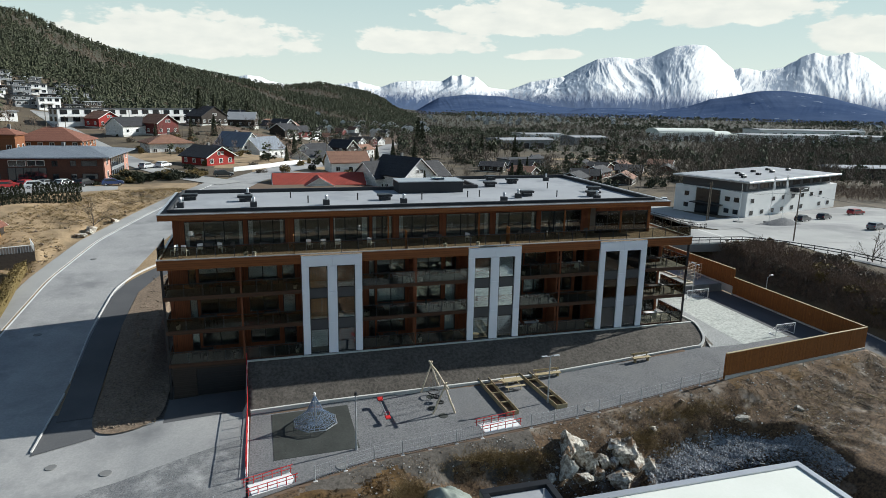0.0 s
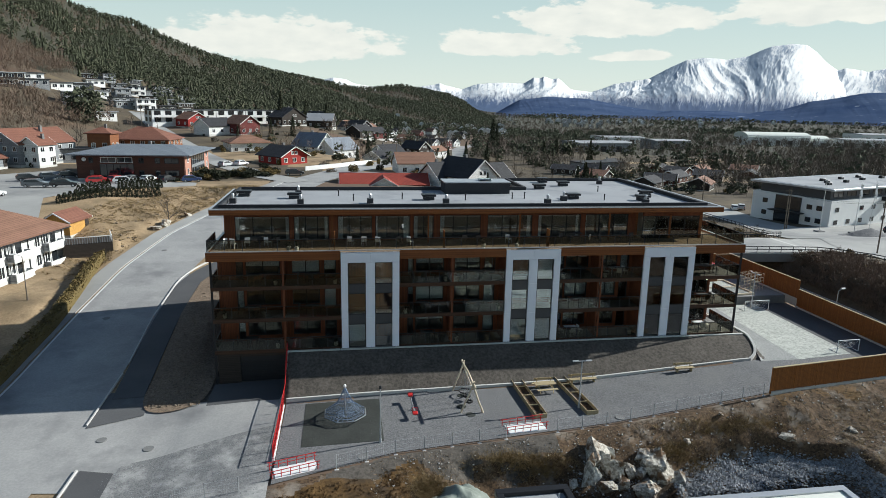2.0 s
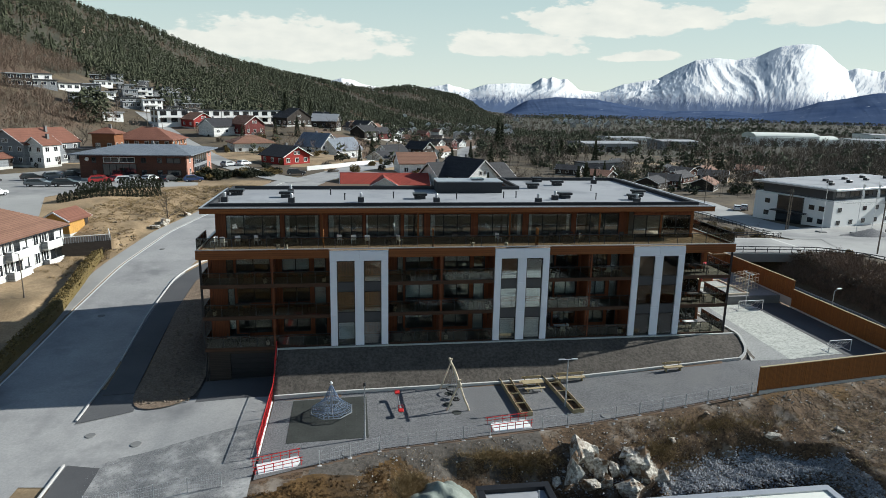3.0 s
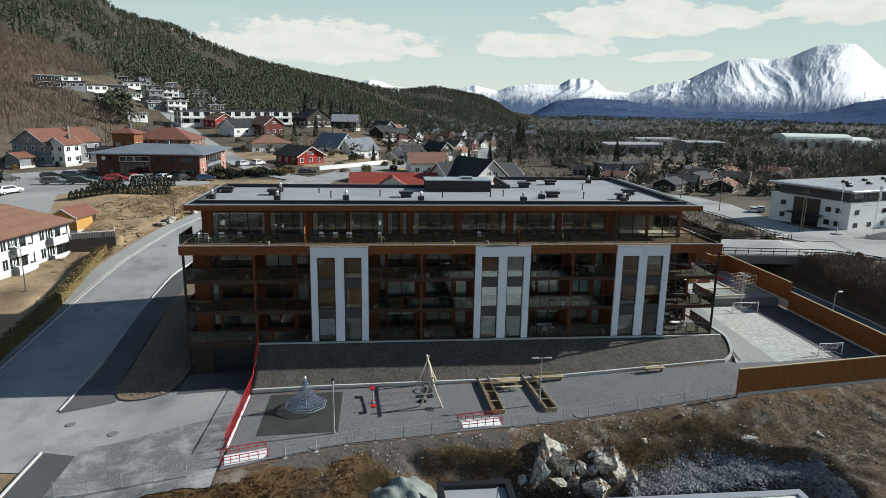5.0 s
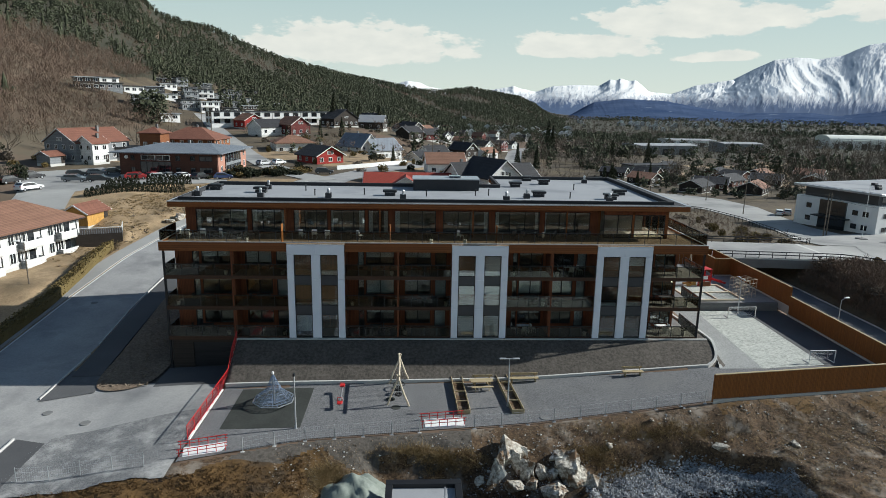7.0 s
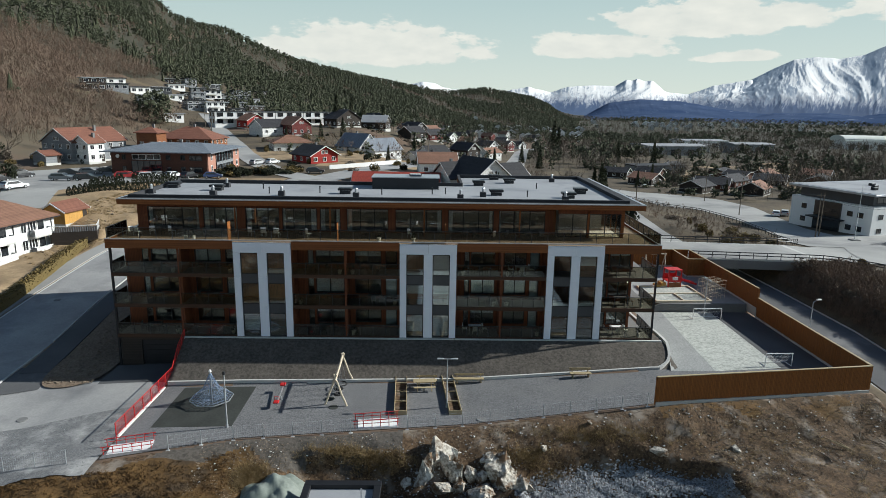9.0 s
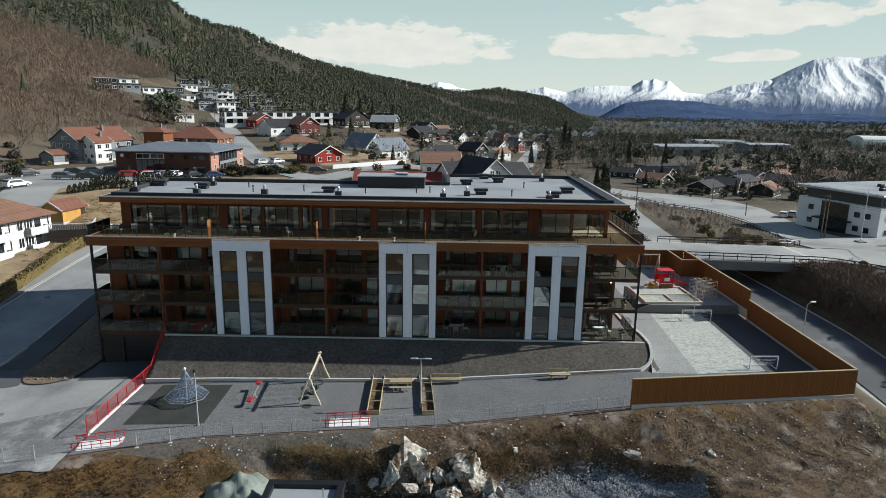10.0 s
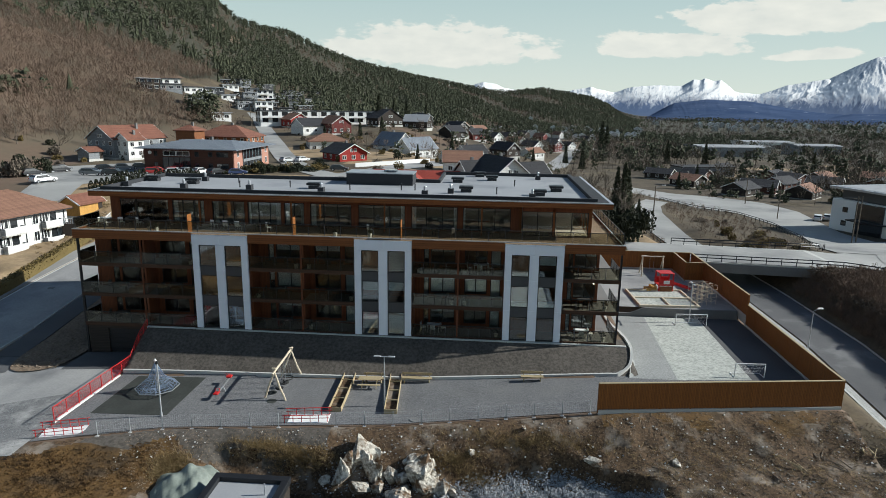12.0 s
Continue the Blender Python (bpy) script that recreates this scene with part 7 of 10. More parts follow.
def hip_house(x, y, turn, w, d, h, rise, wall, roof_m, label, wins=True, over=0.6, storeys=1, key="white", name="house", base=None, ridge=None, win_rows=None, win_size=(1.2, 1.25), group="houses in the valley", category="house"):
    """Hipped roof with the ridge along the longer side."""
    z = gz(x, y) if base is None else base
    t = thing(name, (x, y, z), label, category, group, turn)
    part("wall", boxes((-w / 2, -d / 2, -2.0, w / 2, d / 2, h)), wall, t)
    part("foundation", boxes((-w / 2 - 0.05, -d / 2 - 0.05, -2.2, w / 2 + 0.05, d / 2 + 0.05, 0.3)), concrete, t)
    W, D = w / 2 + over, d / 2 + over
    r = min(W, D) if ridge is None else ridge
    bm = bmesh.new()
    e = [bm.verts.new(c) for c in ((-W, -D, h - 0.05), (W, -D, h - 0.05), (W, D, h - 0.05), (-W, D, h - 0.05))]
    f = [bm.verts.new(c) for c in ((-W, -D, h + 0.18), (W, -D, h + 0.18), (W, D, h + 0.18), (-W, D, h + 0.18))]
    if W >= D:
        g = [bm.verts.new((-W + r, 0, h + rise)), bm.verts.new((W - r + 0.01, 0, h + rise))]
        quads = ((f[0], f[1], g[1], g[0]), (f[2], f[3], g[0], g[1]), (f[1], f[2], g[1]), (f[3], f[0], g[0]))
    else:
        g = [bm.verts.new((0, -D + r, h + rise)), bm.verts.new((0, D - r + 0.01, h + rise))]
        quads = ((f[1], f[2], g[1], g[0]), (f[3], f[0], g[0], g[1]), (f[0], f[1], g[0]), (f[2], f[3], g[1]))
    for q in quads:
        bm.faces.new(q)
    for i in range(4):
        j = (i + 1) % 4
        bm.faces.new((e[i], e[j], f[j], f[i]))
    bm.faces.new(e[::-1])
    part("roof", bm, roof_m, t)
    if wins:
        for k in range(storeys):
            zz = 0.95 + 2.75 * k
            for face, length, off in ((0, w, d / 2), (90, d, w / 2), (-90, d, w / 2)):
                n = max(2, int(length / (win_size[0] + 1.5)))
                for i in range(n):
                    u = -length / 2 + length * (i + 0.5) / n
                    px, py = (u, -off - 0.02) if face == 0 else ((off + 0.02) if face == 90 else (-off - 0.02), u)
                    add_window(t, px, py, zz, face, *win_size, key)
    part("chimney", boxes((0.6, -0.3, h + rise * 0.5, 1.2, 0.3, h + rise + 0.7)), concrete_wet, t)
    return t


def flat_house(x, y, turn, w, d, h, wall, label, base=None, storeys=2, over=0.5, roof_m=None, key="dark", win_size=(1.8, 1.3), name="house", group="houses in the valley", category="house"):
    z = gz(x, y) if base is None else base
    t = thing(name, (x, y, z), label, category, group, turn)
    part("wall", boxes((-w / 2, -d / 2, -3.0, w / 2, d / 2, h)), wall, t)
    part("roof", boxes((-w / 2 - over, -d / 2 - over, h, w / 2 + over, d / 2 + over, h + 0.35), soft=0.03), roof_m or black_felt, t)
    for k in range(storeys):
        zz = 0.8 + 2.8 * k
        for face, length, off in ((0, w, d / 2), (90, d, w / 2), (-90, d, w / 2)):
            n = max(1, int(length / (win_size[0] + 1.1)))
            for i in range(n):
                u = -length / 2 + length * (i + 0.5) / n
                px, py = (u, -off - 0.02) if face == 0 else ((off + 0.02) if face == 90 else (-off - 0.02), u)
                add_window(t, px, py, zz, face, *win_size, key)
    if storeys > 1:
        part("balcony", boxes((-w * 0.35, -d / 2 - 1.4, 2.6, w * 0.2, -d / 2, 2.8)), concrete, t)
        part("balcony_front", boxes((-w * 0.35, -d / 2 - 1.45, 2.8, w * 0.2, -d / 2 - 1.38, 3.7)), wall, t)
    return t


# long white house with balconies beside the road
lw = hip_house(-42.8, 78.4, -12, 12.4, 27.0, 4.75, 3.0, white_paint, tile_brown, "two-storey white boarded house with a brown tiled hip roof", wins=False, base=1.45, ridge=4.6, over=0.6, storeys=2)
for k in range(2):
    for y in (-11.9, -5.2, 1.4, 8.0):
        for dy in (0.0, 1.15):
            add_window(lw, 6.22, y + dy, 0.7 + 2.45 * k, 90, 1.0, 1.5)
    for x in (-3.5, 0.0, 3.5):
        add_window(lw, x, 13.52, 0.9 + 2.4 * k, 180)
for y in (-9.0, -2.4, 4.2, 10.6):
    for k in range(2):
        z = 0.05 + 2.45 * k
        bal = part("balcony", boxes((6.2, y - 1.7, z - 0.18, 7.15, y + 1.5, z)), concrete, lw)
        part("balcony_front", boxes((7.09, y - 1.7, z, 7.17, y + 1.5, z + 0.95)), white_paint, bal)
        part("balcony_side", boxes((6.2, y - 1.7, z, 7.09, y - 1.63, z + 0.95)), grey_boards, bal, "grey balcony side")
        part("balcony_side", boxes((6.2, y + 1.43, z, 7.09, y + 1.5, z + 0.95)), grey_boards, bal, "grey balcony side")
        part("balcony_door", boxes((6.2, y - 0.2, z + 0.05, 6.26, y + 0.9, z + 2.1)), house_glass, lw, "dark glazed balcony door")
        part("door_frame", boxes((6.2, y - 0.32, z + 0.05, 6.3, y - 0.2, z + 2.2), (6.2, y + 0.9, z + 0.05, 6.3, y + 1.02, z + 2.2)), white_plain, lw)
        add_window(lw, 6.22, y - 1.0, z + 0.75, 90, 1.1, 1.35)
for y in (-6.9, -0.3, 6.3, 12.9):
    part("downpipe", rods(((6.28, y, 0.0), (6.28, y, 4.6), 0.05), sides=6), dark_metal, lw, "dark downpipe")
part("gutter", boxes((6.75, -14.1, 4.62, 6.9, 14.1, 4.76)), dark_metal, lw, "dark roof gutter")
shed = gable_house(-36.6, 98.0, -10, 3.9, 5.0, 2.2, 1.15, yellow_boards, tile_orange, "small yellow boarded shed with an orange roof", 0, 0.35, False, True, name="shed", base=3.7, group="")
# dark retaining garage with a white balustrade
dg = thing("garage_terrace", (-31.2, 90.0, 1.9), "dark green retaining wall with a white-railed terrace on top", "terrace", turn=22)
part("wall", boxes((-2.8, -0.6, -1.0, 3.2, 3.5, 2.1)), dark_boards, dg)
part("top_rail", boxes((-2.8, -0.65, 2.95, 3.2, -0.58, 3.03)), white_plain, dg)
for i in range(21):
    part("baluster", boxes((-2.8 + 0.3 * i - 0.04, -0.64, 2.1, -2.8 + 0.3 * i + 0.04, -0.59, 2.95)), grey_boards, dg)
part("end_rail", boxes((3.14, -0.6, 2.95, 3.22, 3.5, 3.03)), white_plain, dg)
for i in range(9):
    part("end_baluster", boxes((3.16, -0.5 + 0.45 * i, 2.1, 3.2, -0.4 + 0.45 * i, 2.95)), white_plain, dg)

# brick office
bo = hip_house(-41.9, 159.0, -2, 22.4, 22.0, 5.4, 1.7, brick_wall, sheet_blue, "two-storey brick office under a shallow blue-grey metal roof", wins=False, base=5.6, over=1.7, ridge=7.0, name="office_building", group="", category="office")
for k in range(2):
    for x, w in ((-8.2, 0.9), (2.2, 1.1), (5.6, 1.1), (8.6, 3.0)):
        add_window(bo, x, -11.02, 0.9 + 2.7 * k, 0, w, 1.2, "dark")
    for y in (-8.6, 8.8):
        add_window(bo, 11.42, y, 0.9 + 2.7 * k, 90, 1.1, 1.5)
for x in (-4.6, -1.2):
    add_window(bo, x, -11.12, 3.7, 0, 3.2, 1.2, "white")
part("dark_band", boxes((-6.4, -11.1, 0.3, 0.6, -10.98, 3.4)), house_glass, bo, "dark glazing between the brick bays")
for i in range(6):
    part("mullion", boxes((-6.4 + 1.4 * i - 0.05, -11.16, 0.3, -6.4 + 1.4 * i + 0.05, -11.1, 3.4)), dark_metal, bo)
part("glazed_bay", boxes((11.2, -5.8, 0.0, 11.55, 5.6, 5.0)), house_glass, bo, "tall glazed stair bay")
for i in range(7):
    part("bay_mullion", boxes((11.55, -5.8 + 1.9 * i - 0.06, 0.0, 11.62, -5.8 + 1.9 * i + 0.06, 5.0)), grey_boards, bo)
part("bay_band", boxes((11.55, -5.7, 2.2, 11.6, 5.5, 2.9)), grey_boards, bo, "grey-green panel band")
for y in (-8.4, 8.4):
    part("pier", boxes((11.2, y - 2.4, 0.0, 11.4, y + 2.4, 5.3)), pink_render, bo, "pink rendered pier")
part("satellite_dish", rods(((-9.6, -11.05, 4.4), (-9.6, -11.25, 4.45), 0.45, 0.4), sides=14), white_plain, bo)

# houses beyond the block, nearest first
gable_house(13.0, 147.5, 90, 8.5, 19.5, 3.6, 2.0, white_paint, tile_red, "long house with a dull red sheet roof behind the block", 1, 0.5, False, base=1.5)
gable_house(12.6, 143.2, 0, 6.4, 5.0, 3.5, 1.8, white_paint, tile_red, "porch gable under a dull red roof", 1, 0.4, False, base=1.5)
gable_house(32.0, 146.0, 30, 9.0, 12.0, 4.4, 3.6, white_paint, tile_black, "white house with a steep black roof and white gable", 1, 0.6, storeys=2, base=2.9)
gable_house(36.6, 149.5, 120, 8.5, 13.0, 3.9, 3.0, white_paint, tile_black, "white house wing under a black roof", 1, 0.6, base=2.4)
gable_house(27.4, 149.5, 120, 8.0, 9.0, 3.7, 3.1, white_paint, tile_black, "white house wing under a black roof", 1, 0.6, base=2.8)
gable_house(22.5, 170.5, 96, 9.0, 10.0, 3.2, 2.4, white_paint, tile_brown, "white house with a dark red-brown roof", 1)
gable_house(-13.2, 187.0, 42, 9.0, 10.5, 2.8, 2.4, red_boards, tile_black, "bright red boarded house with a black roof and white trim", 1, 0.7, base=5.4)
hip_house(-28.2, 224.0, 22, 13.0, 11.5, 3.6, 2.6, white_paint, tile_brown, "white house under a brown pyramid roof", base=5.6, ridge=6.0)
gable_house(-35.8, 268.0, 46, 9.5, 10.0, 4.2, 3.0, maroon_boards, tile_brown, "dark red boarded house with white trim", 1)
gable_house(-46.2, 266.0, 138, 9.5, 12.0, 3.4, 2.8, white_paint, tile_black, "white house with a black roof", 1)
gable_house(-59.6, 290.0, 46, 9.5, 9.0, 3.4, 2.6, red_boards, tile_brown, "red boarded house with a brown roof", 1)
gable_house(-6.8, 240.0, 50, 9.5, 12.5, 4.6, 4.4, white_paint, sheet_blue, "tall white gabled house with a grey roof", 1, storeys=2, base=2.7)
gable_house(1.6, 240.0, 138, 9.5, 13.5, 3.4, 3.9, white_paint, sheet_blue, "white house wing with a dormer under a grey roof", 1, base=2.7, dormer=True)
gable_house(17.5, 226.0, 138, 8.0, 11.0, 3.0, 2.2, white_paint, tile_black, "white bungalow with a dark roof", 1)
gable_house(24.0, 228.0, 46, 6.5, 7.0, 3.0, 2.0, white_paint, tile_black, "small white house with a dark roof", 1)
gable_house(-20.9, 304.0, 44, 14.0, 10.0, 3.6, 4.0, dark_boards, tile_black, "dark stained timber house with a black roof", 1, trim=False)
gable_house(-6.0, 312.0, 80, 10.0, 12.0, 3.4, 3.0, dark_boards, roof_felt, "dark timber house under a grey roof", 1, trim=False)

# orange-roofed centre and white house by the wood
hip_house(-54.0, 202.0, -4, 17.0, 13.0, 5.2, 3.6, orange_boards, tile_orange, "orange boarded care centre under an orange tiled roof", storeys=2)
hip_house(-62.0, 191.0, -4, 6.0, 6.0, 7.4, 1.9, orange_boards, tile_orange, "square orange tower with a tiled pyramid roof", storeys=2)
flat_house(-66.5, 188.0, 20, 14.0, 7.0, 3.4, grey_boards, "low grey link building with large windows", storeys=1)
gable_house(-77.0, 182.0, -25, 12.0, 17.0, 5.4, 3.4, grey_boards, tile_orange, "grey and white boarded house with an orange tiled roof", 1, storeys=2, base=6.0)
gable_house(-72.0, 174.5, -25, 5.5, 5.0, 5.4, 1.7, white_paint, tile_orange, "white bay of the boarded house", 1, storeys=2, base=6.0)
gable_house(-80.5, 169.0, -25, 5.0, 4.0, 2.3, 1.0, grey_boards, tile_orange, "small shed with an orange roof", 0, chimney=False, base=6.0, name="shed", group="")

# white terraced apartments on the slope
for i in range(5):
    s = i / 4
    x, y = -71.5 + 46.5 * s, 294 + 29.0 * s
    flat_house(x, y, 32.0, 13.4, 10.0, 5.6, white_plain, "white flat-roofed terraced apartment building", base=12.4, storeys=2, key="dark", over=0.2, group="white terraced apartments", category="apartment block", win_size=(2.6, 1.8), name="terraced_apartments")
rr = random.Random(12)
HILL = [(-134, 301), (-131, 316), (-126, 329), (-109, 300), (-128, 361), (-145, 420), (-141, 439), (-118, 354), (-130, 423), (-129, 447), (-105, 396), (-101, 411), (-91, 335), (-100, 332), (-124, 505), (-118, 532), (-104, 467), (-94, 288), (-97, 477), (-94, 521),
        (-122, 388), (-113, 374), (-136, 402), (-116, 432), (-109, 442), (-99, 366), (-106, 350), (-116, 408), (-112, 484), (-88, 362), (-86, 392), (-124, 342), (-138, 330), (-120, 466), (-96, 436)]
for i, (x, y) in enumerate(HILL):
    wall, txt = ((dark_boards, "dark timber"), (grey_boards, "grey timber"), (white_plain, "white"), (grey_boards, "grey timber"), (spandrel, "dark grey"))[i % 5]
    tall = i % 3 == 0
    flat_house(x, y, rr.uniform(30, 48), rr.uniform(7.5, 10.5), rr.uniform(5.5, 7.0), 5.3 if tall else 2.9, wall, txt + " modern flat-roofed house on the hillside", storeys=2 if tall else 1, over=0.6, roof_m=rr.choice((zinc, roof_felt, black_felt)), key="white", win_size=(2.0, 1.5), group="modern houses on the hillside")
# scattered homes further down the valley
SPOTS = [(110.8, 211, 1), (119.6, 219, 0), (128.5, 207, 1), (145.9, 255, 0), (149, 236, 1), (143.9, 267, 0), (101.5, 236, 1), (120, 280, 2), (136, 303, 0), (112, 262, 1), (160, 262, 1), (132, 232, 1), (98, 262, 0), (170, 240, 1), (182, 262, 0),
         (11.7, 298, 0), (21, 340, 0), (30, 391, 1), (45, 420, 0), (52, 360, 0), (-8, 350, 0), (8, 370, 1), (20, 430, 0), (-14, 395, 0), (38, 460, 0), (60, 500, 1), (8, 470, 0), (44.5, 540, 0), (30, 584, 0), (60, 640, 0), (76, 628, 0), (86, 596, 1), (38, 728, 0), (73, 780, 0), (52, 784, 0), (35, 690, 0), (117, 860, 0), (145, 940, 0), (100, 700, 0), (120, 640, 1), (22, 262, 1), (36, 285, 0), (50, 320, 1), (12, 330, 0), (68, 420, 0), (84, 470, 1)]
for i, (x, y, k) in enumerate(SPOTS):
    wall = (white_paint, dark_boards, maroon_boards, white_paint, grey_boards, white_paint, dark_boards)[i % 7] if k != 2 else grey_boards
    tint = ("white", "dark", "dark red", "white", "grey", "white", "dark")[i % 7] if k != 2 else "grey"
    if k == 2:
        flat_house(x, y, 15, 24, 10, 4.0, wall, "long low grey flat-roofed building", storeys=1)
    else:
        low = x > 90 and y < 320
        if low:
            wall, tint = ((dark_boards, "dark"), (brick_wall, "brown brick"))[i % 2]
        gable_house(x, y, rr.choice((48, 138, 55, 132, 42)) + rr.uniform(-10, 10), rr.uniform(7, 9), rr.uniform(9, 12), 2.4 if low else (3.0 if k else rr.choice((3.2, 4.6))), rr.uniform(1.5, 2.0) if low else rr.uniform(2.0, 3.2), wall, (tile_black, tile_black, tile_brown, tile_black)[i % 4], tint + " boarded house among the trees", 1 if y < 480 else 0, storeys=2)

# white office with a set-back top floor, right of the junction
of = thing("office_building", (111.2, 124.7, -2.6), "white rendered office block with a dark glazed top floor", "office", turn=18)
L, D = 43.0, 20.0
part("wall", boxes((0, 0, -2, L, D, 6.4)), white_plain, of, "white rendered wall")
part("upper_floor", boxes((1.2, 1.2, 6.4, L - 1.2, D - 1.2, 8.6)), spandrel, of, "dark glazed set-back storey")
part("roof", boxes((-0.6, -0.6, 8.6, L + 0.8, D + 0.8, 9.05), soft=0.05), zinc, of, "pale flat roof")
part("roof_deck", boxes((0.2, 0.2, 9.05, L, D, 9.1)), roof_felt, of)
part("glazed_entrance", boxes((-0.35, 7.0, -0.5, 0.2, 13.5, 6.2)), house_glass, of, "tall glazed entrance bay")
part("canopy", boxes((-2.2, 6.0, 2.5, 0.0, 14.0, 2.75)), dark_metal, of)
for k in range(2):
    for i in range(9):
        if (i * 3 + k) % 7 != 4:
            add_window(of, 2.4 + 4.6 * i, -0.02, 0.9 + 2.9 * k, 0, 1.3, 1.0, "dark")
    for y in (2.6, 5.0, 16.4):
        add_window(of, -0.02, y, 0.9 + 2.9 * k, -90, 1.3, 1.1, "dark")
for i in range(8):
    add_window(of, 4.0 + 5.0 * i, 1.18, 6.9, 0, 3.6, 1.3, "dark")
part("side_balcony", boxes((19.0, -2.2, 5.6, 24.0, 0.0, 6.6)), dark_metal, of, "dark balcony on the side wall")
for x, y in ((10, 8), (13, 11), (16, 7), (22, 12), (6, 5), (26, 9), (31, 13), (36, 10)):
    part("roof_unit", boxes((x, y, 9.1, x + 1.2, y + 0.9, 9.7), soft=0.05), dark_metal, of)
for i, (x, y) in enumerate(((104.0, 118.5), (109.0, 114.8), (114.0, 116.4))):
    fp = thing("flagpole", (x, y, gz(x, y)), "tall white flagpole before the office", "flagpole", "flagpoles")
    part("pole", rods(((0, 0, 0), (0, 0, 11.0), 0.07, 0.04), sides=8), furniture_white, fp)
    part("base_block", boxes((-0.8, -0.8, -0.2, 0.8, 0.8, 0.35), soft=0.05), concrete_wet, fp)
    if i:
        bm = bmesh.new()
        bmesh.ops.create_grid(bm, x_segments=4, y_segments=10, size=0.5)
        for v in bm.verts:
            a, b = v.co.x, v.co.y
            v.co = Vector((0.3 + a * 0.5, 0.12 * math.sin(b * 7), 8.8 + b * 3.0 - 0.2 * a))
        part("flag", bm, white_plain, fp, "limp white banner")


def big_shed(x, y, turn, w, d, h, wall, label, arched=False):
    t = thing("warehouse", (x, y, gz(x, y)), label, "warehouse", "warehouses in the valley", turn)
    part("wall", boxes((-w / 2, -d / 2, -3, w / 2, d / 2, h)), wall, t)
    bm = bmesh.new()
    n = 12 if arched else 2
    prof = [(-d / 2 - 0.5, h)] + [(-d / 2 * math.cos(math.pi * i / n), h + 0.4 + (4.0 if arched else 0.6) * math.sin(math.pi * i / n)) for i in range(n + 1)] + [(d / 2 + 0.5, h)]
    a = [bm.verts.new((-w / 2 - 0.5, p, q)) for p, q in prof]
    b = [bm.verts.new((w / 2 + 0.5, p, q)) for p, q in prof]
    for i in range(len(prof)):
        j = (i + 1) % len(prof)
        bm.faces.new((a[i], a[j], b[j], b[i]))
    bm.faces.new(a)
    bm.faces.new(b[::-1])
    bmesh.ops.recalc_face_normals(bm, faces=bm.faces[:])
    part("roof", bm, roof_pale if arched else roof_felt, t)
    for i in range(int(w / 12)):
        part("gate", boxes((-w / 2 + 4 + 12 * i, -d / 2 - 0.1, 0, -w / 2 + 8.5 + 12 * i, -d / 2 + 0.02, h * 0.65)), dark_metal, t)


big_shed(254, 472, 4, 30, 22, 6.5, grey_boards, "blue-grey flat-roofed store in the valley")
big_shed(276, 612, 6, 44, 30, 6, white_plain, "wide pale retail hall in the valley")
big_shed(222, 500, 6, 26, 18, 5, concrete, "low pale workshop among the trees")
big_shed(430, 590, -8, 62, 30, 9, white_plain, "white hall with a pale arched roof", True)
big_shed(470, 586, -8, 24, 26, 7, white_plain, "white arched sports hall", True)
big_shed(545, 560, -10, 120, 36, 8, white_plain, "long white industrial hall")
big_shed(600, 500, -12, 90, 30, 7, zinc, "long grey industrial hall")
big_shed(262, 203, -14, 74, 10, 4.6, dark_boards, "long low dark shed beyond the brushwood")
big_shed(176, 420, 10, 40, 24, 6, grey_boards, "grey warehouse among the trees")
big_shed(640, 640, -12, 130, 40, 9, white_plain, "long white industrial hall")


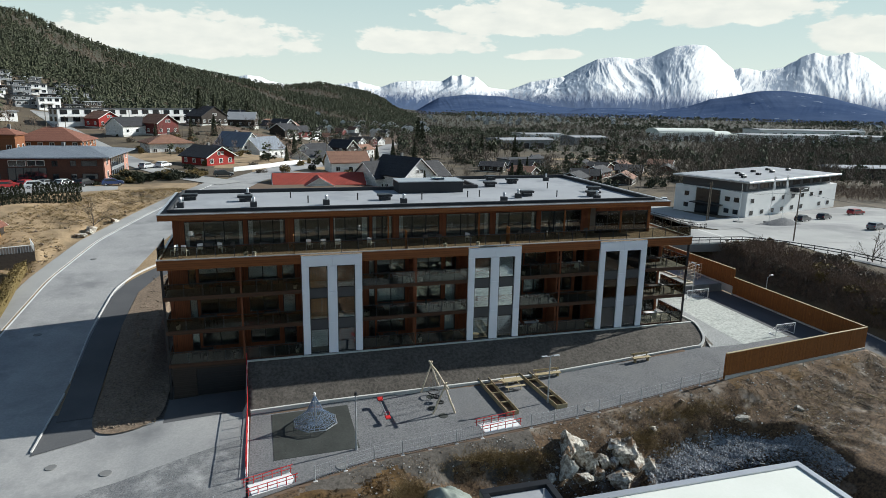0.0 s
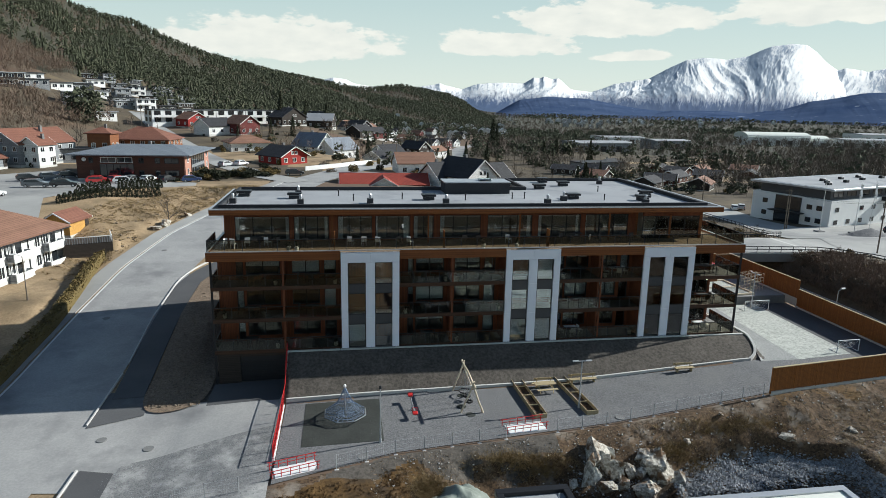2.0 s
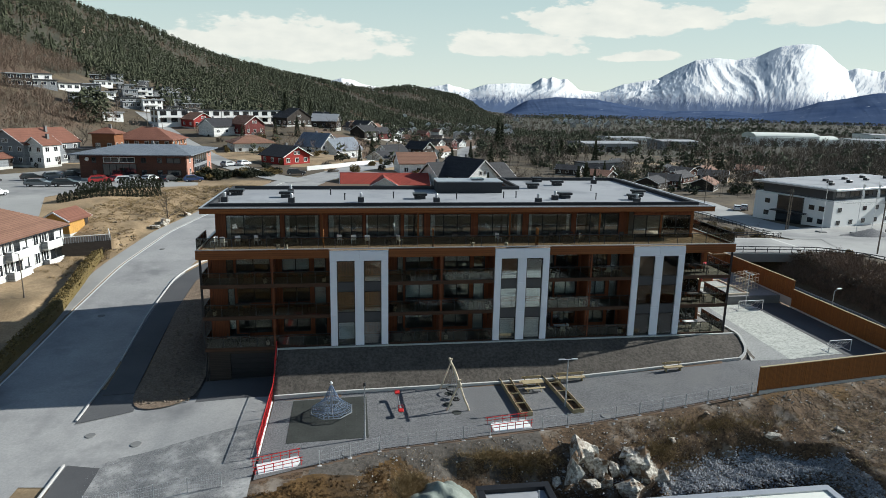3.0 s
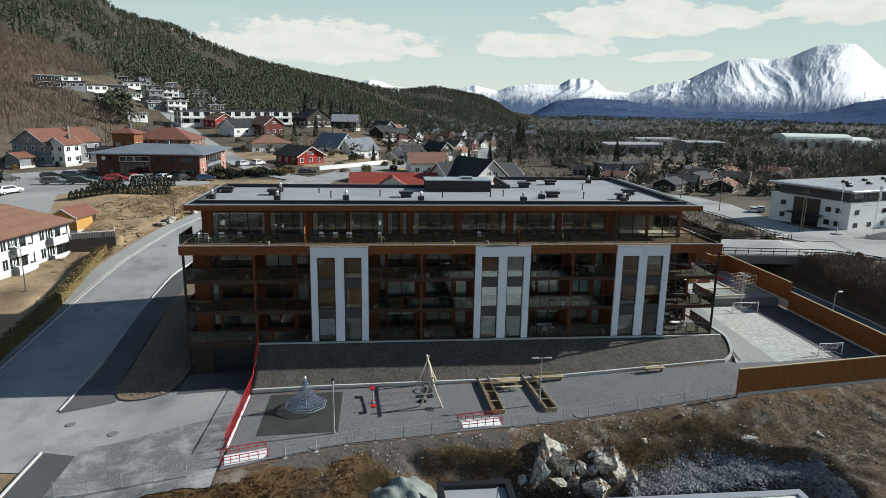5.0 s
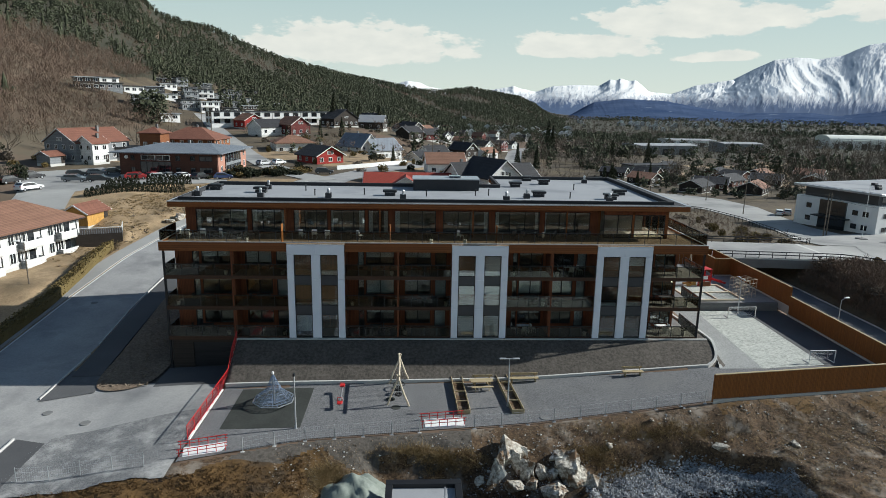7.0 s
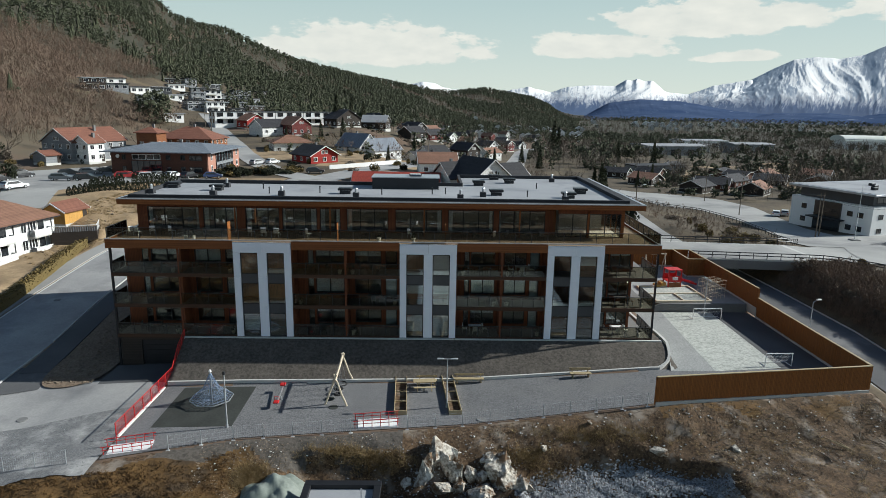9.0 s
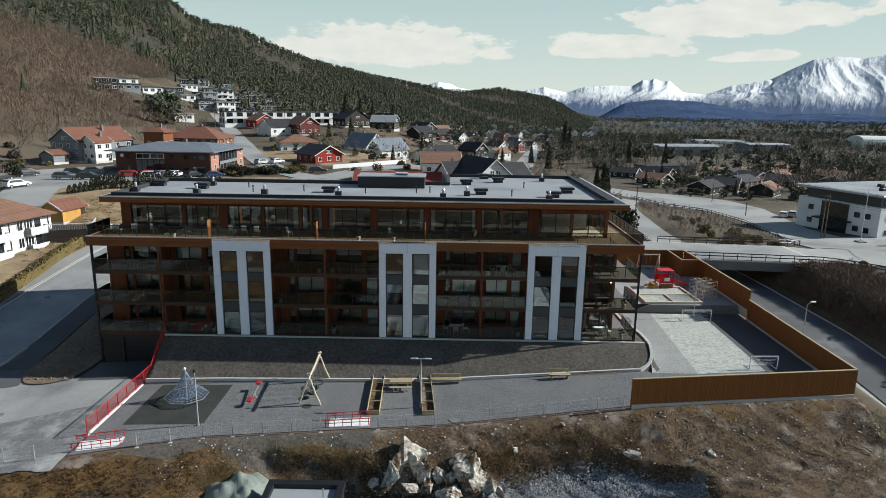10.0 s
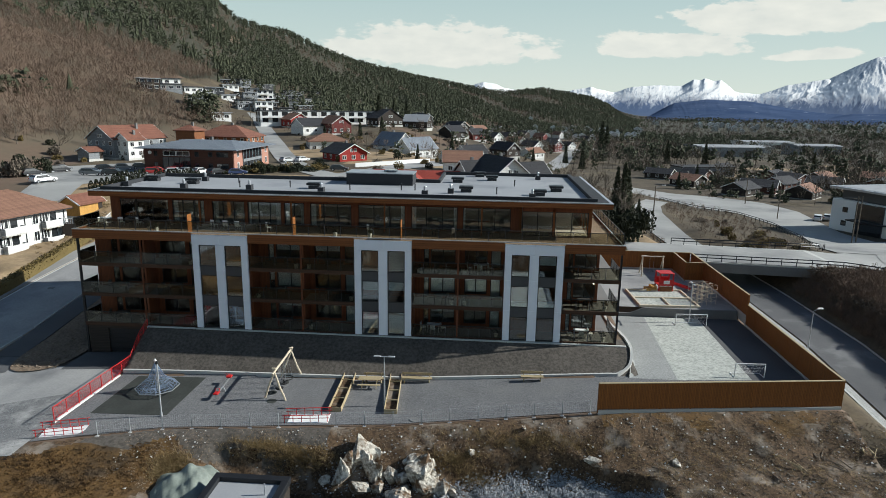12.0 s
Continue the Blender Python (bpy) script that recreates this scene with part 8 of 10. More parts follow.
# ---- cars ----
def car(x, y, turn, paint, word, kind="hatchback", base=None, group="parked cars"):
    z = (gz(x, y) + 0.1) if base is None else base
    c = thing("car" if kind != "van" else "van", (x, y, z), f"{word} {kind} parked on asphalt" if group == "parked cars" else f"{word} {kind} on the road", "car" if kind != "van" else "van", group, turn)
    if kind == "van":
        L_, H_, prof = 5.0, 1.95, [(-2.45, 0.35), (-2.5, 0.9), (-2.42, 1.75), (-2.2, 1.95), (1.05, 1.95), (1.75, 1.15), (2.35, 1.0), (2.5, 0.7), (2.45, 0.35)]
        glass = [(-2.0, 1.2), (-1.95, 1.75), (0.98, 1.78), (1.5, 1.2)]
    elif kind == "estate":
        L_, H_, prof = 4.6, 1.5, [(-2.25, 0.35), (-2.3, 0.85), (-2.15, 1.1), (-1.75, 1.48), (0.3, 1.5), (1.15, 0.98), (2.1, 0.82), (2.28, 0.6), (2.25, 0.35)]
        glass = [(-1.9, 0.98), (-1.62, 1.38), (0.25, 1.4), (0.9, 0.98)]
    else:
        L_, H_, prof = 4.2, 1.5, [(-2.05, 0.35), (-2.1, 0.8), (-1.95, 1.05), (-1.5, 1.46), (0.2, 1.5), (1.05, 0.98), (1.95, 0.8), (2.1, 0.58), (2.05, 0.35)]
        glass = [(-1.65, 0.98), (-1.38, 1.36), (0.16, 1.4), (0.82, 0.98)]
    w = 0.88
    bm = bmesh.new()
    rings = []
    for s, k in ((-1, 0.0), (-0.96, 1.0), (0.96, 1.0), (1, 0.0)):
        rings.append([bm.verts.new((px, s * w * (1 - 0.13 * max(0, pz_ - 0.9) / 0.6), pz_ if k else pz_ * 0.985 + 0.01)) for px, pz_ in prof])
    for a, b in zip(rings[:-1], rings[1:]):
        for i in range(len(prof)):
            j = (i + 1) % len(prof)
            bm.faces.new((a[i], a[j], b[j], b[i]))
    bm.faces.new(rings[0])
    bm.faces.new(rings[-1][::-1])
    bmesh.ops.recalc_face_normals(bm, faces=bm.faces[:])
    body = part("body", bm, paint, c)
    for s in (-1, 1):
        bm = bmesh.new()
        a = [bm.verts.new((px, s * (w * (1 - 0.13 * max(0, pz_ - 0.9) / 0.6) + 0.004), pz_)) for px, pz_ in glass]
        b = [bm.verts.new((px, s * (w * (1 - 0.13 * max(0, pz_ - 0.9) / 0.6) - 0.05), pz_)) for px, pz_ in glass]
        for i in range(4):
            j = (i + 1) % 4
            bm.faces.new((a[i], a[j], b[j], b[i]))
        bm.faces.new(a)
        bm.faces.new(b[::-1])
        bmesh.ops.recalc_face_normals(bm, faces=bm.faces[:])
        part("side_window", bm, car_glass, body)
    for i0, nm in ((3, "rear"), (4, "front")):
        pa, pb = (prof[2], prof[3]) if nm == "rear" else (prof[5], prof[4])
        ax = Vector((pa[0], 0, pa[1])).lerp(Vector((pb[0], 0, pb[1])), 0.12)
        bx = Vector((pa[0], 0, pa[1])).lerp(Vector((pb[0], 0, pb[1])), 0.9)
        n = Vector((bx.z - ax.z, 0, ax.x - bx.x)).normalized() * (0.012 if nm == "front" else -0.012)
        if n.z < 0:
            n = -n
        bm = bmesh.new()
        q = [bm.verts.new((p_.x + n.x, s * 0.72, p_.z + n.z)) for p_, s in ((ax, -1), (ax, 1), (bx, 1), (bx, -1))]
        q2 = [bm.verts.new((v.co.x - 3 * n.x, v.co.y, v.co.z - 3 * n.z)) for v in q]
        for i in range(4):
            j = (i + 1) % 4
            bm.faces.new((q[i], q[j], q2[j], q2[i]))
        bm.faces.new(q)
        bm.faces.new(q2[::-1])
        bmesh.ops.recalc_face_normals(bm, faces=bm.faces[:])
        part("windscreen" if nm == "front" else "rear_window", bm, car_glass, body)
    for sx in (-L_ / 2 + 0.75, L_ / 2 - 0.8):
        for s in (-1, 1):
            wh = part("wheel", rods(((sx, s * 0.9, 0.31), (sx, s * 0.7, 0.31), 0.31), sides=14), tyre_rubber, c)
            part("rim", rods(((sx, s * 0.91, 0.31), (sx, s * 0.85, 0.31), 0.19), sides=10), steel, wh)
    for s in (-1, 1):
        part("headlight", boxes((L_ / 2 - 0.18, s * 0.62 - 0.16, 0.62, L_ / 2 - 0.02, s * 0.62 + 0.16, 0.76), soft=0.02), lamp_lens, c)
        part("tail_light", boxes((-L_ / 2 - 0.02, s * 0.68 - 0.13, 0.78, -L_ / 2 + 0.12, s * 0.68 + 0.13, 0.98), soft=0.02), tail_lens, c)
    return c


CARS = [(-51.5, 124.5, 5, paint_grey, "dark grey", "estate"), (-47.0, 125.0, 10, paint_black, "black", "estate"),
        (-63.5, 131.0, 65, paint_black, "black", "estate"), (-66.0, 134.5, 65, paint_grey, "grey", "hatchback"), (-68.5, 138.0, 65, paint_black, "black", "estate"), (-70.5, 142.5, 65, paint_grey, "grey", "hatchback"),
        (-63.0, 147.5, 30, paint_black, "black", "estate"), (-60.0, 150.5, 30, paint_grey, "dark grey", "hatchback"), (-57.0, 153.0, 30, paint_black, "black", "hatchback"),
        (-47.8, 143.5, 70, paint_red, "red", "hatchback"), (-44.4, 144.5, 70, paint_red, "bright red", "hatchback"), (-41.2, 145.0, 70, paint_grey, "dark", "hatchback"), (-38.0, 145.0, 70, paint_white, "white", "hatchback"), (-34.4, 145.2, 72, paint_black, "black", "estate"), (-29.2, 145.6, 15, paint_blue, "dark blue", "hatchback"),
        (-46.5, 140.0, 20, paint_red, "red", "estate"), (-41.0, 139.2, 15, paint_white, "white", "estate"),
        (-8.0, 158.5, 5, paint_black, "black", "estate"), (-27.0, 176.0, 60, paint_silver, "silver", "estate"), (-23.5, 178.5, 60, paint_white, "white", "hatchback"),
        (118.0, 114.5, 20, paint_black, "black", "estate"), (127.0, 117.3, 20, paint_black, "black", "hatchback"), (143.0, 123.0, 8, paint_red, "dark red", "estate"), (120.5, 98.5, 15, paint_grey, "grey", "estate"), (108.6, 156.0, 60, paint_white, "white", "estate"), (111.6, 157.5, 60, paint_silver, "silver", "estate"), (-53.4, 112.5, 70, paint_white, "white", "estate"), (-61.5, 120.5, 65, paint_black, "black", "hatchback")]
for cx_, cy_, t_, p_, w_, k_ in CARS:
    car(cx_, cy_, t_, p_, w_, k_)

# ---- hedges, shrubs, single trees, poles ----


def leaf_cloud(r, n, place, size, stretch=1.0):
    """n small leaf-like triangles at the places given (n x 3), as corner and face arrays."""
    P = place
    n = len(P)
    a = r.normal(0, 1, (n, 3))
    a /= np.linalg.norm(a, axis=1)[:, None]
    b = np.cross(a, r.normal(0, 1, (n, 3)))
    b /= np.maximum(1e-6, np.linalg.norm(b, axis=1))[:, None]
    s = r.uniform(*size, n)[:, None]
    V = np.stack([P + a * s * stretch, P - a * s * 0.5 + b * s * 0.6, P - a * s * 0.5 - b * s * 0.6], 1)
    return V.reshape(-1, 3), np.arange(3 * n).reshape(-1, 3)


def hedge(pts, w, h, material, label, seed, dens=90):
    c = along(pts, 0.8)
    x0, y0 = c[0]
    z0 = gz(x0, y0)
    t = thing("hedge", (float(x0), float(y0), z0), label, "hedge")
    cols = strip_offsets(pts, 0.8, [-w * 0.36, w * 0.36])
    r = np.random.RandomState(seed)
    verts, faces = [], []
    n = len(cols[0])
    hh = h * (0.84 + 0.06 * np.sin(np.arange(n) * 1.7))
    for cc, up in ((cols[0], 0), (cols[0], 1), (cols[1], 1), (cols[1], 0)):
        z = ground_z(cc[:, 0], cc[:, 1])
        verts += [(float(a - x0), float(b - y0), float(q - z0 + (hh[i] if up else -0.2))) for i, ((a, b), q) in enumerate(zip(cc, z))]
    for j in range(3):
        faces += [(j * n + i, j * n + i + 1, (j + 1) * n + i + 1, (j + 1) * n + i) for i in range(n - 1)]
    faces += [(0, n, 2 * n, 3 * n), (n - 1, 4 * n - 1, 3 * n - 1, 2 * n - 1)]
    core = raw("core", verts, faces, material)
    core.parent = t
    m = int(dens * len(c))
    k = r.randint(0, n - 1, m)
    u = r.uniform(0, 1, m)
    s = r.uniform(-0.55, 0.55, m) * w
    a = cols[0][k] * (1 - u[:, None]) + cols[0][k + 1] * u[:, None]
    b = cols[1][k] * (1 - u[:, None]) + cols[1][k + 1] * u[:, None]
    q = a + (b - a) * (s / w + 0.5)[:, None]
    zz = r.uniform(0.05, 1.0, m) ** 0.6 * h
    inner = (np.abs(s) < 0.3 * w) & (zz < 0.75 * h)
    P = np.stack([q[:, 0] - x0, q[:, 1] - y0, ground_z(q[:, 0], q[:, 1]) - z0 + zz], 1)[~inner]
    V, Fc = leaf_cloud(r, len(P), P, (0.08, 0.2))
    lf = raw("leaves", V.tolist(), Fc.tolist(), material)
    lf.parent = t
    tagged(lf, kind="stuff")
    return t


def shrub_mesh(seed, material, n=420, lump=5):
    r = np.random.RandomState(seed)
    C = np.stack([r.uniform(-0.6, 0.6, lump), r.uniform(-0.6, 0.6, lump), r.uniform(0.3, 0.7, lump)], 1)
    S = r.uniform(0.35, 0.6, lump)
    k = r.randint(0, lump, n)
    d = r.normal(0, 1, (n, 3))
    d /= np.linalg.norm(d, axis=1)[:, None]
    P = C[k] + d * S[k][:, None] * r.uniform(0.6, 1.05, (n, 1))
    P[:, 2] = np.maximum(P[:, 2], 0.02)
    V, Fc = leaf_cloud(r, n, P, (0.07, 0.2))
    me = bpy.data.meshes.new("shrub")
    me.from_pydata(V.tolist(), [], Fc.tolist())
    me.materials.append(material)
    return me


SHRUBS = {}


def shrub(x, y, s, h, kind, label, base=None):
    if kind not in SHRUBS:
        SHRUBS[kind] = [shrub_mesh(50 + i, {"green": thuja, "brown": hedge_leaf, "grey": twigs}[kind]) for i in range(3)]
    ob = new("shrub", SHRUBS[kind][int(abs(x * 7 + y * 3)) % 3])
    ob.matrix_world = Matrix.LocRotScale((x, y, gz(x, y) - 0.05 if base is None else base), Euler((0, 0, (x * 1.7 + y) % 6.28)), (s, s, h))
    tagged(ob, label, "shrub", "garden shrubs")


def column_mesh(seed):
    r = np.random.RandomState(seed)
    n = 420
    z = r.uniform(0.02, 1, n)
    rad = 0.42 * np.sqrt(np.clip(1 - (z - 0.25) ** 2 / 0.6, 0.02, 1)) * (1 - 0.25 * z) * r.uniform(0.75, 1.05, n)
    a = r.uniform(0, 6.28, n)
    V, Fc = leaf_cloud(r, n, np.stack([rad * np.cos(a), rad * np.sin(a), z], 1), (0.05, 0.12))
    me = bpy.data.meshes.new("thuja")
    me.from_pydata(V.tolist(), [], Fc.tolist())
    me.materials.append(thuja)
    return me


hedge([(-27.0, 40.0), (-26.9, 56.9), (-26.7, 68.1), (-27.6, 78.0), (-28.9, 88.4)], 1.5, 1.5, hedge_leaf, "clipped brown beech hedge along the footway", 2, 150)
cols_ = [column_mesh(i) for i in range(3)]
for j, ((xa, ya), (xb, yb), n, h) in enumerate((((-41.5, 108.5), (-29.8, 121.0), 20, 1.9), ((-40.6, 114.2), (-32.0, 131.0), 22, 2.3))):
    for i in range(n):
        s = i / (n - 1)
        x, y = xa + (xb - xa) * s, ya + (yb - ya) * s
        if j == 1 and 8 <= i <= 9:
            continue
        ob = new("thuja", cols_[i % 3])
        ob.matrix_world = Matrix.LocRotScale((x, y, gz(x, y) - 0.05), Euler((0, 0, i * 1.3)), (1.25, 1.25, h * (0.8 + 0.05 * (i % 4))))
        tagged(ob, "dark clipped evergreen column in a hedge row", "thuja", "evergreen hedge rows")
rg = random.Random(9)
for i in range(62):
    x, y = rg.uniform(-31, -13), rg.uniform(146, 163)
    if x < -27 and y < 150 or -24 + (y - 150) * 0.2 < x < -12 and y < 152:
        continue
    shrub(x, y, rg.uniform(1.2, 2.3), rg.uniform(1.0, 2.0), rg.choice(("green", "brown", "green")), "low evergreen shrub on the bank by the office")
for i in range(48):
    x, y = rg.uniform(-112, -62), rg.uniform(112, 190)
    if gz(x, y) > 6.3 or x < -72:
        shrub(x, y, rg.uniform(1.2, 2.6), rg.uniform(1.4, 3.2), rg.choice(("green", "brown", "green", "grey")), "evergreen bush below the wooded slope")
for i in range(110):
    x, y = rg.uniform(-60, 42), rg.uniform(164, 300)
    if abs(x - float(np.interp(y, [p[1] for p in LANE], [p[0] for p in LANE]))) < 6:
        continue
    shrub(x, y, rg.uniform(0.8, 1.9), rg.uniform(0.8, 2.0), rg.choice(("green", "brown", "grey", "brown")), "garden shrub between the houses")
for x in np.arange(-51, -30, 2.6):
    shrub(float(x), 147.0, 1.1, 0.9, "green", "low clipped shrub before the brick office")
for i in range(26):
    x, y = rg.uniform(66, 84), rg.uniform(107, 150)
    if x > float(under_x(y)) + 4.5:
        shrub(x, y, rg.uniform(0.8, 1.6), rg.uniform(0.6, 1.3), rg.choice(("brown", "grey", "brown")), "dry brown shrub on the road island")
for i in range(46):
    y = rg.uniform(48, 90)
    x = float(under_x(y)) + rg.uniform(5.5, 17)
    shrub(x, y, rg.uniform(1.0, 2.2), rg.uniform(0.7, 1.8), rg.choice(("brown", "grey", "grey")), "dry scrub on the road embankment")
for x, y, s, h in ((56.4, 113.5, 3.2, 4.2), (53.6, 115.5, 3.0, 4.6), (58.0, 117.5, 2.4, 3.4), (52.5, 103.8, 2.6, 4.0), (50.2, 106.0, 2.6, 4.4), (54.5, 108.0, 2.4, 3.6), (48.0, 104.0, 2.4, 3.8)):
    shrub(x, y, s, h, "green", "large dark evergreen bush behind the block")


for i in range(40):
    x, y = rg.uniform(104, 195), rg.uniform(196, 275)
    shrub(x, y, rg.uniform(1.0, 2.2), rg.uniform(1.0, 2.4), rg.choice(("green", "green", "brown", "grey")), "dark garden shrub beside the bungalows")


def bare_tree(seed, h):
    """Trunk with limbs, and a crown of fine twigs."""
    r = random.Random(seed)
    trunk, crown = bmesh.new(), bmesh.new()

    def grow(p, d, length, rad, level):
        q = p + d * length
        rod(trunk if level < 2 else crown, p, q, rad, rad * 0.62, sides=6 if level < 1 else (4 if level < 2 else 3))
        if level >= 4:
            return
        n = (4, 3, 4, 3)[level]
        for i in range(n):
            s = r.uniform(0.35, 1.0)
            ax = Vector((r.uniform(-1, 1), r.uniform(-1, 1), r.uniform(-0.1, 0.5)))
            nd = (d * 0.6 + ax * 0.8).normalized()
            grow(p.lerp(q, s), nd, length * r.uniform(0.5, 0.72), rad * 0.48, level + 1)
        grow(q, (d + Vector((r.uniform(-0.25, 0.25), r.uniform(-0.25, 0.25), 0.1))).normalized(), length * 0.62, rad * 0.55, level + 1)
    grow(Vector((0, 0, -0.2)), Vector((0.03, 0.02, 1)).normalized(), h * 0.4, h * 0.017, 0)
    return trunk, crown


def tree_thing(x, y, h, proto, label, kind="bare"):
    ob = proto
    return copy_thing(ob, Matrix.LocRotScale((x, y, gz(x, y) - 0.1), Euler((0, 0, (x * 3.1 + y) % 6.28)), (h, h, h)))


protos = []
for i in range(3):
    t = thing("tree", (0, 0, -60), "leafless deciduous tree with fine grey-brown twigs", "tree", "bare trees")
    tr, cr = bare_tree(70 + i, 1.0)
    part("trunk", tr, bark, t)
    part("crown", cr, twigs, t)
    protos.append(t)
TREES = [(-24.6, 106.5, 6.5), (52.0, 116.0, 9.0), (56.5, 124.0, 10.0), (50.0, 130.0, 11.0), (45.5, 122.0, 9.5), (58.5, 138.0, 10.0), (53.0, 146.0, 10.5), (47.0, 140.0, 10.0), (61.0, 152.0, 9.0), (93.5, 76.0, 7.5), (96.0, 71.0, 8.5), (75.0, 112.0, 4.5), (79.0, 118.0, 5.0), (84.0, 111.0, 4.0), (72.0, 126.0, 4.5),
         (-60, 215, 9), (-68, 222, 10), (-74, 232, 9), (-82, 226, 11), (-70, 246, 10), (-92, 214, 10), (-98, 200, 11), (-86, 206, 10), (-104, 190, 11), (-110, 180, 11), (-96, 232, 11), (-112, 205, 12), (-118, 190, 12), (-88, 246, 10), (-44, 290, 8), (-28, 244, 7), (-4, 240, 8), (8, 236, 8), (44, 170, 9), (52, 178, 10), (60, 186, 10), (48, 192, 9), (66, 200, 10), (40, 205, 9), (30, 250, 9), (56, 226, 10), (70, 240, 10), (104, 76, 7), (-10, 205, 6), (12, 200, 6), (-20, 236, 7)]
for i, (x, y, h) in enumerate(TREES):
    tree_thing(x, y, h, protos[i % 3], "")
for t in protos:
    for o in (*t.children, t):
        bpy.data.objects.remove(o)


def spruce_mesh(seed):
    r = np.random.RandomState(seed)
    n = 2200
    z = 0.06 + 0.94 * r.uniform(0, 1, n) ** 1.25
    tier = 0.5 + 0.5 * np.abs(np.sin(z * 34 + r.uniform(-0.6, 0.6, n)))
    rad = (1 - z) ** 0.85 * 0.2 * tier * r.uniform(0.5, 1.05, n) + 0.004
    a = r.uniform(0, 6.28, n)
    P = np.stack([rad * np.cos(a), rad * np.sin(a), z - rad * 0.45], 1)
    return leaf_cloud(r, n, P, (0.012, 0.032), 1.6)


sp = []
for i in range(2):
    t = thing("tree", (0, 0, -60), "dark green spruce tree with drooping branches", "tree", "spruce trees")
    part("trunk", rods(((0, 0, 0), (0, 0, 0.9), 0.016, 0.004), sides=6), bark, t)
    V, Fc = spruce_mesh(i)
    cr = raw("crown", V.tolist(), Fc.tolist(), conifer)
    cr.parent = t
    sp.append(t)
SPRUCE = [(59.5, 141.0, 11.0), (60.6, 142.4, 10.0), (58.4, 143.0, 9.5), (60.0, 128.0, 5.5), (93.0, 378.0, 21.0), (97.0, 384.0, 18.0), (72.3, 301.0, 11.0), (-24.0, 306.0, 15.0), (-18.5, 318.0, 13.0), (-14.0, 330.0, 12.0), (-4.0, 332.0, 12.0), (14.0, 262.0, 8.0), (67.7, 330.0, 10.0), (122.0, 345.0, 12.0), (110.0, 330.0, 11.0), (40.0, 232.0, 8.0), (47.0, 262.0, 10.0), (140.0, 340.0, 12.0), (175.0, 300.0, 10.0), (95.0, 225.0, 6.0), (118.0, 205.0, 5.0), (28.0, 176.0, 6.0), (8.0, 192.0, 5.0), (-34.0, 244.0, 6.0), (-24.0, 262.0, 7.0), (-16.0, 268.0, 8.0), (36.0, 140.0, 5.0), (108.0, 248.0, 7.0)]
for i, (x, y, h) in enumerate(SPRUCE):
    tree_thing(x, y, h, sp[i % 2], "")
for t in sp:
    for o in (*t.children, t):
        bpy.data.objects.remove(o)


def pole(x, y, h, label, arm=False, cross=False):
    p = thing("utility_pole", (x, y, gz(x, y)), label, "utility pole", "utility poles")
    part("pole", rods(((0, 0, -0.3), (0, 0, h), 0.13, 0.09), sides=8), wood_pole, p)
    if cross:
        part("crossarm", boxes((-0.9, -0.05, h - 0.5, 0.9, 0.05, h - 0.38)), wood_pole, p)
    if arm:
        part("lamp_arm", rods(((0, 0, h - 0.3), (1.4, 0.3, h + 0.15), 0.035)), pole_grey, p)
        part("lamp_head", boxes((1.2, 0.2, h + 0.08, 1.85, 0.45, h + 0.2), soft=0.03), furniture_white, p)
    return p


pole(61.2, 121.0, 9.5, "weathered wooden pole with a street lamp", arm=True)
pole(99.9, 157.6, 9.5, "weathered wooden pole beside the road")
pole(98.6, 122.4, 9.0, "weathered wooden pole of a pair by the office", cross=True)
pole(100.0, 123.6, 9.0, "weathered wooden pole of a pair by the office")
pole(93.2, 91.8, 9.5, "weathered wooden pole with a street lamp", arm=True)
pole(103.1, 186.4, 8.0, "weathered wooden pole with a street lamp", arm=True)
pole(-60.0, 238.0, 9.0, "weathered wooden pole beside the lane", cross=True)
pole(-78.5, 285.0, 9.0, "weathered wooden pole beside the lane", cross=True)
pole(-24.0, 233.0, 8.0, "weathered wooden pole beside the lane", cross=True)
pole(-8.0, 250.0, 8.0, "weathered wooden pole beside the lane", cross=True)
pole(20.0, 196.0, 8.0, "weathered wooden pole beside the lane", arm=True)
CABLES = [((98.6, 122.4, gz(98.6, 122.4) + 8.6), (93.2, 91.8, gz(93.2, 91.8) + 9.0)), ((98.6, 122.4, gz(98.6, 122.4) + 8.3), (93.2, 91.8, gz(93.2, 91.8) + 8.7)), ((99.9, 157.6, gz(99.9, 157.6) + 9.2), (98.6, 122.4, gz(98.6, 122.4) + 8.7)), ((93.2, 91.8, gz(93.2, 91.8) + 9.0), (112.0, 60.0, 7.5)), ((61.2, 121, gz(61.2, 121) + 9.0), (99.9, 157.6, gz(99.9, 157.6) + 9.0))]
for p, q in CABLES:
    P_, Q_ = Vector(p), Vector(q)
    pts = [P_.lerp(Q_, i / 12) - Vector((0, 0, 0.9 * 4 * (i / 12) * (1 - i / 12))) for i in range(13)]
    tagged(obj("cable", tube(pts, 0.02, 3), dark_metal), "thin black overhead cable between poles", "cable", "overhead cables")
